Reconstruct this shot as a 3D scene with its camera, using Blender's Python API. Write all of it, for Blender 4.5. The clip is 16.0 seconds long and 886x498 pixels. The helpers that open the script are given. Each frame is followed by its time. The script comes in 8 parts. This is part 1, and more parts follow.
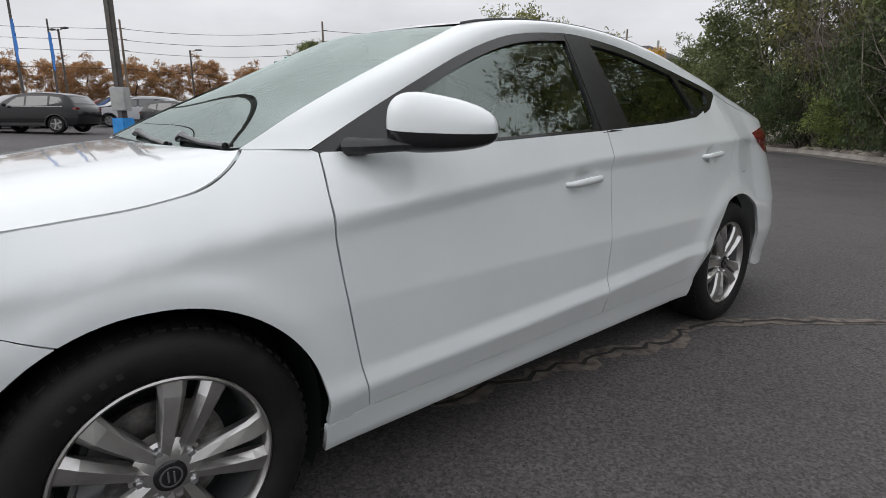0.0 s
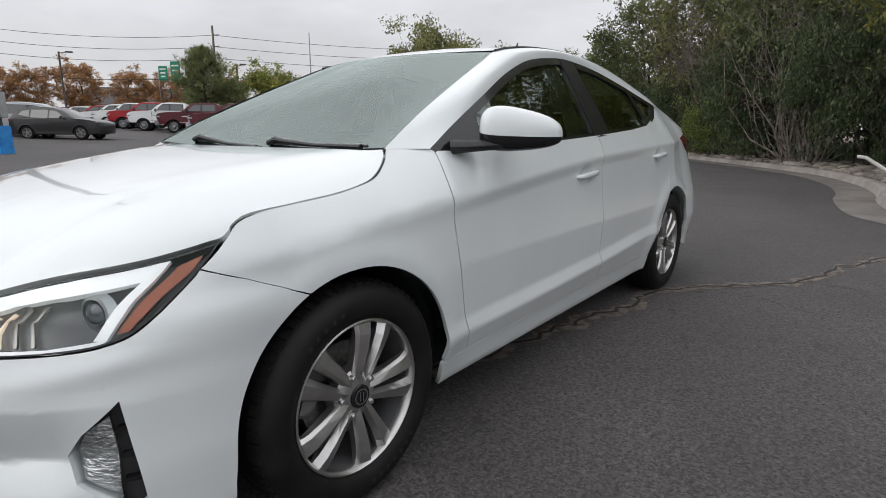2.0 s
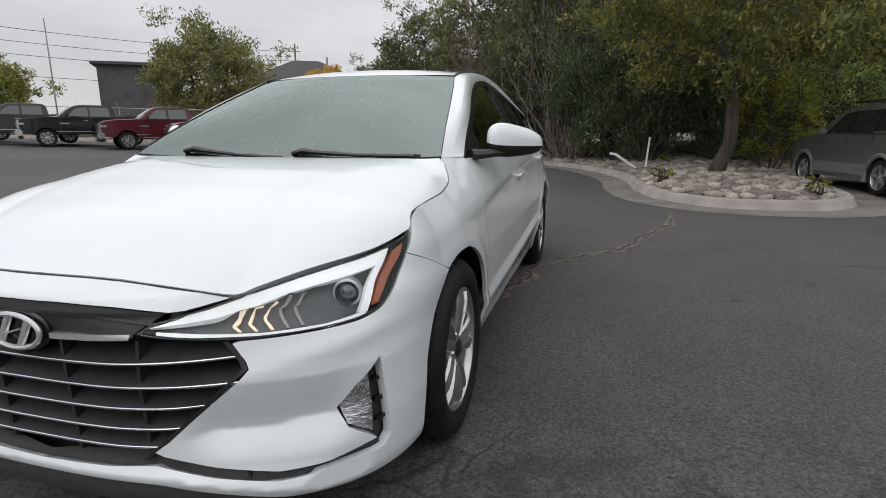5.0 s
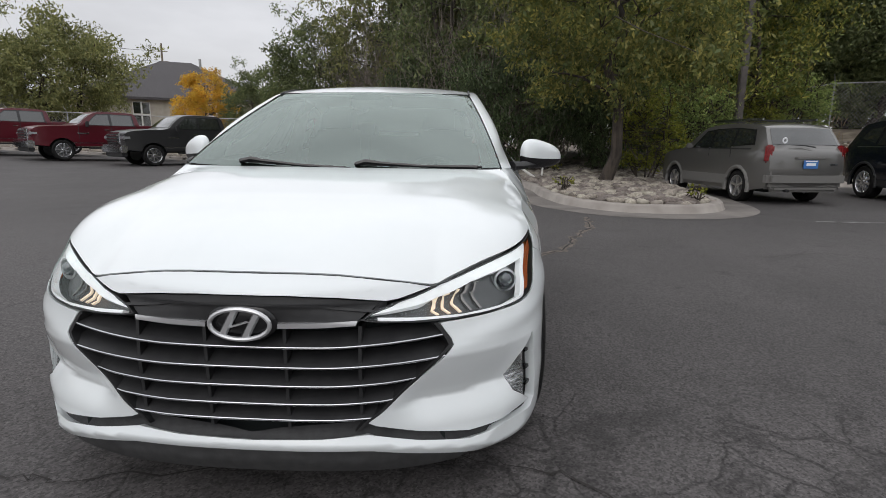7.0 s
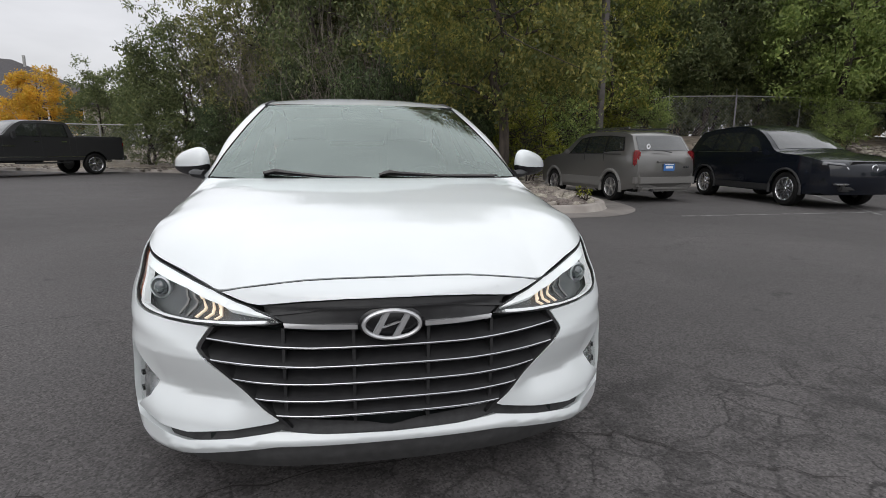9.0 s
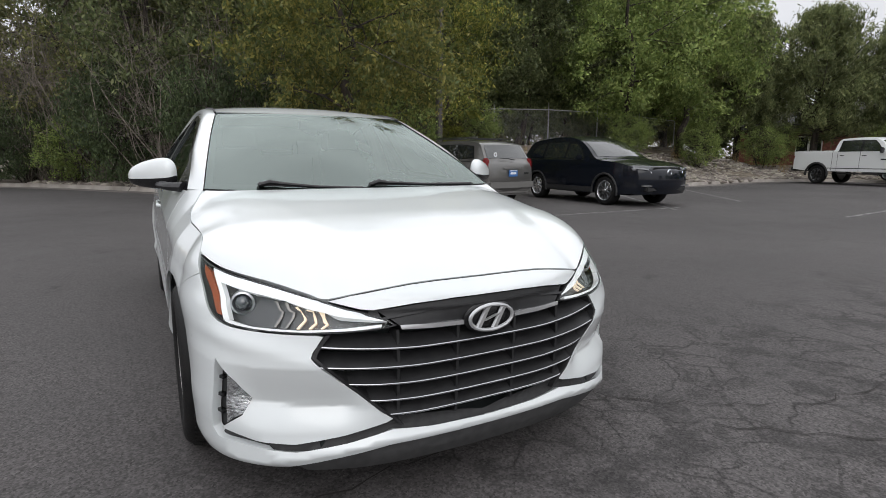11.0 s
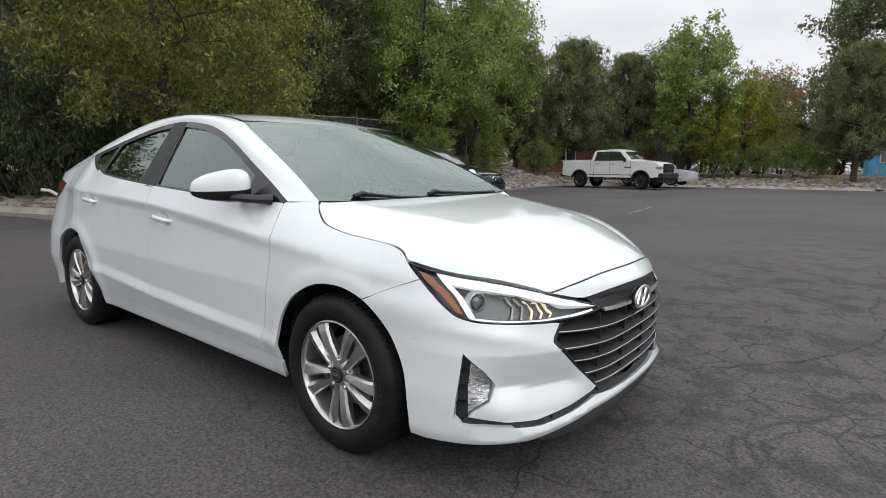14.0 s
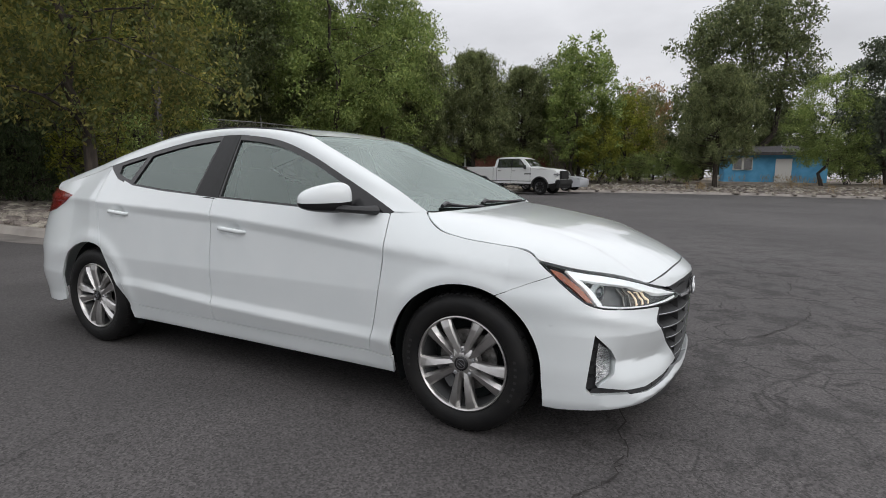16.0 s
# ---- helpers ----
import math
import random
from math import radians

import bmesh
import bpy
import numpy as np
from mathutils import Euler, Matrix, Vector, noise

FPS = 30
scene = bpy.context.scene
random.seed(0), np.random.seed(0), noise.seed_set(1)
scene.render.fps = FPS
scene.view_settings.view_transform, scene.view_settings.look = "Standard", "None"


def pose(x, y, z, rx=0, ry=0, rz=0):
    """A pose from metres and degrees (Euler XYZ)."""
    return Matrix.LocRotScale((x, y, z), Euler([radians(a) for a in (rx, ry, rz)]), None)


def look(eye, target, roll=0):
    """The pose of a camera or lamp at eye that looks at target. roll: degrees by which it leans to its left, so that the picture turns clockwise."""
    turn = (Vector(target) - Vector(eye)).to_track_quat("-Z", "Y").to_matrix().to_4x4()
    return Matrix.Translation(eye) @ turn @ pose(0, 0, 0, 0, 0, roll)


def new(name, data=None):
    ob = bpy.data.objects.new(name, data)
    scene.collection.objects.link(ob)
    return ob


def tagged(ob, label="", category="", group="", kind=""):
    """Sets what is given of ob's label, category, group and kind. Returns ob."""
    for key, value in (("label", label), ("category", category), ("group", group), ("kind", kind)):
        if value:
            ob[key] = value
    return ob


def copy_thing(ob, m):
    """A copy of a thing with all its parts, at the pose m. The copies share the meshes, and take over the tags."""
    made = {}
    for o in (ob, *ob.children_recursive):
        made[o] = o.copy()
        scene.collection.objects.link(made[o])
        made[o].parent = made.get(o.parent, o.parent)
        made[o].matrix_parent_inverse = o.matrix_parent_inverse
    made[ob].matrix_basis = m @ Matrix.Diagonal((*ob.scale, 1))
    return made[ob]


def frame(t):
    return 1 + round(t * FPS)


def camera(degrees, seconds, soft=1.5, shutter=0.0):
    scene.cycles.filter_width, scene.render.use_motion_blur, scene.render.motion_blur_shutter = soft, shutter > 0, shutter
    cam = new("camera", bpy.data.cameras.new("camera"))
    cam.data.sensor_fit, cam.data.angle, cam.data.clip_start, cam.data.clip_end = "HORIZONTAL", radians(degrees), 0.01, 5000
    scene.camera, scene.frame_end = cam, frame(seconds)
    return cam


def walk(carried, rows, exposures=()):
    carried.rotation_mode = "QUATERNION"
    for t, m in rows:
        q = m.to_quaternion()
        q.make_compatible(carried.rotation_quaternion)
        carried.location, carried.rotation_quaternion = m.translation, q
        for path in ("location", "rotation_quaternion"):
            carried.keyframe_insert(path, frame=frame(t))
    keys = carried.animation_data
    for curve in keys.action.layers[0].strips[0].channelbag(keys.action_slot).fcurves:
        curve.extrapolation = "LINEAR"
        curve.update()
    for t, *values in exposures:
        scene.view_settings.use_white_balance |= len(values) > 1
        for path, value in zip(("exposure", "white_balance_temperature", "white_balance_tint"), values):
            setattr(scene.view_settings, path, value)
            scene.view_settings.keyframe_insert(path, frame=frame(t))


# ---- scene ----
cam = camera(78.4, 16.0, 0.9)
PATH = [
    (0, (1.964, -0.223, 1.029), (0.494, 1.054, 0.574), 0.1),
    (0.5, (1.924, -0.405, 1.016), (0.499, 0.926, 0.57), 0.2),
    (1, (1.898, -0.588, 1.018), (0.536, 0.808, 0.574), 0.5),
    (1.5, (1.885, -0.752, 1.02), (0.595, 0.713, 0.581), 0.4),
    (2, (1.868, -0.925, 1.021), (0.654, 0.607, 0.595), 0.1),
    (2.5, (1.813, -1.073, 1.021), (0.679, 0.519, 0.599), -0.1),
    (3, (1.726, -1.223, 1.025), (0.676, 0.425, 0.6), -0.2),
    (3.5, (1.634, -1.367, 1.035), (0.708, 0.354, 0.61), -0.3),
    (4, (1.553, -1.508, 1.041), (0.76, 0.279, 0.62), -0.5),
    (6.5, (0.764, -2.074, 1.082), (0.562, -0.125, 0.68), 0.8),
    (7, (0.598, -2.177, 1.079), (0.487, -0.218, 0.693), 0.7),
    (7.5, (0.42, -2.227, 1.08), (0.407, -0.264, 0.698), 0.6),
    (8, (0.224, -2.262, 1.085), (0.326, -0.301, 0.707), 0.6),
    (8.5, (0.047, -2.297, 1.094), (0.286, -0.347, 0.719), 0.5),
    (9, (-0.131, -2.343, 1.098), (0.231, -0.409, 0.737), 0.4),
    (11.5, (-1.142, -2.17, 1.108), (-0.066, -0.516, 0.78), 0.3),
    (12, (-1.34, -2.056, 1.096), (-0.162, -0.474, 0.77), 0.3),
    (12.5, (-1.546, -1.938, 1.104), (-0.26, -0.441, 0.777), 0.4),
    (13, (-1.756, -1.831, 1.12), (-0.366, -0.429, 0.797), 0.4),
    (13.5, (-1.967, -1.718, 1.127), (-0.496, -0.398, 0.819), 0.5),
    (14, (-2.164, -1.58, 1.121), (-0.623, -0.342, 0.819), 0.5),
    (14.5, (-2.378, -1.419, 1.132), (-0.772, -0.264, 0.835), 0.5),
    (15, (-2.581, -1.28, 1.152), (-0.913, -0.217, 0.857), 0.6),
    (15.5, (-2.781, -1.146, 1.155), (-1.063, -0.161, 0.874), 0.6),
    (16, (-2.939, -0.989, 1.151), (-1.181, -0.076, 0.873), 0.6),
]
walk(cam, [(t, look(eye, target, roll)) for t, eye, target, roll in PATH], [(0, 0.17), (2, 0.13), (4, 0.06), (6.5, 0.08), (9, 0.14), (11.5, 0.27), (15.6, 0.3), (16, 0.06)])

# ---- light settings ----
SKY_STRENGTH = 1.28
SUN_ELEV, SUN_ROT, SUN_STRENGTH = radians(36), radians(200), 0.5

# ---- world, sun, exposure ----
def node(nt, kind, **inputs):
    n = nt.nodes.new(kind)
    for key, value in inputs.items():
        n.inputs[key.replace("_", " ")].default_value = value
    return n


def wire(nt, a, out, b, into):
    nt.links.new(a.outputs[out], b.inputs[into])


world = bpy.data.worlds.new("overcast_sky")
scene.world = world
world.use_nodes = True
wt = world.node_tree
wt.nodes.clear()
w_out = node(wt, "ShaderNodeOutputWorld")
w_bg = node(wt, "ShaderNodeBackground", Strength=SKY_STRENGTH)
w_sky = wt.nodes.new("ShaderNodeTexSky")
w_sky.sky_type = "NISHITA"
w_sky.sun_disc = False
w_sky.sun_elevation = SUN_ELEV
w_sky.sun_rotation = SUN_ROT
w_geo = node(wt, "ShaderNodeTexCoord")
w_sep = node(wt, "ShaderNodeSeparateXYZ")
wire(wt, w_geo, "Generated", w_sep, "Vector")
w_ramp = node(wt, "ShaderNodeValToRGB")
w_ramp.color_ramp.elements[0].position = 0.0
w_ramp.color_ramp.elements[0].color = (0.455, 0.447, 0.456, 1)
w_ramp.color_ramp.elements[1].position = 1.0
w_ramp.color_ramp.elements[1].color = (1.00, 1.012, 1.045, 1)
for at, tone in ((0.22, (0.575, 0.575, 0.597, 1)), (0.48, (0.88, 0.887, 0.918, 1))):
    w_ramp.color_ramp.elements.new(at).color = tone
wire(wt, w_sep, "Z", w_ramp, "Fac")
w_map = node(wt, "ShaderNodeMapping")
w_map.inputs["Scale"].default_value = (1.4, 1.4, 4.0)
wire(wt, w_geo, "Generated", w_map, "Vector")
w_noise = node(wt, "ShaderNodeTexNoise", Scale=1.7, Detail=5.0, Roughness=0.55)
wire(wt, w_map, "Vector", w_noise, "Vector")
w_cl = node(wt, "ShaderNodeMapRange", From_Min=0.3, From_Max=0.7, To_Min=0.84, To_Max=1.14)
wire(wt, w_noise, "Fac", w_cl, "Value")
w_mul = node(wt, "ShaderNodeVectorMath")
w_mul.operation = "MULTIPLY"
wire(wt, w_ramp, "Color", w_mul, 0)
wire(wt, w_cl, "Result", w_mul, 1)
w_scale = node(wt, "ShaderNodeVectorMath")
w_scale.operation = "SCALE"
w_scale.inputs["Scale"].default_value = 0.10
wire(wt, w_sky, "Color", w_scale, 0)
w_mix = node(wt, "ShaderNodeMix")
w_mix.data_type = "RGBA"
w_mix.inputs["Factor"].default_value = 0.93
wire(wt, w_scale, "Vector", w_mix, "A")
wire(wt, w_mul, "Vector", w_mix, "B")
wire(wt, w_mix, "Result", w_bg, "Color")
wire(wt, w_bg, "Background", w_out, "Surface")

sun = new("sun", bpy.data.lights.new("sun", "SUN"))
sun.data.energy, sun.data.angle, sun.data.color = SUN_STRENGTH, radians(40), (1.0, 0.97, 0.94)
sun.matrix_world = look((math.sin(SUN_ROT) * 30, math.cos(SUN_ROT) * 30, 30 * math.tan(SUN_ELEV)), (0, 0, 0))


# ---- building helpers ----
def lerp_table(table, v):
    """Piecewise value of a table of pairs, in order of the first."""
    return float(np.interp(v, [p[0] for p in table], [p[1] for p in table]))


def smooth01(a, b, v):
    t = min(1.0, max(0.0, (v - a) / (b - a)))
    return t * t * (3 - 2 * t)


def rounded(points, n=6, closed=False):
    """A smooth line through the points (Catmull-Rom), any dimension."""
    pts = [np.array(p, float) for p in points]
    if closed:
        pts = [pts[-1], *pts, pts[0], pts[1]]
    else:
        pts = [2 * pts[0] - pts[1], *pts, 2 * pts[-1] - pts[-2]]
    out = []
    for i in range(1, len(pts) - 2):
        a, b, c, d = pts[i - 1 : i + 3]
        for k in range(n):
            t = k / n
            out.append(0.5 * (2 * b + (c - a) * t + (2 * a - 5 * b + 4 * c - d) * t * t + (3 * b - a - 3 * c + d) * t**3))
    if not closed:
        out.append(pts[-2])
    return [tuple(p) for p in out]


def mesh_object(name, verts, faces, material, parent=None, label="", smooth=True, normals=None):
    me = bpy.data.meshes.new(name)
    me.from_pydata([tuple(v) for v in verts], [], faces)
    if material:
        me.materials.append(material)
    if smooth:
        me.polygons.foreach_set("use_smooth", [True] * len(me.polygons))
    me.update()
    if normals is not None:
        me.normals_split_custom_set_from_vertices([tuple(n) for n in normals])
    ob = new(name, me)
    if parent:
        ob.parent = parent
    if label:
        ob["label"] = label
    return ob


def part(name, bm, material, parent, label="", smooth=False):
    me = bpy.data.meshes.new(name)
    bm.to_mesh(me)
    bm.free()
    if material:
        me.materials.append(material)
    if smooth:
        me.polygons.foreach_set("use_smooth", [True] * len(me.polygons))
        me.set_sharp_from_angle(angle=radians(40))
    ob = new(name, me)
    ob.parent = parent
    if label:
        ob["label"] = label
    return ob


def thing(name, label, category, group="", kind=""):
    return tagged(new(name), label, category, group, kind)


def bm_box(bm, size, at=(0, 0, 0), bevel=0.0, rot=None, taper=1.0):
    """Adds a bevelled box; taper narrows its top."""
    v = bmesh.ops.create_cube(bm, size=1.0)["verts"]
    for p in v:
        k = taper if p.co.z > 0 else 1.0
        p.co = Vector((p.co.x * size[0] * k, p.co.y * size[1] * k, p.co.z * size[2]))
    if bevel:
        e = list({e for p in v for e in p.link_edges})
        v = list({p for f in bmesh.ops.bevel(bm, geom=e, offset=bevel, segments=2, affect="EDGES")["faces"] for p in f.verts} | {p for p in v if p.is_valid})
    m = Matrix.Translation(at) @ (rot.to_matrix().to_4x4() if rot else Matrix())
    for p in v:
        p.co = m @ p.co
    return v


def bm_tube(bm, points, radii, sides=8, cap=True):
    """A tapered tube along points."""
    pts = [Vector(p) for p in points]
    if not hasattr(radii, "__len__"):
        radii = [radii] * len(pts)
    rings = []
    for i, p in enumerate(pts):
        way = (pts[min(i + 1, len(pts) - 1)] - pts[max(i - 1, 0)]).normalized()
        ref = Vector((0, 0, 1)) if abs(way.z) < 0.9 else Vector((1, 0, 0))
        a = way.cross(ref).normalized()
        b = way.cross(a)
        rings.append([bm.verts.new(p + (a * math.cos(2 * math.pi * k / sides) + b * math.sin(2 * math.pi * k / sides)) * radii[i]) for k in range(sides)])
    for r, s in zip(rings, rings[1:]):
        for k in range(sides):
            bm.faces.new((r[k], r[(k + 1) % sides], s[(k + 1) % sides], s[k]))
    if cap:
        bm.faces.new(rings[0][::-1])
        bm.faces.new(rings[-1])


def bm_lathe(bm, profile, axis="x", n=48, at=(0, 0, 0)):
    """Turns a profile of (radius, along) round the axis."""
    rings = []
    for r, h in profile:
        ring = []
        for k in range(n):
            a = 2 * math.pi * k / n
            c, s = r * math.cos(a), r * math.sin(a)
            p = (h, c, s) if axis == "x" else ((c, h, s) if axis == "y" else (c, s, h))
            ring.append(bm.verts.new(Vector(p) + Vector(at)))
        rings.append(ring)
    for r, s in zip(rings, rings[1:]):
        for k in range(n):
            bm.faces.new((r[k], r[(k + 1) % n], s[(k + 1) % n], s[k]))
    bmesh.ops.recalc_face_normals(bm, faces=bm.faces)
    return rings


def grid_mesh(fn, us, vs):
    """Verts and faces of fn(u, v) over two lists."""
    verts = [fn(u, v) for u in us for v in vs]
    m = len(vs)
    faces = [(i * m + j, (i + 1) * m + j, (i + 1) * m + j + 1, i * m + j + 1) for i in range(len(us) - 1) for j in range(m - 1)]
    return verts, faces


def fill_flat(outline, holes, step_a, step_b):
    """A flat polygon with holes, cut into a fine grid. Returns 2D points, faces and the rim's directed edges."""
    bm = bmesh.new()
    for loop in (outline, *holes):
        clean = []
        for p in loop:
            if not clean or math.dist(p, clean[-1]) > 1e-4:
                clean.append(p)
        if math.dist(clean[0], clean[-1]) < 1e-4:
            clean.pop()
        vs = [bm.verts.new((p[0], p[1], 0)) for p in clean]
        for a, b in zip(vs, vs[1:] + vs[:1]):
            bm.edges.new((a, b))
    bmesh.ops.triangle_fill(bm, use_beauty=True, use_dissolve=False, edges=bm.edges[:], normal=(0, 0, 1))
    lo = [min(p[k] for p in outline) for k in (0, 1)]
    hi = [max(p[k] for p in outline) for k in (0, 1)]
    for k, step in ((0, step_a), (1, step_b)):
        for i in range(1, int((hi[k] - lo[k]) / step) + 1):
            co, no = [0, 0, 0], [0, 0, 0]
            co[k], no[k] = lo[k] + i * step, 1
            bmesh.ops.bisect_plane(bm, geom=bm.verts[:] + bm.edges[:] + bm.faces[:], plane_co=co, plane_no=no, dist=1e-5)
    for f in bm.faces:
        if f.normal.z < 0:
            f.normal_flip()
    bm.verts.index_update()
    pts = [(v.co.x, v.co.y) for v in bm.verts]
    faces = [[v.index for v in f.verts] for f in bm.faces]
    rim = []
    for e in bm.edges:
        if len(e.link_loops) == 1:
            l = e.link_loops[0]
            rim.append((l.vert.index, l.link_loop_next.vert.index))
    bm.free()
    return pts, faces, rim


def sheet(surf, outline, holes=(), step=(0.04, 0.03), depth=0.015, offset=0.0, mirror=False, both=False):
    """A panel cut from the surface surf(a, b): verts, faces, normals, with its rim folded inward by depth.
    mirror: the other side of the car. both: the two halves in one mesh."""
    pts, faces, rim = fill_flat(outline, list(holes), *step)
    d = 0.002

    def normal(a, b):
        da = Vector(surf(a + d, b)) - Vector(surf(a - d, b))
        db = Vector(surf(a, b + d)) - Vector(surf(a, b - d))
        n = da.cross(db)
        return n.normalized() if n.length > 1e-12 else Vector((0, 0, 1))

    nors = [normal(*p) for p in pts]
    verts = [Vector(surf(*p)) + n * offset for p, n in zip(pts, nors)]
    if depth:
        base = len(verts)
        index = {}
        for a, b in rim:
            for v in (a, b):
                if v not in index:
                    index[v] = base + 2 * len(index)
                    verts += [verts[v].copy(), verts[v] - nors[v] * depth]
                    nors += [nors[v] * 0, nors[v] * 0]
        for a, b in rim:
            out = (verts[b] - verts[a]).cross(nors[a]).normalized()
            for v in (a, b):
                nors[index[v]] = nors[index[v]] + out
                nors[index[v] + 1] = nors[index[v] + 1] + out
            faces.append([index[b], index[a], index[a] + 1, index[b] + 1])
        nors = [n.normalized() if n.length > 1e-9 else Vector((0, 0, 1)) for n in nors]
    if mirror or both:
        mv = [Vector((-v.x, v.y, v.z)) for v in verts]
        mn = [Vector((-n.x, n.y, n.z)) for n in nors]
        mf = [f[::-1] for f in faces]
        if mirror:
            return mv, mf, mn
        k = len(verts)
        return verts + mv, faces + [[i + k for i in f] for f in mf], nors + mn
    return verts, faces, nors


def panel(name, material, parent, surf, outline, label="", **how):
    v, f, n = sheet(surf, outline, **how)
    return mesh_object(name, v, f, material, parent, label, True, n)


# ---- materials ----
def material(name, color, rough=0.5, metal=0.0, coat=0.0, spec=0.5, emit=0.0):
    m = bpy.data.materials.new(name)
    m.use_nodes = True
    b = m.node_tree.nodes["Principled BSDF"]
    b.inputs["Base Color"].default_value = (*color, 1)
    b.inputs["Roughness"].default_value = rough
    b.inputs["Metallic"].default_value = metal
    b.inputs["Coat Weight"].default_value = coat
    b.inputs["Coat Roughness"].default_value = 0.04
    b.inputs["Specular IOR Level"].default_value = spec
    if emit:
        b.inputs["Emission Color"].default_value = (*color, 1)
        b.inputs["Emission Strength"].default_value = emit
    return m


def vary(m, color_a, color_b, scale, detail=4.0, lo=0.35, hi=0.65, rough=None, bump=0.0, bump_scale=None, random=0.0, island=False, stretch=(1, 1, 1)):
    """Two-tone noise colour, roughness range and fine relief on a material, in metres."""
    nt = m.node_tree
    b = nt.nodes["Principled BSDF"]
    tc = node(nt, "ShaderNodeTexCoord")
    mp = node(nt, "ShaderNodeMapping")
    mp.inputs["Scale"].default_value = stretch
    wire(nt, tc, "Object", mp, "Vector")
    no = node(nt, "ShaderNodeTexNoise", Scale=scale, Detail=detail)
    wire(nt, mp, "Vector", no, "Vector")
    rg = node(nt, "ShaderNodeMapRange", From_Min=lo, From_Max=hi)
    wire(nt, no, "Fac", rg, "Value")
    mix = node(nt, "ShaderNodeMix")
    mix.data_type = "RGBA"
    mix.inputs["A"].default_value = (*color_a, 1)
    mix.inputs["B"].default_value = (*color_b, 1)
    wire(nt, rg, "Result", mix, "Factor")
    last = mix
    if random:
        if island:
            src, out = node(nt, "ShaderNodeNewGeometry"), "Random Per Island"
        else:
            src, out = node(nt, "ShaderNodeObjectInfo"), "Random"
        hs = node(nt, "ShaderNodeHueSaturation")
        r1 = node(nt, "ShaderNodeMapRange", To_Min=1 - random, To_Max=1 + random)
        wire(nt, src, out, r1, "Value")
        wire(nt, r1, "Result", hs, "Value")
        r2 = node(nt, "ShaderNodeMapRange", To_Min=0.5 - 0.06 * random, To_Max=0.5 + 0.06 * random)
        wire(nt, src, out, r2, "Value")
        wire(nt, r2, "Result", hs, "Hue")
        wire(nt, mix, "Result", hs, "Color")
        wire(nt, hs, "Color", b, "Base Color")
    else:
        wire(nt, mix, "Result", b, "Base Color")
    if rough:
        rr = node(nt, "ShaderNodeMapRange", To_Min=rough[0], To_Max=rough[1])
        wire(nt, no, "Fac", rr, "Value")
        wire(nt, rr, "Result", b, "Roughness")
    if bump:
        n2 = node(nt, "ShaderNodeTexNoise", Scale=bump_scale or scale * 4, Detail=3.0)
        wire(nt, mp, "Vector", n2, "Vector")
        bp = node(nt, "ShaderNodeBump", Strength=bump, Distance=0.01)
        wire(nt, n2, "Fac", bp, "Height")
        wire(nt, bp, "Normal", b, "Normal")
    return m


def glass(name, tint, gloss_ior=1.5, rough=0.0, dust=0.0):
    """A thin pane: tinted see-through with mirror-like reflection at Fresnel strength."""
    m = bpy.data.materials.new(name)
    m.use_nodes = True
    nt = m.node_tree
    nt.nodes.clear()
    out = node(nt, "ShaderNodeOutputMaterial")
    tr = node(nt, "ShaderNodeBsdfTransparent")
    tr.inputs["Color"].default_value = (*tint, 1)
    gl = node(nt, "ShaderNodeBsdfGlossy", Roughness=rough)
    gl.inputs["Color"].default_value = (0.87, 0.99, 0.94, 1)
    fr = node(nt, "ShaderNodeFresnel", IOR=gloss_ior)
    mx = node(nt, "ShaderNodeMixShader")
    wire(nt, fr, "Fac", mx, "Fac")
    wire(nt, tr, "BSDF", mx, 1)
    wire(nt, gl, "BSDF", mx, 2)
    last = mx
    if dust:
        # thin uneven film of dust on the pane
        df = node(nt, "ShaderNodeBsdfDiffuse")
        df.inputs["Color"].default_value = (0.46, 0.58, 0.53, 1)
        tc = node(nt, "ShaderNodeTexCoord")
        no = node(nt, "ShaderNodeTexNoise", Scale=3.0, Detail=5.0)
        wire(nt, tc, "Object", no, "Vector")
        rg = node(nt, "ShaderNodeMapRange", From_Min=0.3, From_Max=0.7, To_Min=dust * 0.7, To_Max=dust * 1.3)
        wire(nt, no, "Fac", rg, "Value")
        last = node(nt, "ShaderNodeMixShader")
        wire(nt, rg, "Result", last, "Fac")
        wire(nt, mx, "Shader", last, 1)
        wire(nt, df, "BSDF", last, 2)
    wire(nt, last, "Shader", out, "Surface")
    return m


M_bright = material("bright_silver", (0.62, 0.625, 0.635), 0.26, 0.7, 0.4)
M_white = vary(material("white_paint", (0.72, 0.75, 0.755), 0.3, 0, 1.0), (0.705, 0.74, 0.748), (0.74, 0.77, 0.775), 3.0, bump=0.02, bump_scale=220)
M_black_gloss = material("black_gloss_trim", (0.012, 0.012, 0.013), 0.18)
M_black = vary(material("black_plastic", (0.02, 0.02, 0.021), 0.55), (0.017, 0.017, 0.018), (0.028, 0.028, 0.029), 40, bump=0.15, bump_scale=700)
M_grille = vary(material("grille_plastic", (0.026, 0.026, 0.028), 0.55), (0.012, 0.012, 0.013), (0.020, 0.020, 0.021), 25, bump=0.1, bump_scale=400)
M_chrome = material("chrome", (0.52, 0.53, 0.55), 0.16, 1.0)
M_satin = material("satin_silver", (0.62, 0.63, 0.65), 0.35, 1.0)
# faint emission added to brighten the headlamp's white band and lower strip
M_drl_glow = material("white_strip_added_glow", (0.93, 0.94, 0.95), 0.3, 0, 0.3, emit=0.16)
M_lamp_dark = material("lamp_bowl_grey", (0.105, 0.107, 0.11), 0.35, 0.35)
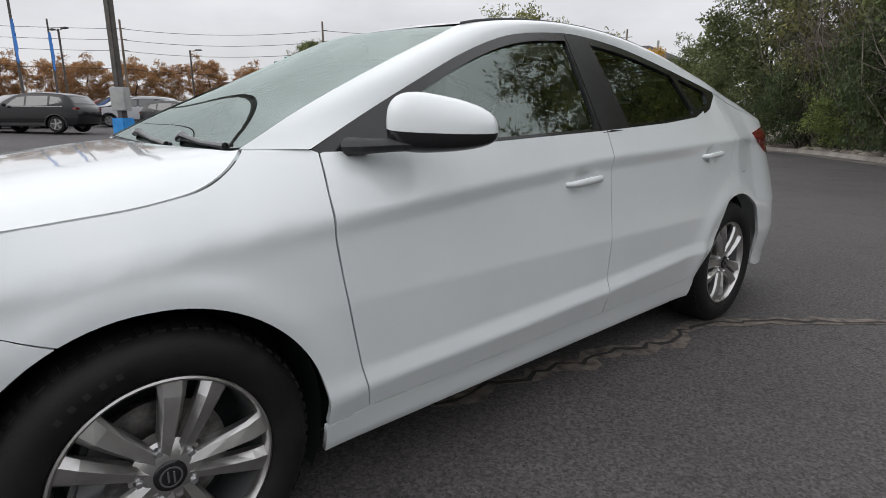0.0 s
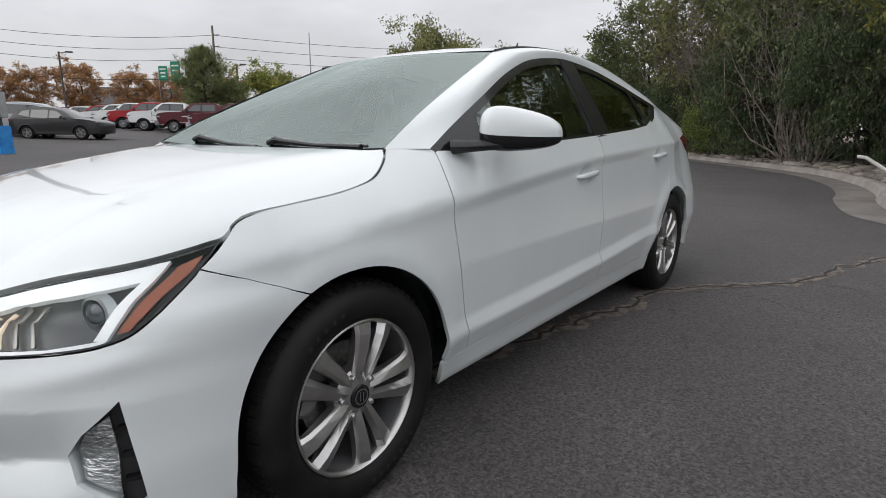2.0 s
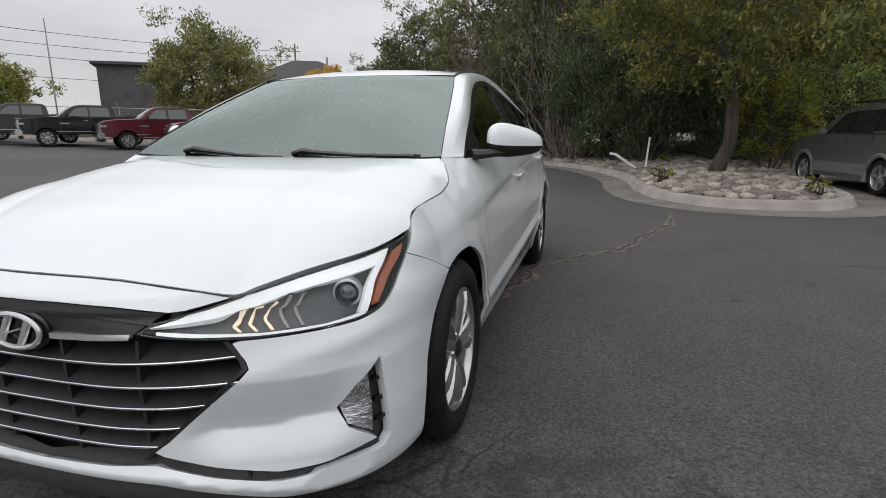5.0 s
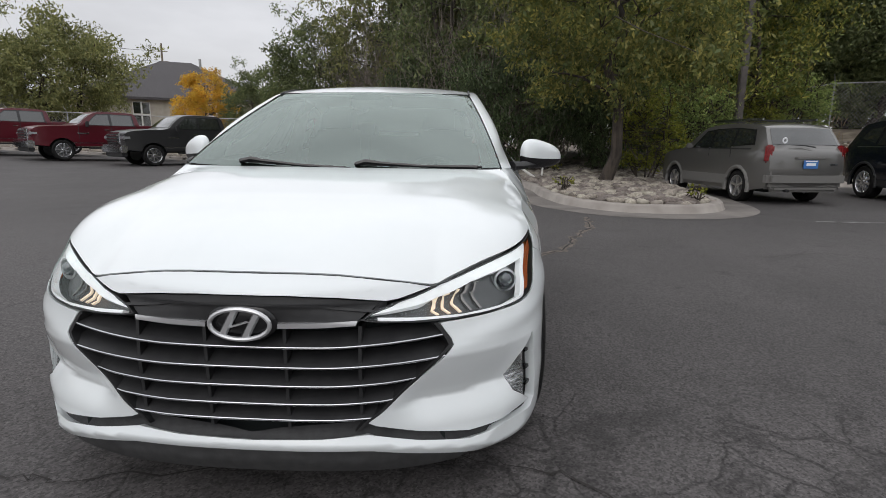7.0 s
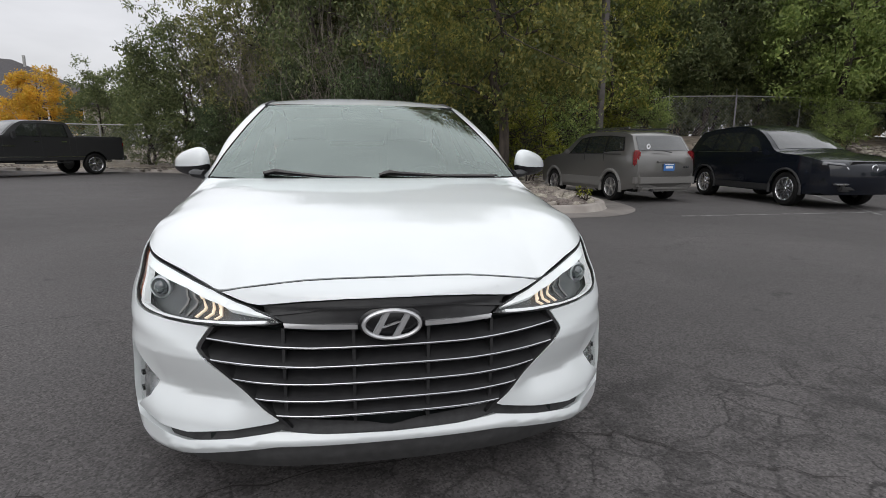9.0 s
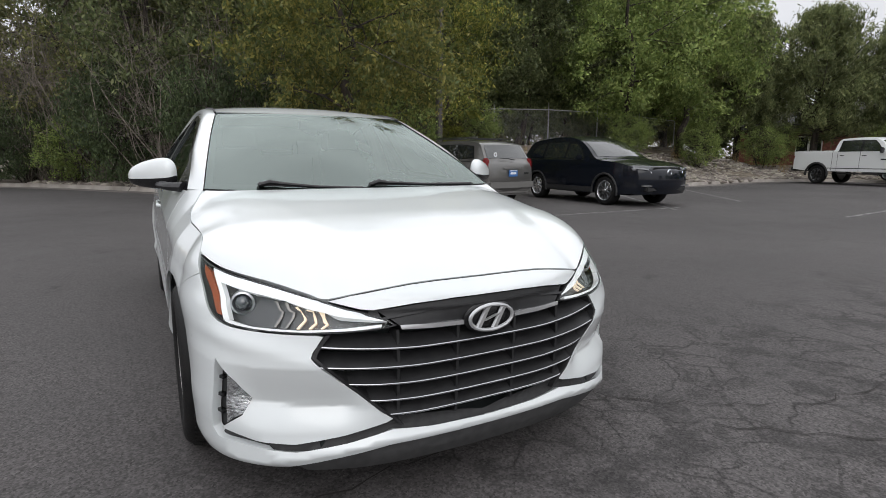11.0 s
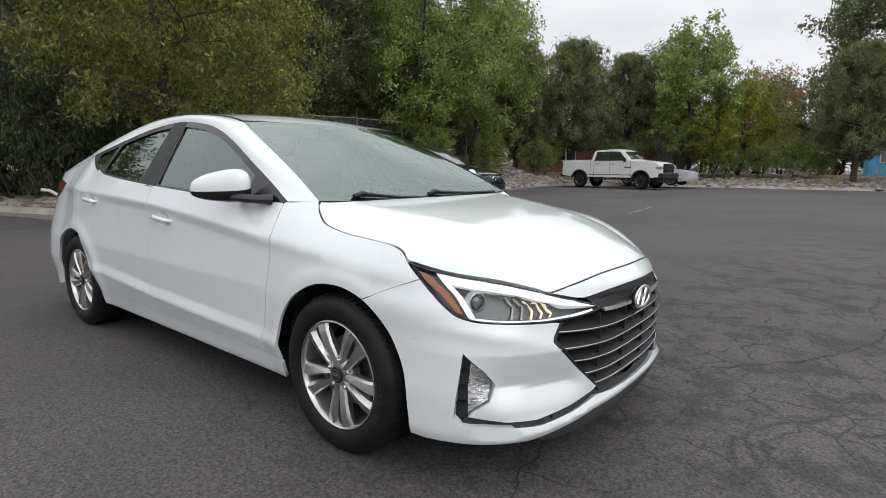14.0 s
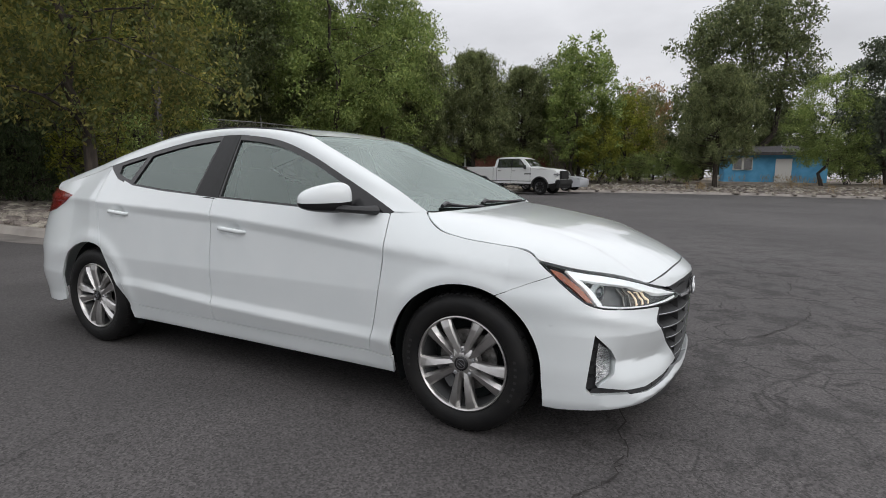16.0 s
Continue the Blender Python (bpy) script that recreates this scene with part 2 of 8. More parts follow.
M_lamp_bright = material("lamp_reflector", (0.30, 0.285, 0.27), 0.35, 0.9)
M_bulb = material("lit_bulb", (1.0, 0.80, 0.60), 0.3, emit=0.36)
M_amber = material("amber_reflector", (0.36, 0.082, 0.022), 0.25, 0, 0.5)
M_red_lamp = vary(material("red_lamp", (0.16, 0.006, 0.008), 0.12, 0, 1.0), (0.10, 0.004, 0.006), (0.26, 0.010, 0.012), 30)
M_tyre = vary(material("tyre_rubber", (0.015, 0.015, 0.015), 0.75, 0, 0, 0.25), (0.006, 0.006, 0.0065), (0.013, 0.0125, 0.012), 14, rough=(0.45, 0.75), bump=0.2, bump_scale=300)
M_post = vary(material("post_film_black", (0.008, 0.008, 0.0085), 0.35, 0, 0, 0.25), (0.007, 0.007, 0.0075), (0.011, 0.011, 0.0115), 40)
M_tyre_text = material("tyre_lettering", (0.014, 0.014, 0.0143), 0.65)
M_alloy = vary(material("alloy_silver", (0.5, 0.49, 0.48), 0.3, 0.92), (0.46, 0.45, 0.44), (0.56, 0.55, 0.54), 20, rough=(0.24, 0.36))
M_alloy_dark = material("alloy_grey_side", (0.22, 0.222, 0.226), 0.4, 0.6)
M_rotor = vary(material("brake_disc", (0.3, 0.29, 0.28), 0.4, 0.9), (0.2, 0.19, 0.18), (0.38, 0.37, 0.36), 60)
# near-black underbody; also paints the shade in hollows behind grille and spokes
M_dark_void = material("dark_underbody_and_hollows", (0.008, 0.012, 0.012), 0.9)
M_seat = vary(material("seat_cloth", (0.09, 0.09, 0.095), 0.9), (0.07, 0.07, 0.075), (0.11, 0.11, 0.115), 60)
M_dash = vary(material("dash_plastic", (0.035, 0.036, 0.038), 0.75), (0.03, 0.03, 0.032), (0.045, 0.045, 0.047), 50)
M_liner = material("headliner_grey", (0.62, 0.61, 0.59), 0.95)
M_pillar_trim = material("pillar_trim_grey", (0.6, 0.6, 0.58), 0.9)
M_ws = glass("windscreen_glass", (0.74, 0.90, 0.83), 2.75)
M_side_glass = glass("side_glass", (0.66, 0.80, 0.74), 2.1)
M_rear_glass = glass("privacy_glass", (0.52, 0.62, 0.58), 2.15)
M_lens = glass("clear_lens", (0.97, 0.975, 0.98), 1.3)
M_bg_glass = material("vehicle_glass", (0.016, 0.019, 0.019), 0.04, 0, 0.5, 1.0)
M_fog = vary(material("fog_reflector", (0.6, 0.6, 0.6), 0.22, 0.9), (0.35, 0.35, 0.36), (0.8, 0.8, 0.8), 40, stretch=(1, 1, 3), bump=0.5, bump_scale=60)
M_projector = material("projector_glass", (0.03, 0.035, 0.045), 0.03, 0, 1.0, 1.0)


# ---- the white sedan: front axle at the origin, nose towards -y, its left side at +x ----
sedan = thing("white_sedan", "clean white four-door sedan with silver alloy wheels parked on dark asphalt", "car")

FRONT_Y0, FRONT_LEN = -0.2, 1.25
REAR_Y0, REAR_LEN = 2.95, 1.25
SIDE_END = FRONT_LEN + REAR_Y0 - FRONT_Y0
ARCH = 0.362
T_TOP = ((-0.4, 0.76), (-0.32, 0.794), (-0.246, 0.833), (0.0, 0.862), (0.1, 0.876), (0.162, 0.892), (0.2, 0.912), (0.235, 0.942), (0.27, 0.960), (0.32, 0.966), (0.4, 0.964), (0.42, 0.958), (0.67, 0.959), (1.557, 1.0), (2.02, 1.026), (2.333, 1.053), (2.52, 1.105), (2.633, 1.174), (2.8, 1.128), (3.0, 1.08), (3.27, 1.012), (3.6, 0.98))
T_XTOP = ((-0.4, 0.778), (-0.32, 0.768), (-0.246, 0.755), (0.0, 0.752), (0.162, 0.748), (0.235, 0.722), (0.26, 0.719), (0.33, 0.742), (0.4, 0.766), (0.42, 0.772), (0.67, 0.812), (1.0, 0.828), (1.557, 0.823), (2.02, 0.812), (2.333, 0.795), (2.52, 0.755), (2.633, 0.719), (2.8, 0.725), (3.0, 0.737), (3.27, 0.735), (3.6, 0.72))
T_CREASE = ((-0.4, 0.70), (-0.2, 0.745), (0.0, 0.775), (0.3, 0.80), (0.41, 0.806), (1.0, 0.862), (1.535, 0.903), (2.975, 0.957), (3.6, 0.95))
T_XCREASE = ((-0.4, 0.824), (-0.2, 0.834), (0.0, 0.853), (0.41, 0.862), (1.0, 0.864), (1.535, 0.862), (2.3, 0.858), (2.7, 0.85), (2.975, 0.806), (3.6, 0.75))
T_XMID = ((-0.4, 0.834), (-0.2, 0.849), (0.0, 0.874), (0.41, 0.872), (1.0, 0.876), (1.57, 0.878), (2.3, 0.882), (2.7, 0.884), (3.0, 0.874), (3.6, 0.86))
T_LOWCR = ((-0.4, 0.355), (0.41, 0.364), (1.0, 0.378), (1.55, 0.395), (2.2, 0.432), (2.6, 0.438), (3.6, 0.438))
T_ROLL = ((-0.4, 0.85), (-0.2, 0.86), (0.0, 0.98), (0.2, 0.98), (0.3, 0.84), (0.42, 0.70), (0.7, 0.66))
T_DIP = ((-0.4, 0.0), (0.2, 0.003), (0.5, 0.010), (0.9, 0.015), (2.0, 0.016), (2.25, 0.010), (2.5, 0.004), (3.6, 0.0))


def bump01(v):
    return max(0.0, 1 - v * v) ** 2


def side_x(y, z):
    """Half-width of the body side at y and height z."""
    top, crease, low = lerp_table(T_TOP, y), lerp_table(T_CREASE, y), lerp_table(T_LOWCR, y)
    xt, xc, xm, dip = lerp_table(T_XTOP, y), lerp_table(T_XCREASE, y), lerp_table(T_XMID, y), lerp_table(T_DIP, y)
    crease = min(crease, top - 0.03)
    tuck = smooth01(0.15, 0.45, y) * (1 - smooth01(2.2, 2.5, y))
    flat, roll = smooth01(0.42, 0.75, y), lerp_table(T_ROLL, y)

    def shoulder(h):
        """Half-width at height h above the crease: rolled over at the wing, straight along the doors."""
        return xc - (1 - flat) * roll * (0.6 * h + 1.8 * h * h) - flat * (xc - xt) * h / (top - crease)

    knots = ((0.10, 0.79 - 0.03 * tuck), (0.17, 0.825 - 0.026 * tuck), (0.21, 0.85 - 0.022 * tuck - 0.008 * (1 - smooth01(-0.35, 0.2, y))), (0.285, 0.846 - 0.006 * (1 - smooth01(-0.35, 0.2, y)) + 0.5 * (0.012 - dip)), (low, xm + 0.002), (low + 0.05, xm - dip), (max(low + 0.17, 0.6), xm - 0.25 * dip),
             (crease - 0.045, xc - 0.75 * dip), (crease, xc), *[(crease + h, shoulder(h)) for h in (0.03, 0.06, 0.09, 0.12, 0.15, 0.18, 0.22, 0.28)])
    zs = [k[0] for k in knots]
    xs = [k[1] for k in knots]
    b = 0.011 - 0.007 * smooth01(0.25, 0.6, y)
    x = float(np.mean(np.interp([z - 2 * b, z - b, z, z + b, z + 2 * b], zs, xs)))
    x -= 0.016 * (bump01(math.hypot((y - 1.39) / 0.075, (z - 0.835) / 0.05)) + bump01(math.hypot((y - 2.40) / 0.075, (z - 0.888) / 0.05)))
    for yw in (0.0, 2.7):
        r = math.hypot(y - yw, z - 0.315)
        if 0.3 < r < 0.6:
            x += 0.012 * math.exp(-(((r - 0.385) / 0.05) ** 2)) * smooth01(0.2, 0.4, z)
    return x


T_NOSE = ((0.12, -0.80), (0.2, -0.845), (0.25, -0.855), (0.29, -0.85), (0.54, -0.862), (0.61, -0.862), (0.66, -0.868), (0.69, -0.860), (0.705, -0.845), (0.735, -0.805), (0.80, -0.74))
T_POW = ((0.2, 2.8), (0.29, 2.65), (0.40, 2.6), (0.50, 2.7), (0.54, 2.5), (0.61, 2.32), (0.65, 1.9), (0.687, 1.84), (0.735, 1.95), (0.80, 2.1))


T_POW_SIDE = ((0.2, 2.9), (0.3, 2.95), (0.5, 2.8), (0.58, 2.52), (0.61, 2.4), (0.69, 2.15), (0.735, 2.1), (0.80, 2.1))


def front_dims(z):
    return side_x(FRONT_Y0, z), FRONT_Y0 - lerp_table(T_NOSE, z), lerp_table(T_POW, z), lerp_table(T_POW_SIDE, z)


def wrap(a, z):
    """The body's outer skin: a runs from the nose's middle round to the flank and on to the tail's middle."""
    if a < FRONT_LEN:
        w, d, n, n_side = front_dims(z)
        p = max(a, -0.05) / FRONT_LEN * math.pi / 2
        n += (n_side - n) * smooth01(0.6, 1.08, p)
        s, c = math.sin(abs(p)), math.cos(p)
        r = (s**n + c**n) ** (-1 / n)
        x = w * r * s * (1 if p >= 0 else -1)
        ridge = lerp_table(((0.40, 0.505), (0.574, 0.53), (0.727, 0.564), (0.85, 0.598)), abs(x))
        t = (ridge - z) / (ridge - 0.285)
        hollow = min(max(t, 0.0) / 0.64, max(1 - t, 0.0) / 0.36)
        hollow = hollow * hollow * (1.6 - 0.6 * hollow)
        k = 1 - 0.050 * hollow * smooth01(0.36, 0.5, abs(x)) * (1 - smooth01(0.70, 0.80, x))
        k += 0.008 * math.exp(-(((z - ridge - 0.004) / 0.03) ** 2)) * smooth01(0.45, 0.6, abs(x)) * (1 - smooth01(0.76, 0.85, x))
        lip = 0.017 * max(0.0, 1 - abs(z - lerp_table(((0.0, 0.264), (0.33, 0.268), (0.62, 0.222), (0.9, 0.226)), abs(x))) / 0.032) * (1 - smooth01(0.62, 0.80, abs(x)))
        k += lip
        # chamfered lower corner behind the lip's bend
        low = 1 - smooth01(0.25, 0.34, z)
        if low > 0 and abs(x) > 0.5:
            reach = 0.742 * w * r * abs(s) + 0.671 * d * r * c
            k = min(k, k + low * (0.836 / reach - k))
        return (x * k, FRONT_Y0 - d * r * c * k, z)
    if a <= SIDE_END:
        y = FRONT_Y0 + a - FRONT_LEN
        return (side_x(y, z), y, z)
    p = (a - SIDE_END) / REAR_LEN * math.pi / 2
    w, n = side_x(REAR_Y0 + 0.25 * math.sin(p), z), 2.9
    d = 0.78 - 0.1 * smooth01(0.7, 1.05, z)
    s, c = math.sin(p), math.cos(p)
    r = (abs(s) ** n + abs(c) ** n) ** (-1 / n)
    return (w * r * c, REAR_Y0 + d * r * s, z)


def at_x(x, z):
    """Skin coordinates of the nose's point with this x."""
    lo, hi = 0.0, FRONT_LEN
    for _ in range(40):
        mid = (lo + hi) / 2
        lo, hi = (mid, hi) if wrap(mid, z)[0] < x else (lo, mid)
    return ((lo + hi) / 2, z)


def at_y(y, z):
    """Skin coordinates of the flank's point with this y."""
    if y >= FRONT_Y0:
        return (FRONT_LEN + y - FRONT_Y0, z)
    lo, hi = 0.0, FRONT_LEN
    for _ in range(40):
        mid = (lo + hi) / 2
        lo, hi = (mid, hi) if wrap(mid, z)[1] < y else (lo, mid)
    return ((lo + hi) / 2, z)


def arch_points(yw, a0, a1, n=24, r=ARCH):
    return [at_y(yw + r * math.cos(radians(a0 + (a1 - a0) * k / n)), 0.315 + r * math.sin(radians(a0 + (a1 - a0) * k / n))) for k in range(n + 1)]


def sides(name, mat, surf, outline, label="", **how):
    """One panel on either flank."""
    for mirror in (False, True):
        panel(name, mat, sedan, surf, outline, label, mirror=mirror, **how)


GAP = 0.0022
# headlamp outline, shared with its neighbours
HL_TOP = rounded([at_x(0.303, 0.617), at_x(0.335, 0.642), at_x(0.40, 0.660), at_x(0.495, 0.690), at_x(0.63, 0.735), at_y(-0.46, 0.765), at_y(-0.32, 0.796)], 4)
HL_REAR = rounded([at_y(-0.32, 0.796), at_y(-0.372, 0.748), at_y(-0.44, 0.690), at_y(-0.515, 0.636), at_y(-0.552, 0.620)], 3)
HL_LOW = rounded([at_y(-0.552, 0.620), at_y(-0.60, 0.610), at_x(0.62, 0.601), at_x(0.50, 0.598), at_x(0.38, 0.604), at_x(0.303, 0.614)], 4)

# bumper with its grille opening, fog lamp pockets and lower groove
bumper_line = (
    [at_x(0.515, 0.594)] + HL_LOW[::-1][9:] + HL_REAR[::-1][:9] + [at_y(-0.385, 0.738)]
    + [at_y(-0.30, 0.706), at_y(-0.22, 0.672)] + arch_points(0.0, 115.6, 180, 20)
    + [at_y(-0.368, 0.25), at_y(-0.368, 0.19), at_y(-0.42, 0.186), at_y(-0.52, 0.19), at_x(0.74, 0.192), at_x(0.66, 0.194), at_x(0.62, 0.198), at_x(0.5, 0.222), at_x(0.34, 0.246), at_x(0.30, 0.248), (0.0, 0.248)]
    + [(0.0, 0.277), at_x(0.2, 0.282), at_x(0.325, 0.292), at_x(0.46, 0.268), at_x(0.60, 0.248), at_x(0.70, 0.254), (0.825, 0.262), (0.852, 0.284)]
    + [(0.839, 0.40), (0.826, 0.512), at_x(0.740, 0.448), at_x(0.697, 0.394), at_x(0.728, 0.345), (0.800, 0.296)]
    + [at_x(0.70, 0.274), at_x(0.60, 0.269), at_x(0.46, 0.29), at_x(0.345, 0.316), at_x(0.325, 0.325), at_x(0.36, 0.352), at_x(0.45, 0.435), at_x(0.552, 0.535), at_x(0.545, 0.552)]
)
panel("front_bumper", M_white, sedan, wrap, bumper_line, both=True, depth=0.03, step=(0.025, 0.012))
# nose strip between bonnet and grille
nose_line = [(0.0, 0.7315), at_x(0.08, 0.7312), at_x(0.16, 0.7295), at_x(0.24, 0.725), at_x(0.3, 0.7185), at_x(0.42, 0.7005), at_x(0.483, 0.6855), at_x(0.40, 0.664), at_x(0.37, 0.661), at_x(0.25, 0.676), at_x(0.12, 0.685), (0.0, 0.687)]
panel("nose_strip", M_white, sedan, wrap, nose_line, both=True, depth=0.02, step=(0.03, 0.012))

# front wings
wing_line = (
    rounded([at_y(-0.32 + 0.004, 0.792), at_y(-0.285, 0.818), at_y(-0.24, 0.833), at_y(-0.12, 0.848), at_y(0.0, 0.861), at_y(0.10, 0.8785), at_y(0.152, 0.893), at_y(0.198, 0.917), at_y(0.234, 0.945), at_y(0.255, 0.968)], 3)
    + [at_y(0.33, 0.968), at_y(0.40, 0.965)]
    + rounded([at_y(0.417, 0.957), at_y(0.404, 0.86), at_y(0.403, 0.778), at_y(0.42, 0.63), at_y(0.447, 0.478), at_y(0.485, 0.298)], 4)
    + [at_y(0.42, 0.292), at_y(0.364, 0.290)]
    + arch_points(0.0, -3, 114.8, 30)
    + [at_y(-0.22, 0.6738), at_y(-0.30, 0.7078), at_y(-0.382, 0.7405)]
)
sides("front_wing", M_white, wrap, wing_line, step=(0.03, 0.012))

# black strip under the wing-bonnet seam, standing in for the gap's shade
seam_pts = rounded([(-0.30, 0.806), (-0.285, 0.818), (-0.24, 0.833), (-0.12, 0.848), (0.0, 0.861), (0.10, 0.8785), (0.152, 0.893), (0.198, 0.917), (0.232, 0.944)], 3)
sides("wing_gap_shade", M_black, wrap, [at_y(y, z + 0.007) for y, z in seam_pts] + [at_y(y, z - 0.008) for y, z in seam_pts[::-1]], "black strip in place of the shade in the seam", depth=0, offset=-0.005, step=(0.05, 0.02))

# doors, sill and rear quarter
def seam_front(z):
    return lerp_table(((0.296, 0.485), (0.478, 0.447), (0.63, 0.42), (0.778, 0.403), (0.86, 0.404), (0.957, 0.417)), z)


def seam_rear(z):
    return lerp_table(((0.303, 2.2), (0.311, 2.25), (0.334, 2.344), (0.42, 2.425), (0.53, 2.50), (0.645, 2.556), (0.8, 2.61), (1.003, 2.646), (1.1, 2.645), (1.174, 2.633)), z)


def belt(y0, y1, n=14, drop=0.0):
    return [at_y(y0 + (y1 - y0) * k / n, lerp_table(T_TOP, y0 + (y1 - y0) * k / n) - drop) for k in range(n + 1)]


zs_up = [0.300 + (0.955 - 0.300) * k / 14 for k in range(15)]
front_door = [at_y(seam_front(z) + 2 * GAP, z) for z in zs_up] + belt(0.43, 1.563 - GAP) + [at_y(1.563 - GAP, 0.8), at_y(1.566 - GAP, 0.6), at_y(1.57 - GAP, 0.302)] + [at_y(1.2, 0.301), at_y(0.8, 0.300)]
sides("front_door", M_white, wrap, front_door, step=(0.04, 0.010))
zr = [1.172, 1.13, 1.06, 1.003, 0.9, 0.8, 0.72, 0.645, 0.59, 0.53, 0.47, 0.42, 0.37, 0.334, 0.318, 0.311]
rear_door = [at_y(1.57 + GAP, 0.302), at_y(1.566 + GAP, 0.6), at_y(1.563 + GAP, 0.8)] + belt(1.563 + GAP, 2.628) + [at_y(seam_rear(z) - GAP, z) for z in zr[1:]] + [at_y(2.2, 0.306), at_y(1.9, 0.303)]
sides("rear_door", M_white, wrap, rear_door, step=(0.04, 0.010))
sill_line = [at_y(0.36, 0.284), at_y(0.485, 0.294), at_y(0.8, 0.297), at_y(1.57, 0.299), at_y(2.19, 0.302), at_y(2.245, 0.306), at_y(2.33, 0.32), at_y(2.345, 0.27), at_y(2.33, 0.21), at_y(1.6, 0.208), at_y(0.8, 0.205), at_y(0.365, 0.203)]
sides("sill", M_white, wrap, sill_line)


def tail_pt(y, z):
    """Skin coordinates on the tail's corner."""
    if y <= REAR_Y0:
        return at_y(y, z)
    lo, hi = SIDE_END, SIDE_END + REAR_LEN
    for _ in range(40):
        mid = (lo + hi) / 2
        lo, hi = (mid, hi) if wrap(mid, z)[1] < y else (lo, mid)
    return ((lo + hi) / 2, z)


tail_front = [tail_pt(3.27, 1.012), tail_pt(3.10, 0.993), tail_pt(2.985, 0.975), tail_pt(3.06, 0.93), tail_pt(3.2, 0.87), tail_pt(3.34, 0.843), tail_pt(3.55, 0.862), tail_pt(3.66, 0.88)]
quarter = (
    [at_y(seam_rear(z) + GAP, z) for z in zr[::-1]] + [at_y(2.635, 1.172)]
    + [tail_pt(y, lerp_table(T_TOP, y)) for y in (2.72, 2.8, 2.9, 3.0, 3.1, 3.2, 3.268)]
    + tail_front[1:]
    + [(SIDE_END + REAR_LEN, 0.88), (SIDE_END + REAR_LEN, 0.24), tail_pt(3.6, 0.22), tail_pt(3.35, 0.215), tail_pt(3.16, 0.225), tail_pt(3.065, 0.25)]
    + arch_points(2.7, 0, 180, 36, 0.365) + [at_y(2.336, 0.30)]
)
fuel = [at_y(2.80 + 0.072 * math.cos(k * math.pi / 12), 0.865 + 0.085 * math.sin(k * math.pi / 12)) for k in range(24)]
panel("rear_quarter", M_white, sedan, wrap, quarter, holes=[fuel])
panel("rear_quarter", M_white, sedan, wrap, quarter, mirror=True)
panel("fuel_flap", M_white, sedan, wrap, [(FRONT_LEN + 2.80 - FRONT_Y0 + (p[0] - FRONT_LEN - 2.80 + FRONT_Y0) * 0.965, 0.865 + (p[1] - 0.865) * 0.965) for p in fuel])
tail_outline = tail_front + [(SIDE_END + REAR_LEN * 0.62, 0.89), (SIDE_END + REAR_LEN * 0.62, 1.0)]
sides("tail_lamp", M_red_lamp, wrap, tail_outline, "dark red tail lamp", depth=0.05, offset=0.004)
tail_panel = [(SIDE_END + REAR_LEN * 0.62, 0.885), (SIDE_END + REAR_LEN, 0.885), (SIDE_END + REAR_LEN, 1.04), (SIDE_END + REAR_LEN * 0.62, 1.01)]
panel("boot_rear", M_white, sedan, wrap, tail_panel, both=True)


# bonnet
HOOD_EDGE = [np.array(wrap(*p)) for p in (at_x(0.30, 0.7212), at_x(0.42, 0.7032), at_x(0.49, 0.690))]
HOOD_EDGE += [np.array(wrap(p[0], p[1] + 0.002)) for p in HL_TOP[13:]]
HOOD_EDGE += [np.array(wrap(*at_y(y, z + 0.0012))) for y, z in ((-0.285, 0.820), (-0.24, 0.8345), (-0.12, 0.8495), (0.0, 0.8625), (0.10, 0.880), (0.150, 0.896), (0.195, 0.920), (0.230, 0.948))] + [np.array((0.706, 0.25, 0.966))]
HOOD_MID = ((-0.86, 0.700), (-0.805, 0.737), (-0.76, 0.764), (-0.68, 0.802), (-0.55, 0.850), (-0.35, 0.894), (-0.1, 0.932), (0.1, 0.956), (0.24, 0.967))
_e = rounded([tuple(p) for p in HOOD_EDGE], 3)
nose_edge = [wrap(*at_x(x, z)) for x, z in ((0.0, 0.7345), (0.08, 0.7342), (0.16, 0.7325), (0.24, 0.728))]
NOSE_Z = [p[2] for p in nose_edge]
nose_edge = [(max(p[0], 0.0), p[1]) for p in nose_edge]
HOOD_YS = ([p[1] for p in _e], [p[0] for p in _e], [p[2] for p in _e])
_n = [(p[0], p[1], z) for p, z in zip(nose_edge, NOSE_Z)] + [p for p in _e if p[1] < -0.325]


def hood_mid(y):
    return (lerp_table(HOOD_MID, y) + lerp_table(HOOD_MID, y - 0.04) + lerp_table(HOOD_MID, y + 0.04)) / 3


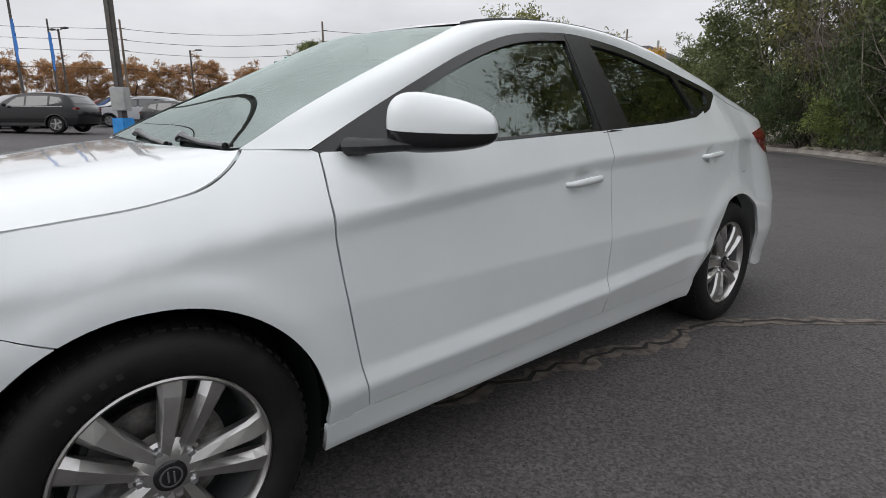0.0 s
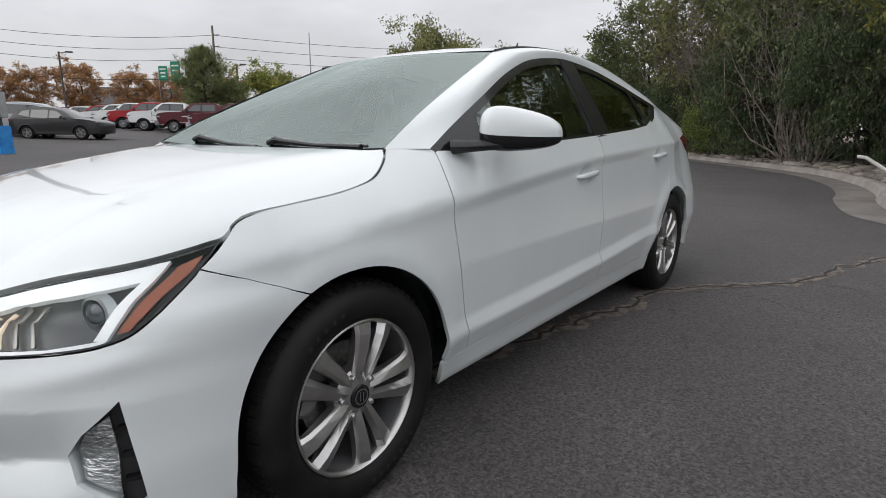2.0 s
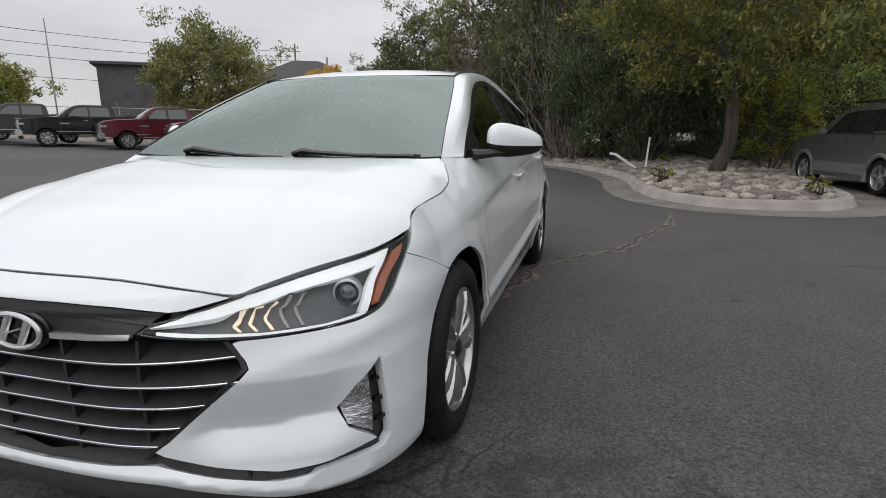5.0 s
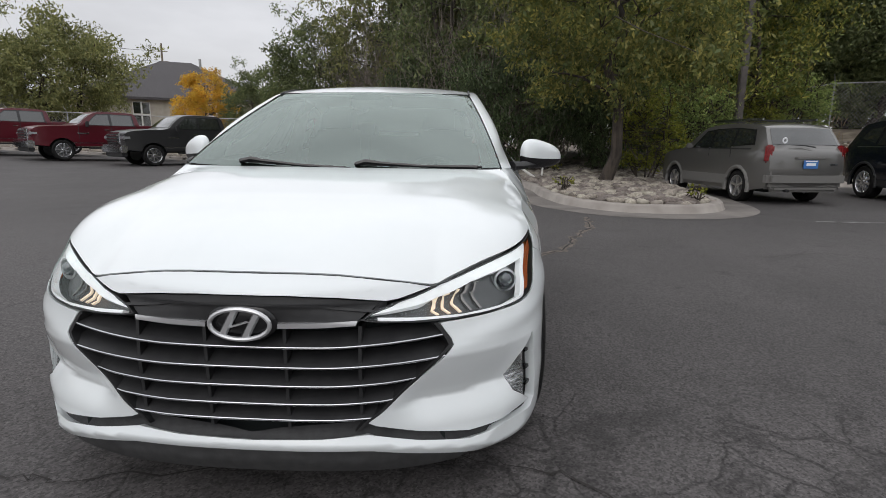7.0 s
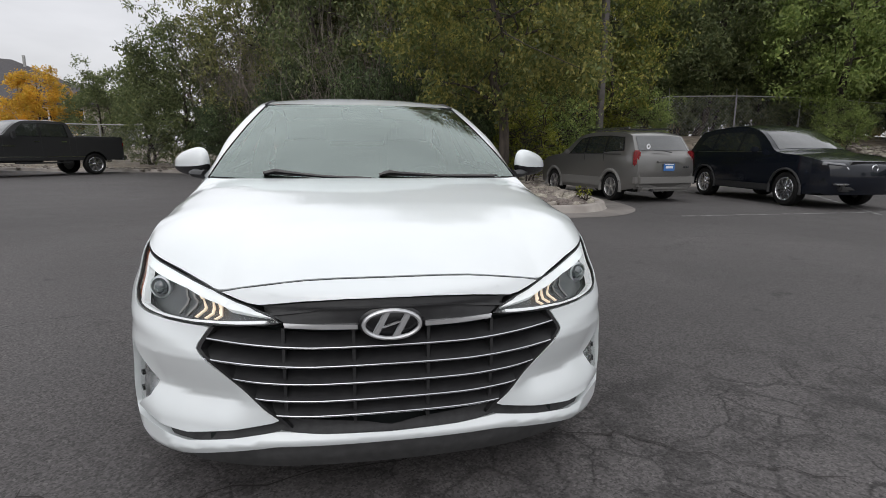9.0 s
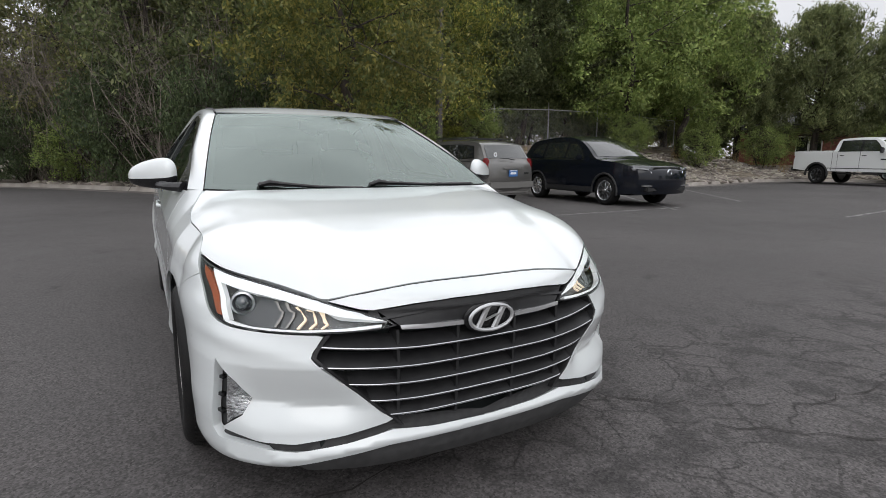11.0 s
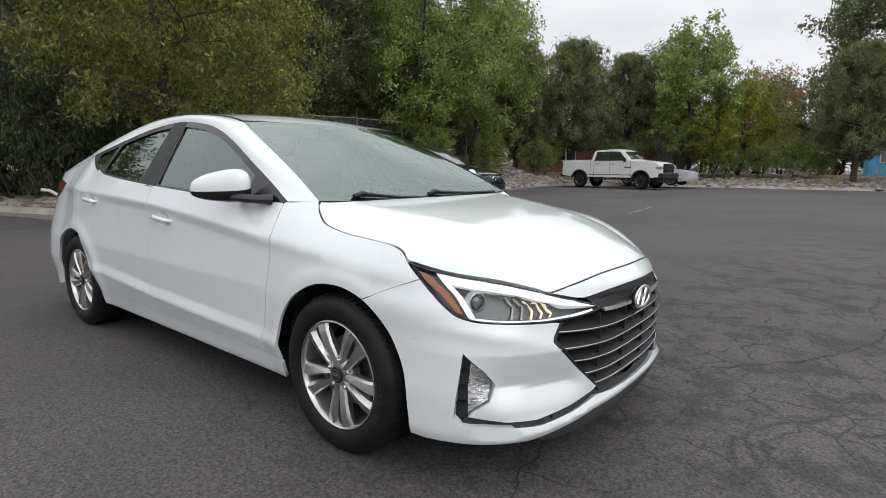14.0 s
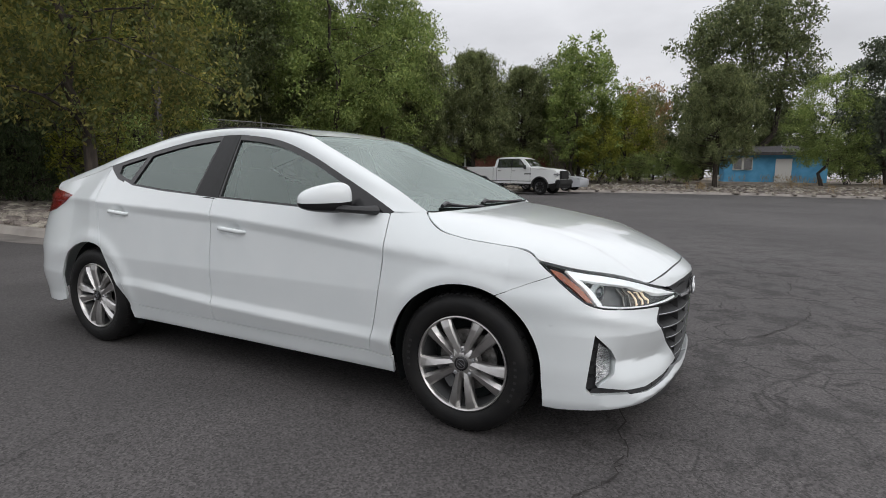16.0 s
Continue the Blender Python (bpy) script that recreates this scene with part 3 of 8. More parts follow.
def hood_z(x, y):
    """Height of the bonnet's skin: a crowned middle that meets the nose line and the wing's rim."""
    x = abs(x)
    # from the nose line backwards
    low_y, low_z = float(np.interp(x, [p[0] for p in _n], [p[1] for p in _n])), float(np.interp(x, [p[0] for p in _n], [p[2] for p in _n]))
    v = min(1.1, max(-0.05, (y - low_y) / (0.24 - low_y)))
    g = (hood_mid(-0.805 + v * 1.045) - hood_mid(-0.805)) / (hood_mid(0.24) - hood_mid(-0.805))
    za = low_z + (0.967 - low_z) * g
    # from the side rim inwards
    ys, xs, zs = HOOD_YS
    xe, ze = float(np.interp(y, ys, xs)), float(np.interp(y, ys, zs))
    t = min(1.0, x / max(xe, 0.3))
    crown = 0.022 * (1 - smooth01(-0.3, 0.25, y)) * t * t
    zb = hood_mid(y) - crown + (ze - hood_mid(y) + crown) * t**8
    k = smooth01(-0.72, -0.12, y)
    z = za + (zb - za) * k
    ridge = 0.34 + 0.22 * (y + 0.75) / 0.95
    return z + 0.0015 * math.exp(-(((x - ridge) / 0.06) ** 2)) * smooth01(-0.7, -0.4, y)


def hood_skin(x, y):
    return (x, y, hood_z(x, y))


half = nose_edge + [(p[0], p[1]) for p in _e] + [(0.55, 0.222), (0.3, 0.208), (0.0, 0.205)]
panel("bonnet", M_white, sedan, hood_skin, [(max(0.0, x - (0.0012 if y > -0.3 else 0.0)), y + (0.0022 if y < -0.3 else 0.0)) for x, y in half], both=True, step=(0.03, 0.03), depth=0.02)


# glasshouse
T_GX = ((0.35, 0.735), (0.45, 0.752), (0.8, 0.797), (1.2, 0.815), (1.6, 0.825), (2.2, 0.822), (2.66, 0.826))
DLO_TOP = ((0.399, 0.966), (0.56, 1.045), (0.761, 1.14), (1.0, 1.243), (1.23, 1.317), (1.45, 1.350), (1.651, 1.36), (1.92, 1.338), (2.178, 1.29), (2.42, 1.232), (2.633, 1.176))


def green(y, z):
    """Side glass surface."""
    h = z - 1.0
    return (lerp_table(T_GX, y) - 0.57 * h - 0.10 * h * abs(h) - 0.004, y, z)


_top = rounded(DLO_TOP, 4)


def dlo_top(y):
    return float(np.interp(y, [p[0] for p in _top], [p[1] for p in _top]))


def dlo_low(y):
    return lerp_table(T_TOP, y) - 0.012


def pane(y0, y1, lean0, lean1, inset_top=0.03, inset_low=0.022, n=18):
    """An opening between two pillars; lean: shift of the pillar's edge at the top."""
    low = [(y0 + (y1 - y0) * k / n, 0) for k in range(n + 1)]
    low = [(y, dlo_low(y) + inset_low) for y, _ in low]
    up = []
    for k in range(n + 1):
        y = (y1 + lean1) + ((y0 + lean0) - (y1 + lean1)) * k / n
        up.append((y, max(dlo_top(y) - inset_top, dlo_low(y) + inset_low + 0.004)))
    return low + up


P_FRONT = pane(0.665, 1.515, 0.02, 0.035)
P_REAR = pane(1.735, 2.335, -0.02, -0.06)
P_QUARTER = pane(2.375, 2.52, -0.055, 0.012, 0.028, 0.03, 8)
trim = [(y, dlo_low(y)) for y in [0.405 + (2.626 - 0.405) * k / 60 for k in range(61)]] + [(p[0], p[1]) for p in _top[::-1]]
sides("window_surround", M_black_gloss, green, trim, holes=[P_FRONT, P_REAR, P_QUARTER], depth=0.03, step=(0.06, 0.05))
sides("front_side_window", M_side_glass, green, P_FRONT, "tinted front door glass", depth=0, offset=-0.008)
sides("rear_side_window", M_rear_glass, green, P_REAR, "dark rear door glass", depth=0, offset=-0.008)
sides("quarter_window", M_rear_glass, green, P_QUARTER, depth=0, offset=-0.008)
# upright black posts over the door gap
post = pane(1.53, 1.72, 0.034, -0.018, 0.004, 0.004, 6)
sides("centre_post", M_post, green, post, "satin black centre post", depth=0.004, offset=0.002)

EDGE = rounded([(0.716, 0.247, 0.968), (0.678, 0.45, 1.075), (0.628, 0.72, 1.197), (0.582, 0.95, 1.293), (0.551, 1.108, 1.352), (0.545, 1.4, 1.392), (0.547, 1.8, 1.402), (0.555, 2.2, 1.366), (0.578, 2.6, 1.272), (0.607, 2.95, 1.165), (0.64, 3.27, 1.075)], 5)
RAIL = rounded([(0.766, 0.40, 0.966)] + [green(y, z) for y, z in DLO_TOP[1:]] + [(0.725, 2.8, 1.13), (0.737, 3.0, 1.082), (0.736, 3.268, 1.014)], 5)


def along(curve, t):
    f = t * (len(curve) - 1)
    i = min(int(f), len(curve) - 2)
    return Vector(curve[i]).lerp(Vector(curve[i + 1]), f - i)


def by_y(curve, y):
    ys = [p[1] for p in curve]
    return Vector([float(np.interp(y, ys, [p[k] for p in curve])) for k in range(3)])


def rail_skin(t, s):
    """The white side rail from door glass (s = 0) to roof edge (s = 1); t from nose to tail."""
    low = by_y(RAIL, 0.40 + t * (3.268 - 0.40))
    up = by_y(EDGE, 0.247 + t * (3.27 - 0.247)) if t < 0.02 else by_y(EDGE, lerp_table(((0, 0.247), (0.12, 0.56), (0.25, 0.98), (0.38, 1.42), (0.6, 2.1), (0.8, 2.75), (1, 3.27)), t))
    p = low.lerp(up, s)
    out = Vector((0.75, 0, 0.66))
    return p + out * (0.022 * math.sin(math.pi * s) * smooth01(0.0, 0.14, t))


for k in (1, -1):
    v, f = grid_mesh(lambda t, s: rail_skin(t, s), [i / 70 for i in range(71)], [j / 8 for j in range(9)])
    if k < 0:
        v, f = [(-p[0], p[1], p[2]) for p in v], [q[::-1] for q in f]
    mesh_object("roof_rail", v, f, M_white, sedan)

ROOF_MID = ((0.95, 1.348), (1.05, 1.374), (1.2, 1.402), (1.5, 1.430), (1.8, 1.437), (2.1, 1.425), (2.4, 1.394), (2.6, 1.355), (2.9, 1.255), (3.15, 1.150), (3.35, 1.098), (3.6, 1.075), (3.67, 1.04))


def top_skin(u, v):
    """Roof, rear window and boot: u across from -1 to 1, v from header to tail."""
    e = by_y(EDGE, lerp_table(((0, 1.108), (1, 3.27)), v))
    ym = 0.95 + v * (3.66 - 0.95)
    zm = (lerp_table(ROOF_MID, ym - 0.04) + lerp_table(ROOF_MID, ym) + lerp_table(ROOF_MID, ym + 0.04)) / 3 if ym > 1.0 else lerp_table(ROOF_MID, ym)
    t = abs(u)
    return (e.x * u, ym + (e.y - ym) * t**2, zm + (e.z - zm) * t**2.4)


us = [-1 + i / 16 for i in range(33)]
for name, mat, v0, v1 in (("roof", M_white, 0.0, 0.565), ("rear_window", M_bg_glass, 0.565, 0.80), ("boot_lid", M_white, 0.80, 1.0)):
    v, f = grid_mesh(top_skin, us, [v0 + (v1 - v0) * j / 20 for j in range(21)])
    mesh_object(name, v, f, mat, sedan)


# black moulding in the groove between roof and side rail
for side in (1, -1):
    bm = bmesh.new()
    bm_tube(bm, [Vector((side * by_y(EDGE, y).x, y, by_y(EDGE, y).z + 0.0025)) for y in [1.08 + 1.2 * k / 20 for k in range(21)]], 0.006, 6)
    part("roof_moulding", bm, M_black, sedan, "black roof moulding", True)


def screen(u, v):
    """Windscreen: u across, v from cowl to header."""
    mid = Vector((0, 0.29, 0.952)).lerp(Vector((0, 0.945, 1.347)), v) + Vector((0, -0.5, 0.82)) * (0.03 * math.sin(math.pi * max(0.0, min(1.0, v))))
    e = by_y(EDGE, 0.262 + v * (1.104 - 0.262)) - Vector((0.004, 0, 0.004))
    k = u * u
    return (e.x * u, mid.y + (e.y - mid.y) * k, mid.z + (e.z - mid.z) * k ** 1.15)


v, f = grid_mesh(screen, [-1 + i / 16 for i in range(33)], [j / 16 for j in range(17)])
ws_ob = mesh_object("windscreen", v, f, M_ws, sedan, "clear laminated windscreen")
# black printed border, just under the glass
bm = bmesh.new()
for (u0, u1, v0, v1) in ((-1, 1, -0.04, 0.055), (-1, 1, 0.955, 1.0), (-1, -0.955, 0.05, 0.96), (0.955, 1, 0.05, 0.96), (-0.16, 0.16, 0.86, 0.96)):
    g = [[bm.verts.new(Vector(screen(u0 + (u1 - u0) * i / 16, v0 + (v1 - v0) * j / 8)) - Vector((0, -0.5, 0.82)) * 0.004) for j in range(9)] for i in range(17)]
    for i in range(16):
        for j in range(8):
            bm.faces.new((g[i][j], g[i + 1][j], g[i + 1][j + 1], g[i][j + 1]))
part("screen_border", bm, M_black, ws_ob, "black printed glass border", True)


def cowl(u, v):
    p = Vector(hood_skin(0.70 * u, 0.20 + 0.03 * u * u)) - Vector((0, 0.01, 0.022))
    return tuple(p.lerp(Vector(screen(u, 0.02)) - Vector((0, 0, 0.008)), v))


v, f = grid_mesh(cowl, [-1 + i / 14 for i in range(29)], [j / 5 for j in range(6)])
mesh_object("cowl_panel", v, f, M_black, sedan, "black cowl panel")


# wheels
def make_wheel(parent, side, y, x_face):
    """An alloy wheel with its tyre; side is +1 on the left. x_face: the hub cap's distance from the middle."""
    hub = new("wheel")
    hub.parent = parent
    hub.location = (side * x_face, y, 0.315)
    hub.rotation_euler = (radians(WHEEL_TURN[(side, y > 1)]), 0, 0 if side > 0 else math.pi)
    return hub


WHEEL_TURN = {(1, False): -20, (1, True): 25, (-1, False): 38, (-1, True): 20}


def wheel_meshes():
    """Meshes of one wheel whose outer face looks along +x, hub cap at x = 0."""
    made = []
    bm = bmesh.new()
    tyre = [(0.212, -0.012), (0.222, 0.008), (0.245, 0.019), (0.27, 0.021), (0.29, 0.014), (0.304, 0.0), (0.311, -0.016), (0.3155, -0.035), (0.316, -0.09), (0.3155, -0.15), (0.311, -0.168), (0.30, -0.186), (0.27, -0.197), (0.24, -0.192), (0.212, -0.17)]
    bm_lathe(bm, tyre, n=96)
    made.append(("tyre", bm, M_tyre, "black rubber tyre", True))
    bm = bmesh.new()
    for k in range(64):
        for row, (h, w) in enumerate(((-0.024, 0.022), (-0.157, 0.022))):
            a = 2 * math.pi * (k + 0.5 * row) / 64
            m = Matrix.Rotation(a, 4, "X") @ Matrix.Translation((h, 0, 0.3145))
            vs = bmesh.ops.create_cube(bm, size=1.0)["verts"]
            for p in vs:
                p.co = m @ Vector((p.co.x * w * 1.3, p.co.y * 0.019, p.co.z * 0.006 + p.co.x * (-0.006 if row == 0 else 0.006)))
    made.append(("tread_block", bm, M_tyre, "", False))
    for a0, n in ((35, 5), (205, 7)):
        for k in range(n):
            a = radians(a0 + k * 6.5)
            bm = bmesh.new()
            bm_box(bm, (0.0025, 0.011, 0.016), Matrix.Rotation(a, 3, "X") @ Vector((0.0195, 0, 0.262)), 0.0, Euler((a, 0, 0)))
            made.append(("tyre_mark", bm, M_tyre_text, "", False))
    bm = bmesh.new()
    rim = [(0.2175, -0.004), (0.2165, 0.006), (0.212, 0.008), (0.206, 0.002), (0.203, -0.02)]
    bm_lathe(bm, rim, n=80)
    made.append(("rim", bm, M_alloy, "silver alloy rim", True))
    bm = bmesh.new()
    bm_lathe(bm, [(0.203, -0.02), (0.197, -0.06), (0.192, -0.14), (0.205, -0.165)], n=64)
    made.append(("rim_barrel", bm, M_alloy_dark, "", True))
    # five pairs of flared spokes
    for k in range(5):
        for s in (-1, 1):
            bm = bmesh.new()
            m = Matrix.Rotation(radians(72 * k), 4, "X")
            # stations: radius, middle offset, half-width, face x, depth
            st = ((0.034, 0.0145, 0.012, -0.012, 0.03), (0.07, 0.0205, 0.0155, -0.004, 0.035), (0.13, 0.0295, 0.0205, 0.003, 0.035), (0.175, 0.037, 0.0255, 0.004, 0.03), (0.208, 0.044, 0.030, -0.002, 0.02))
            rings = []
            for r, o, h, fx, dp in st:
                inner, outer = s * (o - h), s * (o + h)
                pts = [(fx - 0.012, inner), (fx + 0.006, s * (o - 0.45 * h)), (fx - 0.003, s * (o + 0.72 * h)), (fx - 0.013, outer), (fx - dp, outer), (fx - dp, inner)]
                rings.append([bm.verts.new(m @ Vector((x, q, math.sqrt(max(r * r - q * q, 1e-6))))) for x, q in pts])
            for a, b in zip(rings, rings[1:]):
                for j in range(6):
                    bm.faces.new((a[j], a[(j + 1) % 6], b[(j + 1) % 6], b[j]))
            bm.faces.new(rings[0])
            bm.faces.new(rings[-1])
            bmesh.ops.recalc_face_normals(bm, faces=bm.faces)
            made.append(("spoke", bm, M_alloy, "", False))
    bm = bmesh.new()
    bm_lathe(bm, [(0.0, -0.004), (0.03, -0.004), (0.046, -0.006), (0.062, -0.014), (0.074, -0.022), (0.08, -0.05)], n=40)
    made.append(("hub", bm, M_alloy, "", True))
    bm = bmesh.new()
    bm_lathe(bm, [(0.0, 0.004), (0.029, 0.0035), (0.0325, 0.001), (0.033, -0.006)], n=32)
    made.append(("hub_cap", bm, M_black_gloss, "black hub cap", True))
    bm = bmesh.new()
    bm_lathe(bm, [(0.019, 0.0046), (0.0215, 0.0052), (0.023, 0.0046)], n=32)
    for q in (-0.006, 0.006):
        bm_box(bm, (0.0016, 0.004, 0.026), (0.005, q, 0), 0.0004, Euler((radians(20), 0, 0)))
    made.append(("cap_badge", bm, M_chrome, "", True))
    for k in range(5):
        a = radians(72 * k + 36)
        c, s = 0.057 * math.sin(a), 0.057 * math.cos(a)
        bm = bmesh.new()
        bm_lathe(bm, [(0.0, 0.002), (0.006, 0.002), (0.0095, -0.004), (0.0095, -0.014), (0.0135, -0.016)], n=12, at=(-0.004, c, s))
        made.append(("lug_nut", bm, M_satin, "", True))
    bm = bmesh.new()
    bm_lathe(bm, [(0.05, -0.075), (0.14, -0.075), (0.14, -0.10), (0.05, -0.10)], n=40)
    made.append(("brake_disc", bm, M_rotor, "", True))
    bm = bmesh.new()
    bm_box(bm, (0.07, 0.07, 0.15), (-0.09, -0.125, 0.0), 0.012)
    made.append(("brake_caliper", bm, M_alloy_dark, "", True))
    # near-black disc in place of the shaded hollow behind the spokes
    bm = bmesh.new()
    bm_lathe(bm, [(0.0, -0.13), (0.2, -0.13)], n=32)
    made.append(("wheel_hollow_shade", bm, M_dark_void, "", True))
    return made


def place_wheels(parent):
    first = make_wheel(parent, 1, 0.0, 0.85)
    obs = [part(n, b, m, first, lab, sm) for n, b, m, lab, sm in wheel_meshes()]
    for o in obs:
        if o.name.startswith("tread_block"):
            tagged(o, kind="stuff")
    for side, y in ((1, 2.7), (-1, 0.0), (-1, 2.7)):
        h = make_wheel(parent, side, y, 0.85)
        for o in obs:
            c = o.copy()
            scene.collection.objects.link(c)
            c.parent = h


place_wheels(sedan)
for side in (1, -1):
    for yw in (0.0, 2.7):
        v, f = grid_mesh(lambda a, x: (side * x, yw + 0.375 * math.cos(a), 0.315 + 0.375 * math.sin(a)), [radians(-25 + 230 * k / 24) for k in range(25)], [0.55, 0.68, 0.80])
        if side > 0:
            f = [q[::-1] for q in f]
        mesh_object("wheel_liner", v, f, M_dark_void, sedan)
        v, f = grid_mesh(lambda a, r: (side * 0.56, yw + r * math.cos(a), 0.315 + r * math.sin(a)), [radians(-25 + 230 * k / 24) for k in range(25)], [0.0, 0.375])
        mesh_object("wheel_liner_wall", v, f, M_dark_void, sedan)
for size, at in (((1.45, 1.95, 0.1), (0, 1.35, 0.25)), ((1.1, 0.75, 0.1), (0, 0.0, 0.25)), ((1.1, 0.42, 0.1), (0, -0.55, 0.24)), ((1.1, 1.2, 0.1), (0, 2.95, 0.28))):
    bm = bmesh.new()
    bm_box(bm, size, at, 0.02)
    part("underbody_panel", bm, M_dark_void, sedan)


# nose details: grille, emblem, lamps, lips
def grille_edge(z):
    return lerp_table(((0.29, 0.29), (0.325, 0.322), (0.352, 0.357), (0.435, 0.447), (0.535, 0.548), (0.552, 0.541), (0.60, 0.505)), z)


# near-black sheet deep behind the slats stands in for the opening's shade
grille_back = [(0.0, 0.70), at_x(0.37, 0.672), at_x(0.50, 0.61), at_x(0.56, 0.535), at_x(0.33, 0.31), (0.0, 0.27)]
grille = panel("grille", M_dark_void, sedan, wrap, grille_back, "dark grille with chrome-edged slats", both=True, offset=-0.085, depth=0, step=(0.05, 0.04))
# closed upper plate with the chrome line under it
plate = [(0.0, 0.684), at_x(0.12, 0.682), at_x(0.25, 0.673), at_x(0.365, 0.659), at_x(0.325, 0.640), at_x(0.298, 0.616), at_x(0.15, 0.607), (0.0, 0.606)]
panel("upper_plate", M_grille, grille, wrap, plate, "satin dark grey plate", both=True, offset=-0.010, depth=0.03, step=(0.04, 0.012))
rib = [(0.0, 0.664), at_x(0.2, 0.658), at_x(0.345, 0.642), at_x(0.34, 0.636), at_x(0.2, 0.652), (0.0, 0.658)]
panel("plate_fold", M_grille, grille, wrap, rib, both=True, offset=-0.004, depth=0.008, step=(0.04, 0.012))
line = [at_x(0.096, 0.6125), at_x(0.2, 0.614), at_x(0.300, 0.6175), at_x(0.296, 0.605), at_x(0.2, 0.6005), at_x(0.096, 0.599)]
for mirror in (False, True):
    panel("chrome_line", M_bright, grille, wrap, line, "chrome strip", mirror=mirror, offset=0.003, depth=0.012, step=(0.04, 0.012))


def slat_rise(x):
    return 0.10 * max(0.0, x - 0.22) ** 1.4


for z0 in (0.545, 0.488, 0.434, 0.381, 0.334):
    end = grille_edge(z0 + slat_rise(grille_edge(z0 + 0.03)) + 0.01) + 0.014
    xs = [end * k / 26 for k in range(27)]

    def slat(x, j, z0=z0):
        """Cross-section points of one slat: chrome lip below, body leaning back above it."""
        dz, off = ((-0.004, -0.012), (-0.004, -0.004), (0.002, -0.003), (0.030, -0.055), (0.026, -0.062), (-0.002, -0.022))[j % 6]
        s = -1 if x < 0 else 1
        z = z0 + slat_rise(abs(x)) + dz
        a = at_x(abs(x), z)[0]
        p = Vector(wrap(a, z))
        q = Vector(wrap(a + 0.01, z)) - Vector(wrap(a - 0.01, z))
        n = Vector((q.y, -q.x, 0)).normalized()
        p = p + n * off
        return (s * p.x, p.y, p.z)

    full = [-x for x in xs[::-1][:-1]] + xs
    rows = [[slat(x, j) for j in range(6)] for x in full]
    v = [p for r in rows for p in r]
    f = [(i * 6 + j, (i + 1) * 6 + j, (i + 1) * 6 + (j + 1) % 6, i * 6 + (j + 1) % 6) for i in range(len(rows) - 1) for j in range(6)]
    body = mesh_object("slat", v, f, M_grille, grille, smooth=False)
    v = []
    for x in full:
        lip = [Vector(slat(x, 0)), Vector(slat(x, 1)), Vector(slat(x, 2))]
        out = Vector((0, -0.002, 0))
        v += [lip[0] + out + Vector((0, 0, -0.0005)), lip[1] + out, lip[2] + out + Vector((0, 0, 0.0005)), lip[2] + Vector((0, 0.004, 0))]
    f = [(i * 4 + j, (i + 1) * 4 + j, (i + 1) * 4 + j + 1, i * 4 + j + 1) for i in range(len(full) - 1) for j in range(3)]
    mesh_object("slat_edge", v, f, M_chrome, body, "thin chrome edge", smooth=True)
# dark frame round the opening, and a black strip painting the front seam's shade
fr_z = [0.300 + (0.598 - 0.300) * k / 24 for k in range(25)]
frame_line = [at_x(grille_edge(z) + 0.0015, z) for z in fr_z] + [at_x(grille_edge(z) - 0.010, z) for z in fr_z[::-1]]
for mirror in (False, True):
    panel("grille_frame", M_grille, grille, wrap, frame_line, "black outer frame", mirror=mirror, offset=-0.001, depth=0.07, step=(0.03, 0.02))
gap_shade = [(0.0, 0.742), at_x(0.16, 0.740), at_x(0.3, 0.728), at_x(0.42, 0.710), at_x(0.48, 0.697), at_x(0.48, 0.683), at_x(0.42, 0.696), at_x(0.3, 0.713), at_x(0.16, 0.724), (0.0, 0.726)]
panel("bonnet_gap_shade", M_black, sedan, wrap, gap_shade, "black strip in place of the shade in the seam", both=True, offset=-0.005, depth=0, step=(0.04, 0.012))
for x in (-0.304, -0.108, 0.108, 0.304):
    bm = bmesh.new()
    last_ring = None
    for k in range(9):
        z = 0.305 + (0.60 - 0.305) * k / 8
        if abs(x) > grille_edge(z) - 0.01:
            continue
        p = Vector(wrap(*at_x(abs(x), z)))
        ring = [bm.verts.new((x + dx, p.y + dy, z)) for dx, dy in ((-0.0045, 0.012), (0.0045, 0.012), (0.0045, 0.07), (-0.0045, 0.07))]
        if last_ring:
            for j in range(4):
                bm.faces.new((last_ring[j], last_ring[(j + 1) % 4], ring[(j + 1) % 4], ring[j]))
        last_ring = ring
    part("grille_rib", bm, M_grille, grille)

# emblem: an oval ring round a slanted double bar
bm = bmesh.new()
rings = []
for s, off in ((0.0, 0.0), (0.85, 0.0), (1.0, 0.006)):
    rings.append([bm.verts.new((0.094 * s * math.cos(a), -0.862 + off, 0.611 + 0.052 * s * math.sin(a))) for a in [2 * math.pi * k / 40 for k in range(40)]])
for r, q in zip(rings, rings[1:]):
    for k in range(40):
        bm.faces.new((r[k], q[k], q[(k + 1) % 40], r[(k + 1) % 40]))
emblem = part("emblem", bm, M_black_gloss, grille, "oval emblem with chrome ring", True)
bm = bmesh.new()
tube = []
for k in range(48):
    a = 2 * math.pi * k / 48
    c = Vector((0.0795 * math.cos(a), -0.872, 0.611 + 0.0405 * math.sin(a)))
    o = Vector((math.cos(a) * 0.5, 0, math.sin(a))).normalized()
    tube.append([bm.verts.new(c + o * (0.0065 * math.cos(b)) + Vector((0, -0.006 * math.sin(b), 0))) for b in [math.pi * j / 4 for j in range(8)]])
for k in range(48):
    for j in range(8):
        bm.faces.new((tube[k][j], tube[(k + 1) % 48][j], tube[(k + 1) % 48][(j + 1) % 8], tube[k][(j + 1) % 8]))
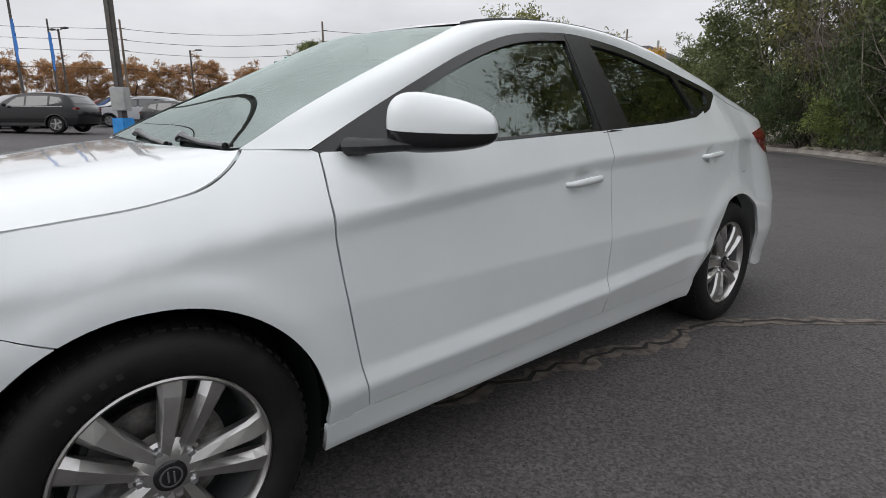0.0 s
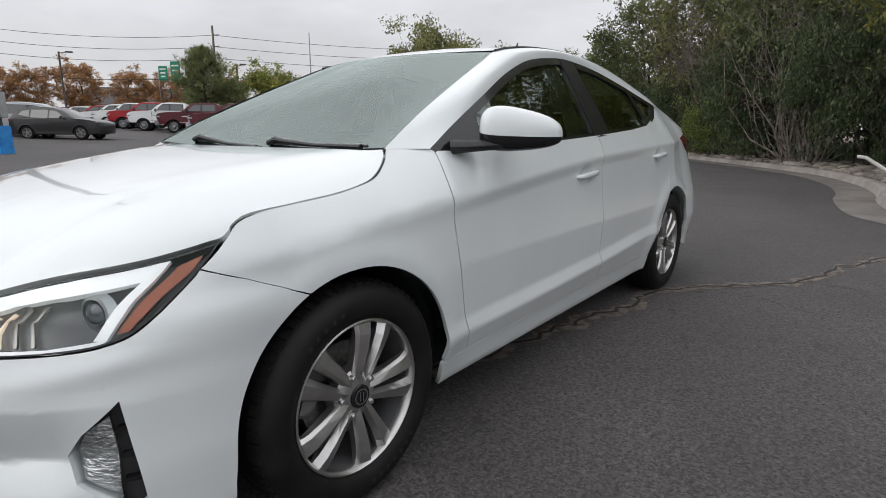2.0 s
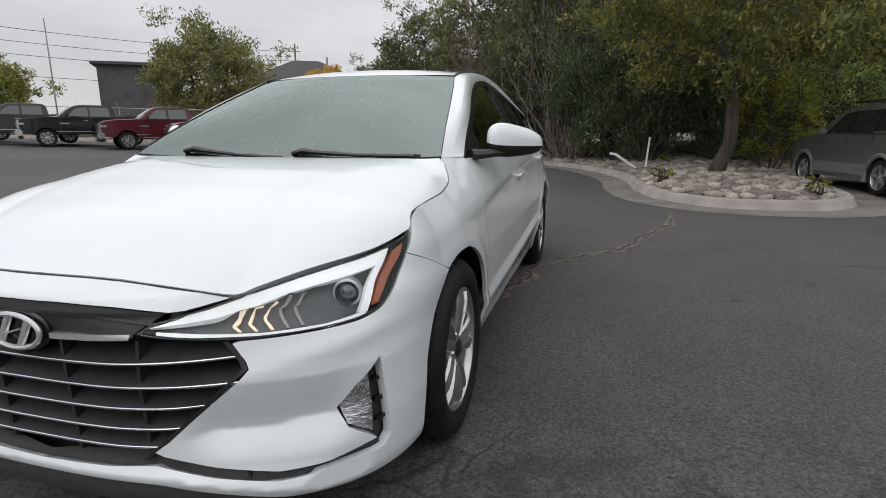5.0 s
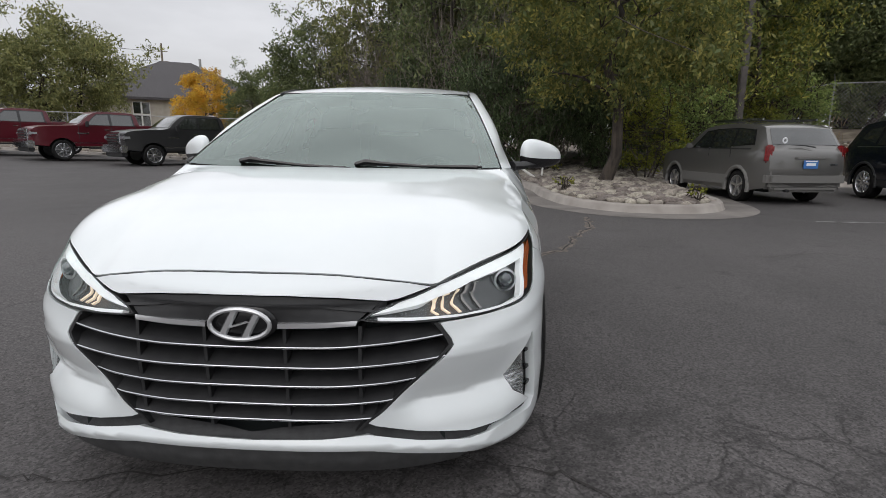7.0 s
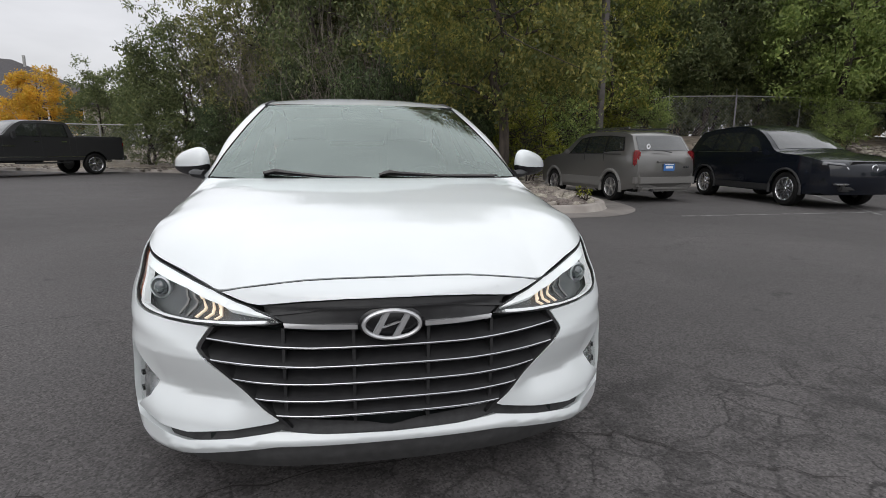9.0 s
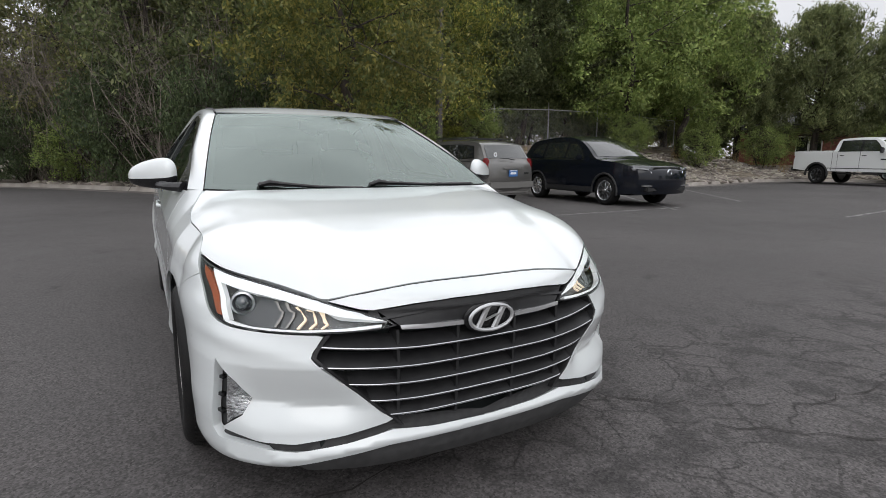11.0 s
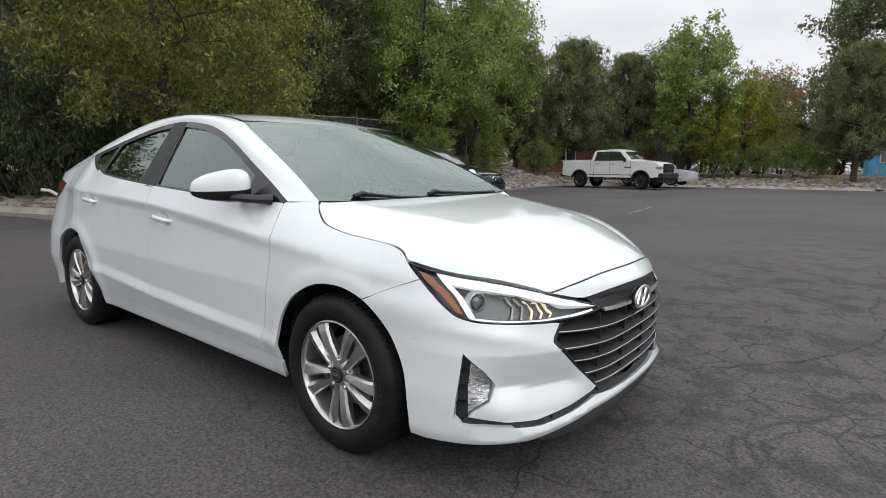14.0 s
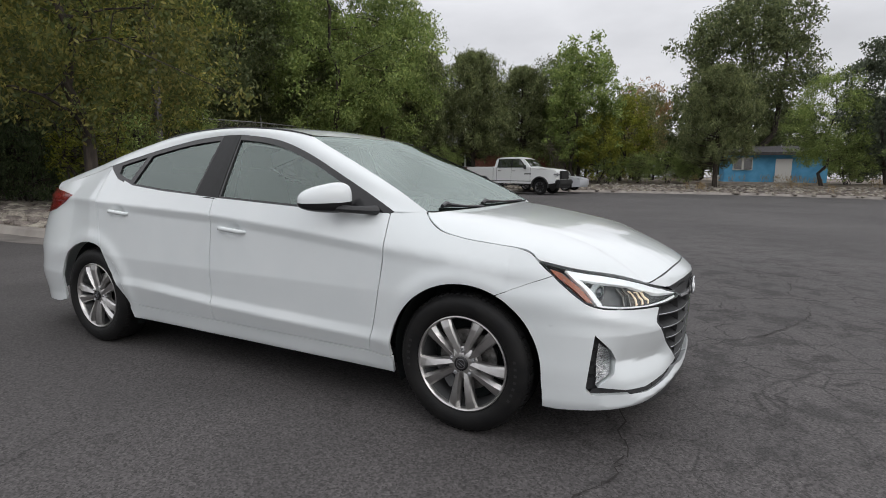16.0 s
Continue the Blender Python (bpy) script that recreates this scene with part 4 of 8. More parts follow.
bmesh.ops.recalc_face_normals(bm, faces=bm.faces)
part("emblem_ring", bm, M_bright, emblem, "", True)
for x0, x1, z0, z1, w in ((-0.050, -0.012, 0.577, 0.647, 0.0115), (0.012, 0.050, 0.575, 0.645, 0.0115), (-0.028, 0.028, 0.602, 0.620, 0.010)):
    bm = bmesh.new()
    ring = [[bm.verts.new((x + sx * w, y, z)) for sx, y in ((-1, -0.868), (-0.6, -0.875), (0.6, -0.875), (1, -0.868))] for x, z in ((x0, z0), ((x0 + x1) / 2, (z0 + z1) / 2), (x1, z1))]
    for a, b in zip(ring, ring[1:]):
        for j in range(3):
            bm.faces.new((a[j], a[j + 1], b[j + 1], b[j]))
    part("emblem_bar", bm, M_bright, emblem, "", True)

# dark lower chin
M_chin = vary(material("chin_plastic", (0.05, 0.05, 0.051), 0.6), (0.042, 0.042, 0.043), (0.06, 0.06, 0.061), 30)
chin = [(0.0, 0.250), at_x(0.33, 0.249), at_x(0.5, 0.226), at_x(0.60, 0.204), at_x(0.57, 0.178), at_x(0.4, 0.168), (0.0, 0.163)]
panel("chin_spoiler", M_chin, sedan, wrap, chin, "dark grey lower chin", both=True, offset=-0.002, depth=0.04)
groove = [(0.0, 0.292), at_x(0.33, 0.325), at_x(0.5, 0.30), at_x(0.72, 0.285), at_y(-0.57, 0.285), at_y(-0.55, 0.25), at_x(0.6, 0.235), at_x(0.33, 0.272), (0.0, 0.262)]
panel("bumper_groove", M_black, sedan, wrap, groove, "black groove", both=True, offset=-0.022, depth=0)

# fog lamp pockets
pocket = [(0.872, 0.265), (0.86, 0.40), (0.838, 0.53), at_x(0.735, 0.46), at_x(0.68, 0.394), at_x(0.72, 0.335), at_x(0.76, 0.285)]
lens_line = [(0.797, 0.474), at_x(0.733, 0.438), at_x(0.702, 0.394), at_x(0.728, 0.350), (0.800, 0.302), (0.800, 0.39)]
for mirror in (False, True):
    fog = panel("fog_lamp", M_black, sedan, wrap, pocket, "triangular fog lamp in a black bezel", mirror=mirror, offset=-0.034, depth=0)
    panel("fog_reflector", M_fog, fog, wrap, lens_line, "ribbed silver reflector", mirror=mirror, offset=-0.022, depth=0.012, step=(0.02, 0.012))
    panel("fog_lens", M_lens, fog, wrap, lens_line, "clear lens", mirror=mirror, offset=-0.010, depth=0.0, step=(0.02, 0.02))
    for z in (0.33, 0.385, 0.44):
        fin = [(0.81, z), (0.846, z), (0.846, z + 0.010), (0.81, z + 0.010)]
        panel("bezel_fin", M_black_gloss, fog, wrap, fin, mirror=mirror, offset=-0.018, depth=0.015)

# headlamps
HL = HL_TOP + HL_REAR[1:] + HL_LOW[1:-1]


def inset(line, d):
    """A closed line moved inwards by d."""
    out = []
    n = len(line)
    area = sum(line[i][0] * line[(i + 1) % n][1] - line[(i + 1) % n][0] * line[i][1] for i in range(n))
    s = 1 if area > 0 else -1
    for i in range(n):
        a, b, c = np.array(line[i - 1]), np.array(line[i]), np.array(line[(i + 1) % n])
        t = (c - a) / max(np.linalg.norm(c - a), 1e-9)
        out.append(tuple(b + s * d * np.array((-t[1], t[0]))))
    return out


hl_a, hl_z = [p[0] for p in HL_TOP], [p[1] for p in HL_TOP]


def brow(a):
    return float(np.interp(a, hl_a, hl_z))


drl_as = [0.315 + (0.905 - 0.315) * k / 14 for k in range(15)]
drl_top = [(a, brow(a) - 0.0085) for a in drl_as] + [(0.932, brow(0.932) - 0.010), (0.812, 0.627), (0.788, 0.629), (0.874, brow(0.874) - 0.037)]
drl_top += [(a, brow(a) - 0.0085 - (0.006 + 0.022 * smooth01(0.33, 0.55, a))) for a in drl_as[12:0:-1]]
drl_low = [(0.330, 0.624), (0.43, 0.6185), (0.56, 0.615), (0.70, 0.6185), (0.808, 0.629), (0.808, 0.6205), (0.70, 0.609), (0.56, 0.6055), (0.43, 0.609), (0.330, 0.6165)]
amber = [(0.955, 0.755), (1.012, 0.770), (0.985, 0.740), (0.932, 0.700), (0.880, 0.660), (0.858, 0.642), (0.832, 0.638), (0.878, 0.685), (0.92, 0.725)]
for side, mirror in ((1, False), (-1, True)):
    lamp = panel("headlamp", M_lamp_dark, sedan, wrap, inset(HL, -0.003), "headlamp with a bright daylight band and amber marker", mirror=mirror, offset=-0.055, depth=0)
    panel("lamp_wall", M_black, lamp, wrap, inset(HL, 0.004), holes=[inset(HL, 0.0075)], mirror=mirror, offset=-0.004, depth=0.055, step=(0.05, 0.05))
    panel("daylight_band", M_drl_glow, lamp, wrap, drl_top, "white daylight running band with a faint added glow", mirror=mirror, offset=-0.007, depth=0.02, step=(0.04, 0.02))
    panel("chrome_sill", M_drl_glow, lamp, wrap, drl_low, "silver lower strip with a faint added glow", mirror=mirror, offset=-0.008, depth=0.02, step=(0.04, 0.02))
    panel("amber_marker", M_amber, lamp, wrap, amber, "amber side marker", mirror=mirror, offset=-0.012, depth=0.02, step=(0.02, 0.02))
    # projector and its ring
    c, d = Vector(wrap(0.787, 0.684)), 0.002
    n = (Vector(wrap(0.789, 0.684)) - Vector(wrap(0.785, 0.684))).cross(Vector(wrap(0.787, 0.686)) - Vector(wrap(0.787, 0.682))).normalized()
    aim = Vector((0.35, -1, 0.0)).normalized()
    quat = Vector((1, 0, 0)).rotation_difference(aim)
    for nm, prof, mat in (("projector_ring", [(0.026, -0.01), (0.030, 0.004), (0.036, 0.002), (0.038, -0.02)], M_satin), ("projector_lens", [(0.0, 0.016), (0.010, 0.0145), (0.018, 0.010), (0.024, 0.002), (0.026, -0.012)], M_projector)):
        bm = bmesh.new()
        bm_lathe(bm, prof, n=28)
        for p in bm.verts:
            p.co = quat.to_matrix() @ p.co + c - n * 0.034
            p.co.x *= side
        bmesh.ops.recalc_face_normals(bm, faces=bm.faces)
        part(nm, bm, mat, lamp, "", True)
    # chevron reflectors, warm where the bulb is lit
    for k in range(5):
        a0 = 0.50 + 0.036 * k
        tip_z, top_z = 0.640 + 0.004 * k, 0.661 + 0.009 * k
        chev = [(a0, 0.630), (a0 + 0.008, 0.630), (a0 - 0.002, tip_z + 0.001), (a0 + 0.034, top_z - 0.002), (a0 + 0.028, top_z), (a0 - 0.009, tip_z + 0.001)]
        panel("lit_chevron" if k < 3 else "chevron", M_bulb if k < 3 else M_lamp_bright, lamp, wrap, chev, "", mirror=mirror, offset=-0.034 - 0.002 * k, depth=0.006, step=(0.02, 0.02))
    lens = panel("lamp_lens", M_lens, lamp, wrap, inset(HL, 0.005), "clear headlamp lens", mirror=mirror, offset=-0.0015, depth=0.0, step=(0.03, 0.03))
    lens.visible_shadow = False


# door mirrors
MIRROR = {1: ((0.930, 0.672), (0.74, 0.673), 0.138), -1: ((0.889, 0.716), (0.705, 0.709), 0.130)}


def mirror_skin(side, th, ph):
    """Housing: th round the long axis, ph from inner to outer end. The passenger's one is folded back a little."""
    (mx, my), (ax, ay), reach = MIRROR[side]

    def sp(v, e):
        return math.copysign(abs(v) ** e, v)
    l = -sp(math.cos(ph), 0.75)
    r = sp(math.sin(ph), 0.62)
    up = sp(math.sin(th), 0.8) * r
    fw = sp(math.cos(th), 0.8) * r
    zk = 0.080 if up > 0 else 0.056
    c = Vector((mx, my, 1.012)) + Vector((ax, ay, 0)) * (reach * l) + Vector((ay, -ax, 0)) * (fw * (0.050 if fw > 0 else 0.035))
    return (side * c.x, c.y, c.z + up * zk * (1.0 - 0.27 * l) - 0.006 * l)


for side in (1, -1):
    base = new("door_mirror")
    base.parent = sedan
    for nm, lo, hi, mat, lab in (("mirror_cap", -6, 186, M_white, "white mirror cap"), ("mirror_lower", 186, 354, M_black_gloss, "black lower shell")):
        ths = [radians(lo + (hi - lo) * i / 26) for i in range(27)]
        v, f = grid_mesh(lambda th, ph: mirror_skin(side, th, ph), ths, [math.pi * j / 18 for j in range(19)])
        mesh_object(nm, v, f if side < 0 else [q[::-1] for q in f], mat, base, lab)
    bm = bmesh.new()
    bm_tube(bm, [(side * 0.775, 0.50, 0.968), (side * 0.83, 0.53, 0.972), (side * 0.85, 0.585, 0.976), (side * (MIRROR[side][0][0] - 0.03), MIRROR[side][0][1] - 0.04, 0.98)], [0.04, 0.032, 0.03, 0.03], 10)
    for p in bm.verts:
        p.co.z = 0.972 + (p.co.z - 0.972) * 0.6
    part("mirror_arm", bm, M_black, base, "black mirror arm", True)

# door handles
for side in (1, -1):
    for y0, y1, z0, z1 in ((1.285, 1.515, 0.822, 0.838), (2.295, 2.512, 0.877, 0.890)):
        hb = []
        for k in range(13):
            t = k / 12
            y, z = y0 + (y1 - y0) * t, z0 + (z1 - z0) * t
            lift = 0.030 * min(1.0, math.sin(math.pi * t) * 1.9) ** 0.7 if 0 < t < 1 else 0.0
            x = side_x(y0 if t < 0.5 else y1, z) + lift - 0.004
            h = 0.0125 * (0.55 + 0.45 * min(1.0, 3.2 * min(t, 1 - t) + 0.15))
            hb.append([(side * (x - 0.016), y, z - h), (side * (x - 0.002), y, z - h * 0.9), (side * x, y, z + h * 0.1), (side * (x - 0.005), y, z + h), (side * (x - 0.016), y, z + h)])
        v = [p for r in hb for p in r]
        f = [(i * 5 + j, (i + 1) * 5 + j, (i + 1) * 5 + (j + 1) % 5, i * 5 + (j + 1) % 5) for i in range(12) for j in range(5)]
        if side > 0:
            f = [q[::-1] for q in f]
        mesh_object("door_handle", v, f, M_white, sedan, "white pull handle")

# wipers
for x0, x1, y0 in ((0.06, 0.62, 0.265), (-0.47, 0.03, 0.262)):
    wiper = new("wiper")
    wiper.parent = sedan
    def on_glass(x, v, up):
        u = x / 0.70
        p = Vector(screen(u, v))
        return p + Vector((0, -0.5, 0.82)) * up
    bm = bmesh.new()
    bm_tube(bm, [on_glass(x0 + (x1 - x0) * k / 8, 0.035 - 0.035 * k / 8, 0.008) for k in range(9)], 0.005, 6)
    part("blade", bm, M_black, wiper, "black wiper blade", True)
    bm = bmesh.new()
    xm = x0 + 0.02
    bm_tube(bm, [on_glass(xm - 0.03, 0.03, 0.010), on_glass(xm + 0.02, 0.04, 0.020), on_glass(xm + 0.07, 0.035, 0.016), on_glass((xm + x1) / 2, 0.01, 0.014), on_glass(x1 - 0.02, -0.01, 0.012)], [0.010, 0.013, 0.009, 0.007, 0.009], 8)
    part("arm", bm, M_black_gloss, wiper, "", True)

# cabin
bm = bmesh.new()
rows = ((0.36, 0.90), (0.52, 0.925), (0.68, 0.925), (0.78, 0.88), (0.80, 0.70), (0.78, 0.45))
g = [[bm.verts.new((0.66 * u * (1 if y < 0.7 else 1.0), y + 0.05 * u * u, z - 0.02 * u * u)) for y, z in rows] for u in [-1 + i / 6 for i in range(13)]]
for i in range(12):
    for j in range(5):
        bm.faces.new((g[i][j], g[i + 1][j], g[i + 1][j + 1], g[i][j + 1]))
part("dashboard", bm, M_dash, sedan, "dark grey dashboard", True)
for x in (-0.36, 0.36):
    seat = new("front_seat")
    seat.parent = sedan
    bm = bmesh.new()
    bm_box(bm, (0.50, 0.52, 0.2), (x, 1.28, 0.52), 0.05)
    part("cushion", bm, M_seat, seat, "", True)
    bm = bmesh.new()
    bm_box(bm, (0.48, 0.14, 0.62), (x, 1.62, 0.85), 0.05, Euler((radians(-14), 0, 0)), 0.86)
    part("backrest", bm, M_seat, seat, "dark cloth backrest", True)
    bm = bmesh.new()
    bm_box(bm, (0.27, 0.10, 0.19), (x, 1.705, 1.215), 0.04, Euler((radians(-10), 0, 0)), 0.9)
    part("headrest", bm, M_seat, seat, "dark headrest", True)
bm = bmesh.new()
bm_box(bm, (1.25, 0.18, 0.62), (0, 2.55, 0.83), 0.06, Euler((radians(-20), 0, 0)))
part("rear_bench", bm, M_seat, sedan, "dark rear seat", True)
for x in (-0.38, 0.38):
    bm = bmesh.new()
    bm_box(bm, (0.25, 0.09, 0.15), (x, 2.68, 1.17), 0.035)
    part("rear_headrest", bm, M_seat, sedan, "", True)
bm = bmesh.new()
bm_box(bm, (1.4, 2.2, 0.05), (0, 1.6, 0.34), 0.01)
part("cabin_floor", bm, M_dash, sedan)
bm = bmesh.new()
wheel_c, tilt = Vector((0.37, 0.95, 0.82)), Euler((radians(-65), 0, 0)).to_matrix()
rim_pts = [wheel_c + tilt @ Vector((0.185 * math.cos(a), 0.185 * math.sin(a), 0)) for a in [2 * math.pi * k / 28 for k in range(29)]]
bm_tube(bm, rim_pts, 0.015, 8, False)
for a in (0, 180, 270):
    bm_tube(bm, [wheel_c, wheel_c + tilt @ Vector((0.18 * math.cos(radians(a)), 0.18 * math.sin(radians(a)), 0))], [0.035, 0.016], 6)
part("steering_wheel", bm, M_black, sedan, "", True)


def liner(u, v):
    p = top_skin(u * 0.97, 0.02 + v * 0.52)
    return (p[0], p[1], p[2] - 0.035)


v, f = grid_mesh(liner, [-1 + i / 8 for i in range(17)], [j / 10 for j in range(11)])
mesh_object("headliner", v, [q[::-1] for q in f], M_liner, sedan)
for side in (1, -1):
    bm = bmesh.new()
    bm_tube(bm, [(side * 0.70, 1.66, 0.62), (side * 0.695, 1.65, 0.95), (side * 0.615, 1.63, 1.2), (side * 0.535, 1.61, 1.335)], [0.06, 0.055, 0.045, 0.04], 8)
    part("post_trim", bm, M_pillar_trim, sedan, "light grey post trim", True)
bm = bmesh.new()
bm_box(bm, (0.24, 0.03, 0.065), (0, 0.99, 1.295), 0.012, Euler((radians(15), 0, 0)))
part("rear_view_mirror", bm, M_black, sedan, "", True)


# ---- ground ----
def lot_rise(x, y):
    """The car park climbs gently towards -x."""
    return 0.0 if x > -13 else min(0.034 * (-x - 13), 1.2) * smooth01(-2, 4, -x - 13)


M_asphalt = material("asphalt", (0.07, 0.066, 0.064), 0.85, 0, 0, 0.35)


def asphalt_nodes(m):
    nt = m.node_tree
    b = nt.nodes["Principled BSDF"]
    tc = node(nt, "ShaderNodeTexCoord")
    sep = node(nt, "ShaderNodeSeparateXYZ")
    wire(nt, tc, "Object", sep, "Vector")
    big = node(nt, "ShaderNodeTexNoise", Scale=0.22, Detail=4.0)
    mid = node(nt, "ShaderNodeTexNoise", Scale=1.7, Detail=6.0, Roughness=0.65)
    grit = node(nt, "ShaderNodeTexVoronoi", Scale=130.0)
    grit2 = node(nt, "ShaderNodeTexNoise", Scale=55.0, Detail=3.0)
    for n in (big, mid, grit, grit2):
        wire(nt, tc, "Object", n, "Vector")

    def mathn(op, a, bb, clamp=False):
        n = nt.nodes.new("ShaderNodeMath")
        n.operation, n.use_clamp = op, clamp
        for k, v in enumerate((a, bb)):
            if isinstance(v, (int, float)):
                n.inputs[k].default_value = v
            elif v is not None:
                nt.links.new(v, n.inputs[k])
        return n.outputs[0]

    def rng(src, a, bb, c, d):
        n = node(nt, "ShaderNodeMapRange", From_Min=a, From_Max=bb, To_Min=c, To_Max=d)
        nt.links.new(src, n.inputs["Value"])
        return n.outputs["Result"]

    tone = mathn("MULTIPLY", rng(big.outputs["Fac"], 0.3, 0.7, 0.80, 1.22), rng(mid.outputs["Fac"], 0.3, 0.7, 0.86, 1.16))
    speck = rng(grit.outputs["Color"], 0.0, 1.0, 0.45, 1.65)
    speck = mathn("MULTIPLY", speck, rng(grit2.outputs["Fac"], 0.3, 0.7, 0.75, 1.25))
    tone = mathn("MULTIPLY", tone, speck)
    # cracked zone in front of the nose and out to the lot's middle
    warp = node(nt, "ShaderNodeTexNoise", Scale=1.3, Detail=5.0)
    wire(nt, tc, "Object", warp, "Vector")
    add = nt.nodes.new("ShaderNodeVectorMath")
    add.operation = "MULTIPLY_ADD"
    wire(nt, warp, "Color", add, 0)
    add.inputs[1].default_value = (0.8, 0.8, 0)
    wire(nt, tc, "Object", add, 2)
    crk = nt.nodes.new("ShaderNodeTexVoronoi")
    crk.feature = "DISTANCE_TO_EDGE"
    crk.inputs["Scale"].default_value = 3.4
    wire(nt, add, "Vector", crk, "Vector")
    crk2 = nt.nodes.new("ShaderNodeTexVoronoi")
    crk2.feature = "DISTANCE_TO_EDGE"
    crk2.inputs["Scale"].default_value = 0.22
    wire(nt, add, "Vector", crk2, "Vector")
    # zone: along x > -1, -3 < y < 0.3, patchy
    zx = mathn("MULTIPLY", rng(sep.outputs["X"], -1.6, -0.2, 0, 1), rng(sep.outputs["X"], 12.0, 5.0, 0, 1))
    zy = mathn("MULTIPLY", rng(sep.outputs["Y"], -4.2, -2.2, 0, 1), rng(sep.outputs["Y"], 0.6, -0.3, 0, 1))
    zone = mathn("MULTIPLY", mathn("MULTIPLY", zx, zy), rng(mid.outputs["Fac"], 0.38, 0.55, 0.15, 1))
    fine = mathn("MULTIPLY", rng(crk.outputs["Distance"], 0.0, 0.045, 1, 0), zone)
    long_ = mathn("MULTIPLY", rng(crk2.outputs["Distance"], 0.0, 0.0035, 1, 0), rng(big.outputs["Fac"], 0.45, 0.55, 0.0, 0.7))
    crack = mathn("MAXIMUM", fine, long_)
    # old oil and tyre stains
    st = node(nt, "ShaderNodeTexNoise", Scale=2.6, Detail=4.0, Roughness=0.7)
    wire(nt, tc, "Object", st, "Vector")
    stain = rng(st.outputs["Fac"], 0.62, 0.74, 0.0, 0.5)
    stain = mathn("MAXIMUM", stain, mathn("MULTIPLY", rng(st.outputs["Fac"], 0.50, 0.60, 0.0, 0.42), mathn("MULTIPLY", zx, zy)))
    dark = mathn("MAXIMUM", mathn("MULTIPLY", crack, 0.55), stain)
    tone = mathn("MULTIPLY", tone, mathn("SUBTRACT", 1.0, dark))
    col = node(nt, "ShaderNodeMix")
    col.data_type, col.blend_type = "RGBA", "MULTIPLY"
    col.inputs["Factor"].default_value = 1.0
    col.inputs["A"].default_value = (0.071, 0.0655, 0.065, 1)
    comb = node(nt, "ShaderNodeCombineColor")
    for k in ("Red", "Green", "Blue"):
        nt.links.new(tone, comb.inputs[k])
    wire(nt, comb, "Color", col, "B")
    wire(nt, col, "Result", b, "Base Color")
    nt.links.new(rng(mid.outputs["Fac"], 0.3, 0.7, 0.7, 0.95), b.inputs["Roughness"])
    h = mathn("SUBTRACT", mathn("MULTIPLY", speck, 0.25), mathn("MULTIPLY", crack, 1.2))
    bp = node(nt, "ShaderNodeBump", Strength=0.55, Distance=0.006)
    nt.links.new(h, bp.inputs["Height"])
    wire(nt, bp, "Normal", b, "Normal")


asphalt_nodes(M_asphalt)
M_concrete = vary(material("kerb_concrete", (0.3, 0.27, 0.24), 0.9), (0.24, 0.215, 0.195), (0.35, 0.32, 0.29), 2.2, 6.0, bump=0.3, bump_scale=70)
M_gutter = vary(material("gutter_concrete", (0.16, 0.145, 0.135), 0.9), (0.12, 0.108, 0.10), (0.20, 0.18, 0.165), 1.4, 6.0, bump=0.3, bump_scale=70)
M_soil = vary(material("dry_soil", (0.16, 0.13, 0.10), 0.95), (0.10, 0.082, 0.062), (0.24, 0.20, 0.155), 2.5, 8.0, bump=0.8, bump_scale=25)
M_stone = vary(material("river_stone", (0.34, 0.30, 0.26), 0.85), (0.17, 0.145, 0.125), (0.33, 0.29, 0.25), 5.0, 5.0, bump=0.3, bump_scale=30, random=0.5)
M_stone_far = vary(material("river_stone_far", (0.30, 0.265, 0.23), 0.85), (0.15, 0.13, 0.11), (0.31, 0.275, 0.24), 5.0, 5.0, random=0.5, island=True)
M_line = vary(material("worn_line_paint", (0.3, 0.29, 0.28), 0.85), (0.075, 0.072, 0.07), (0.24, 0.235, 0.23), 6.0, 6.0, 0.4, 0.6)
M_crack = material("crack_fill", (0.028, 0.025, 0.023), 0.95)
M_crack_edge = vary(material("crumbled_edge", (0.12, 0.10, 0.088), 0.95), (0.07, 0.06, 0.054), (0.2, 0.165, 0.14), 18.0, 4.0)

gx = [-400, -250, -150, -100, -80, -60, -50] + [-45 + 2.5 * k for k in range(37)] + [55, 70, 90, 120, 180, 260, 400]
gy = [-400, -200, -100, -60, -40, -25, -15, -8, -4, 0, 4, 8, 12, 18, 24, 30, 40, 60, 100, 200, 400]
v, f = grid_mesh(lambda x, y: (x, y, lot_rise(x, y)), gx, gy)
tagged(mesh_object("ground", v, f, M_asphalt), "dark weathered asphalt car park with cracks", "ground", kind="structure")

KERB = rounded([(-60, 27.5), (-40, 26.2), (-22, 25.6), (-12, 24.8), (-7, 23.2), (-4.2, 21.2), (-2.1, 18.6), (-0.41, 16.3), (0.76, 14.4), (1.5, 12.2), (1.79, 10.4), (1.82, 9.2), (2.03, 7.75), (2.33, 7.15), (2.7, 6.7), (3.15, 6.46), (3.75, 6.44), (4.2, 6.52), (4.6, 6.78), (4.98, 7.3), (5.2, 8.0), (5.32, 8.8), (5.5, 10), (5.65, 12.4), (6.6, 13.5), (8.5, 13.6), (13, 13.0), (19, 12.6), (25.5, 13.8), (29.5, 12.8), (32, 8.6), (33.5, 3), (34, -3), (32.5, -9), (29, -18), (24, -30)], 6)
kerb_np = np.array(KERB)


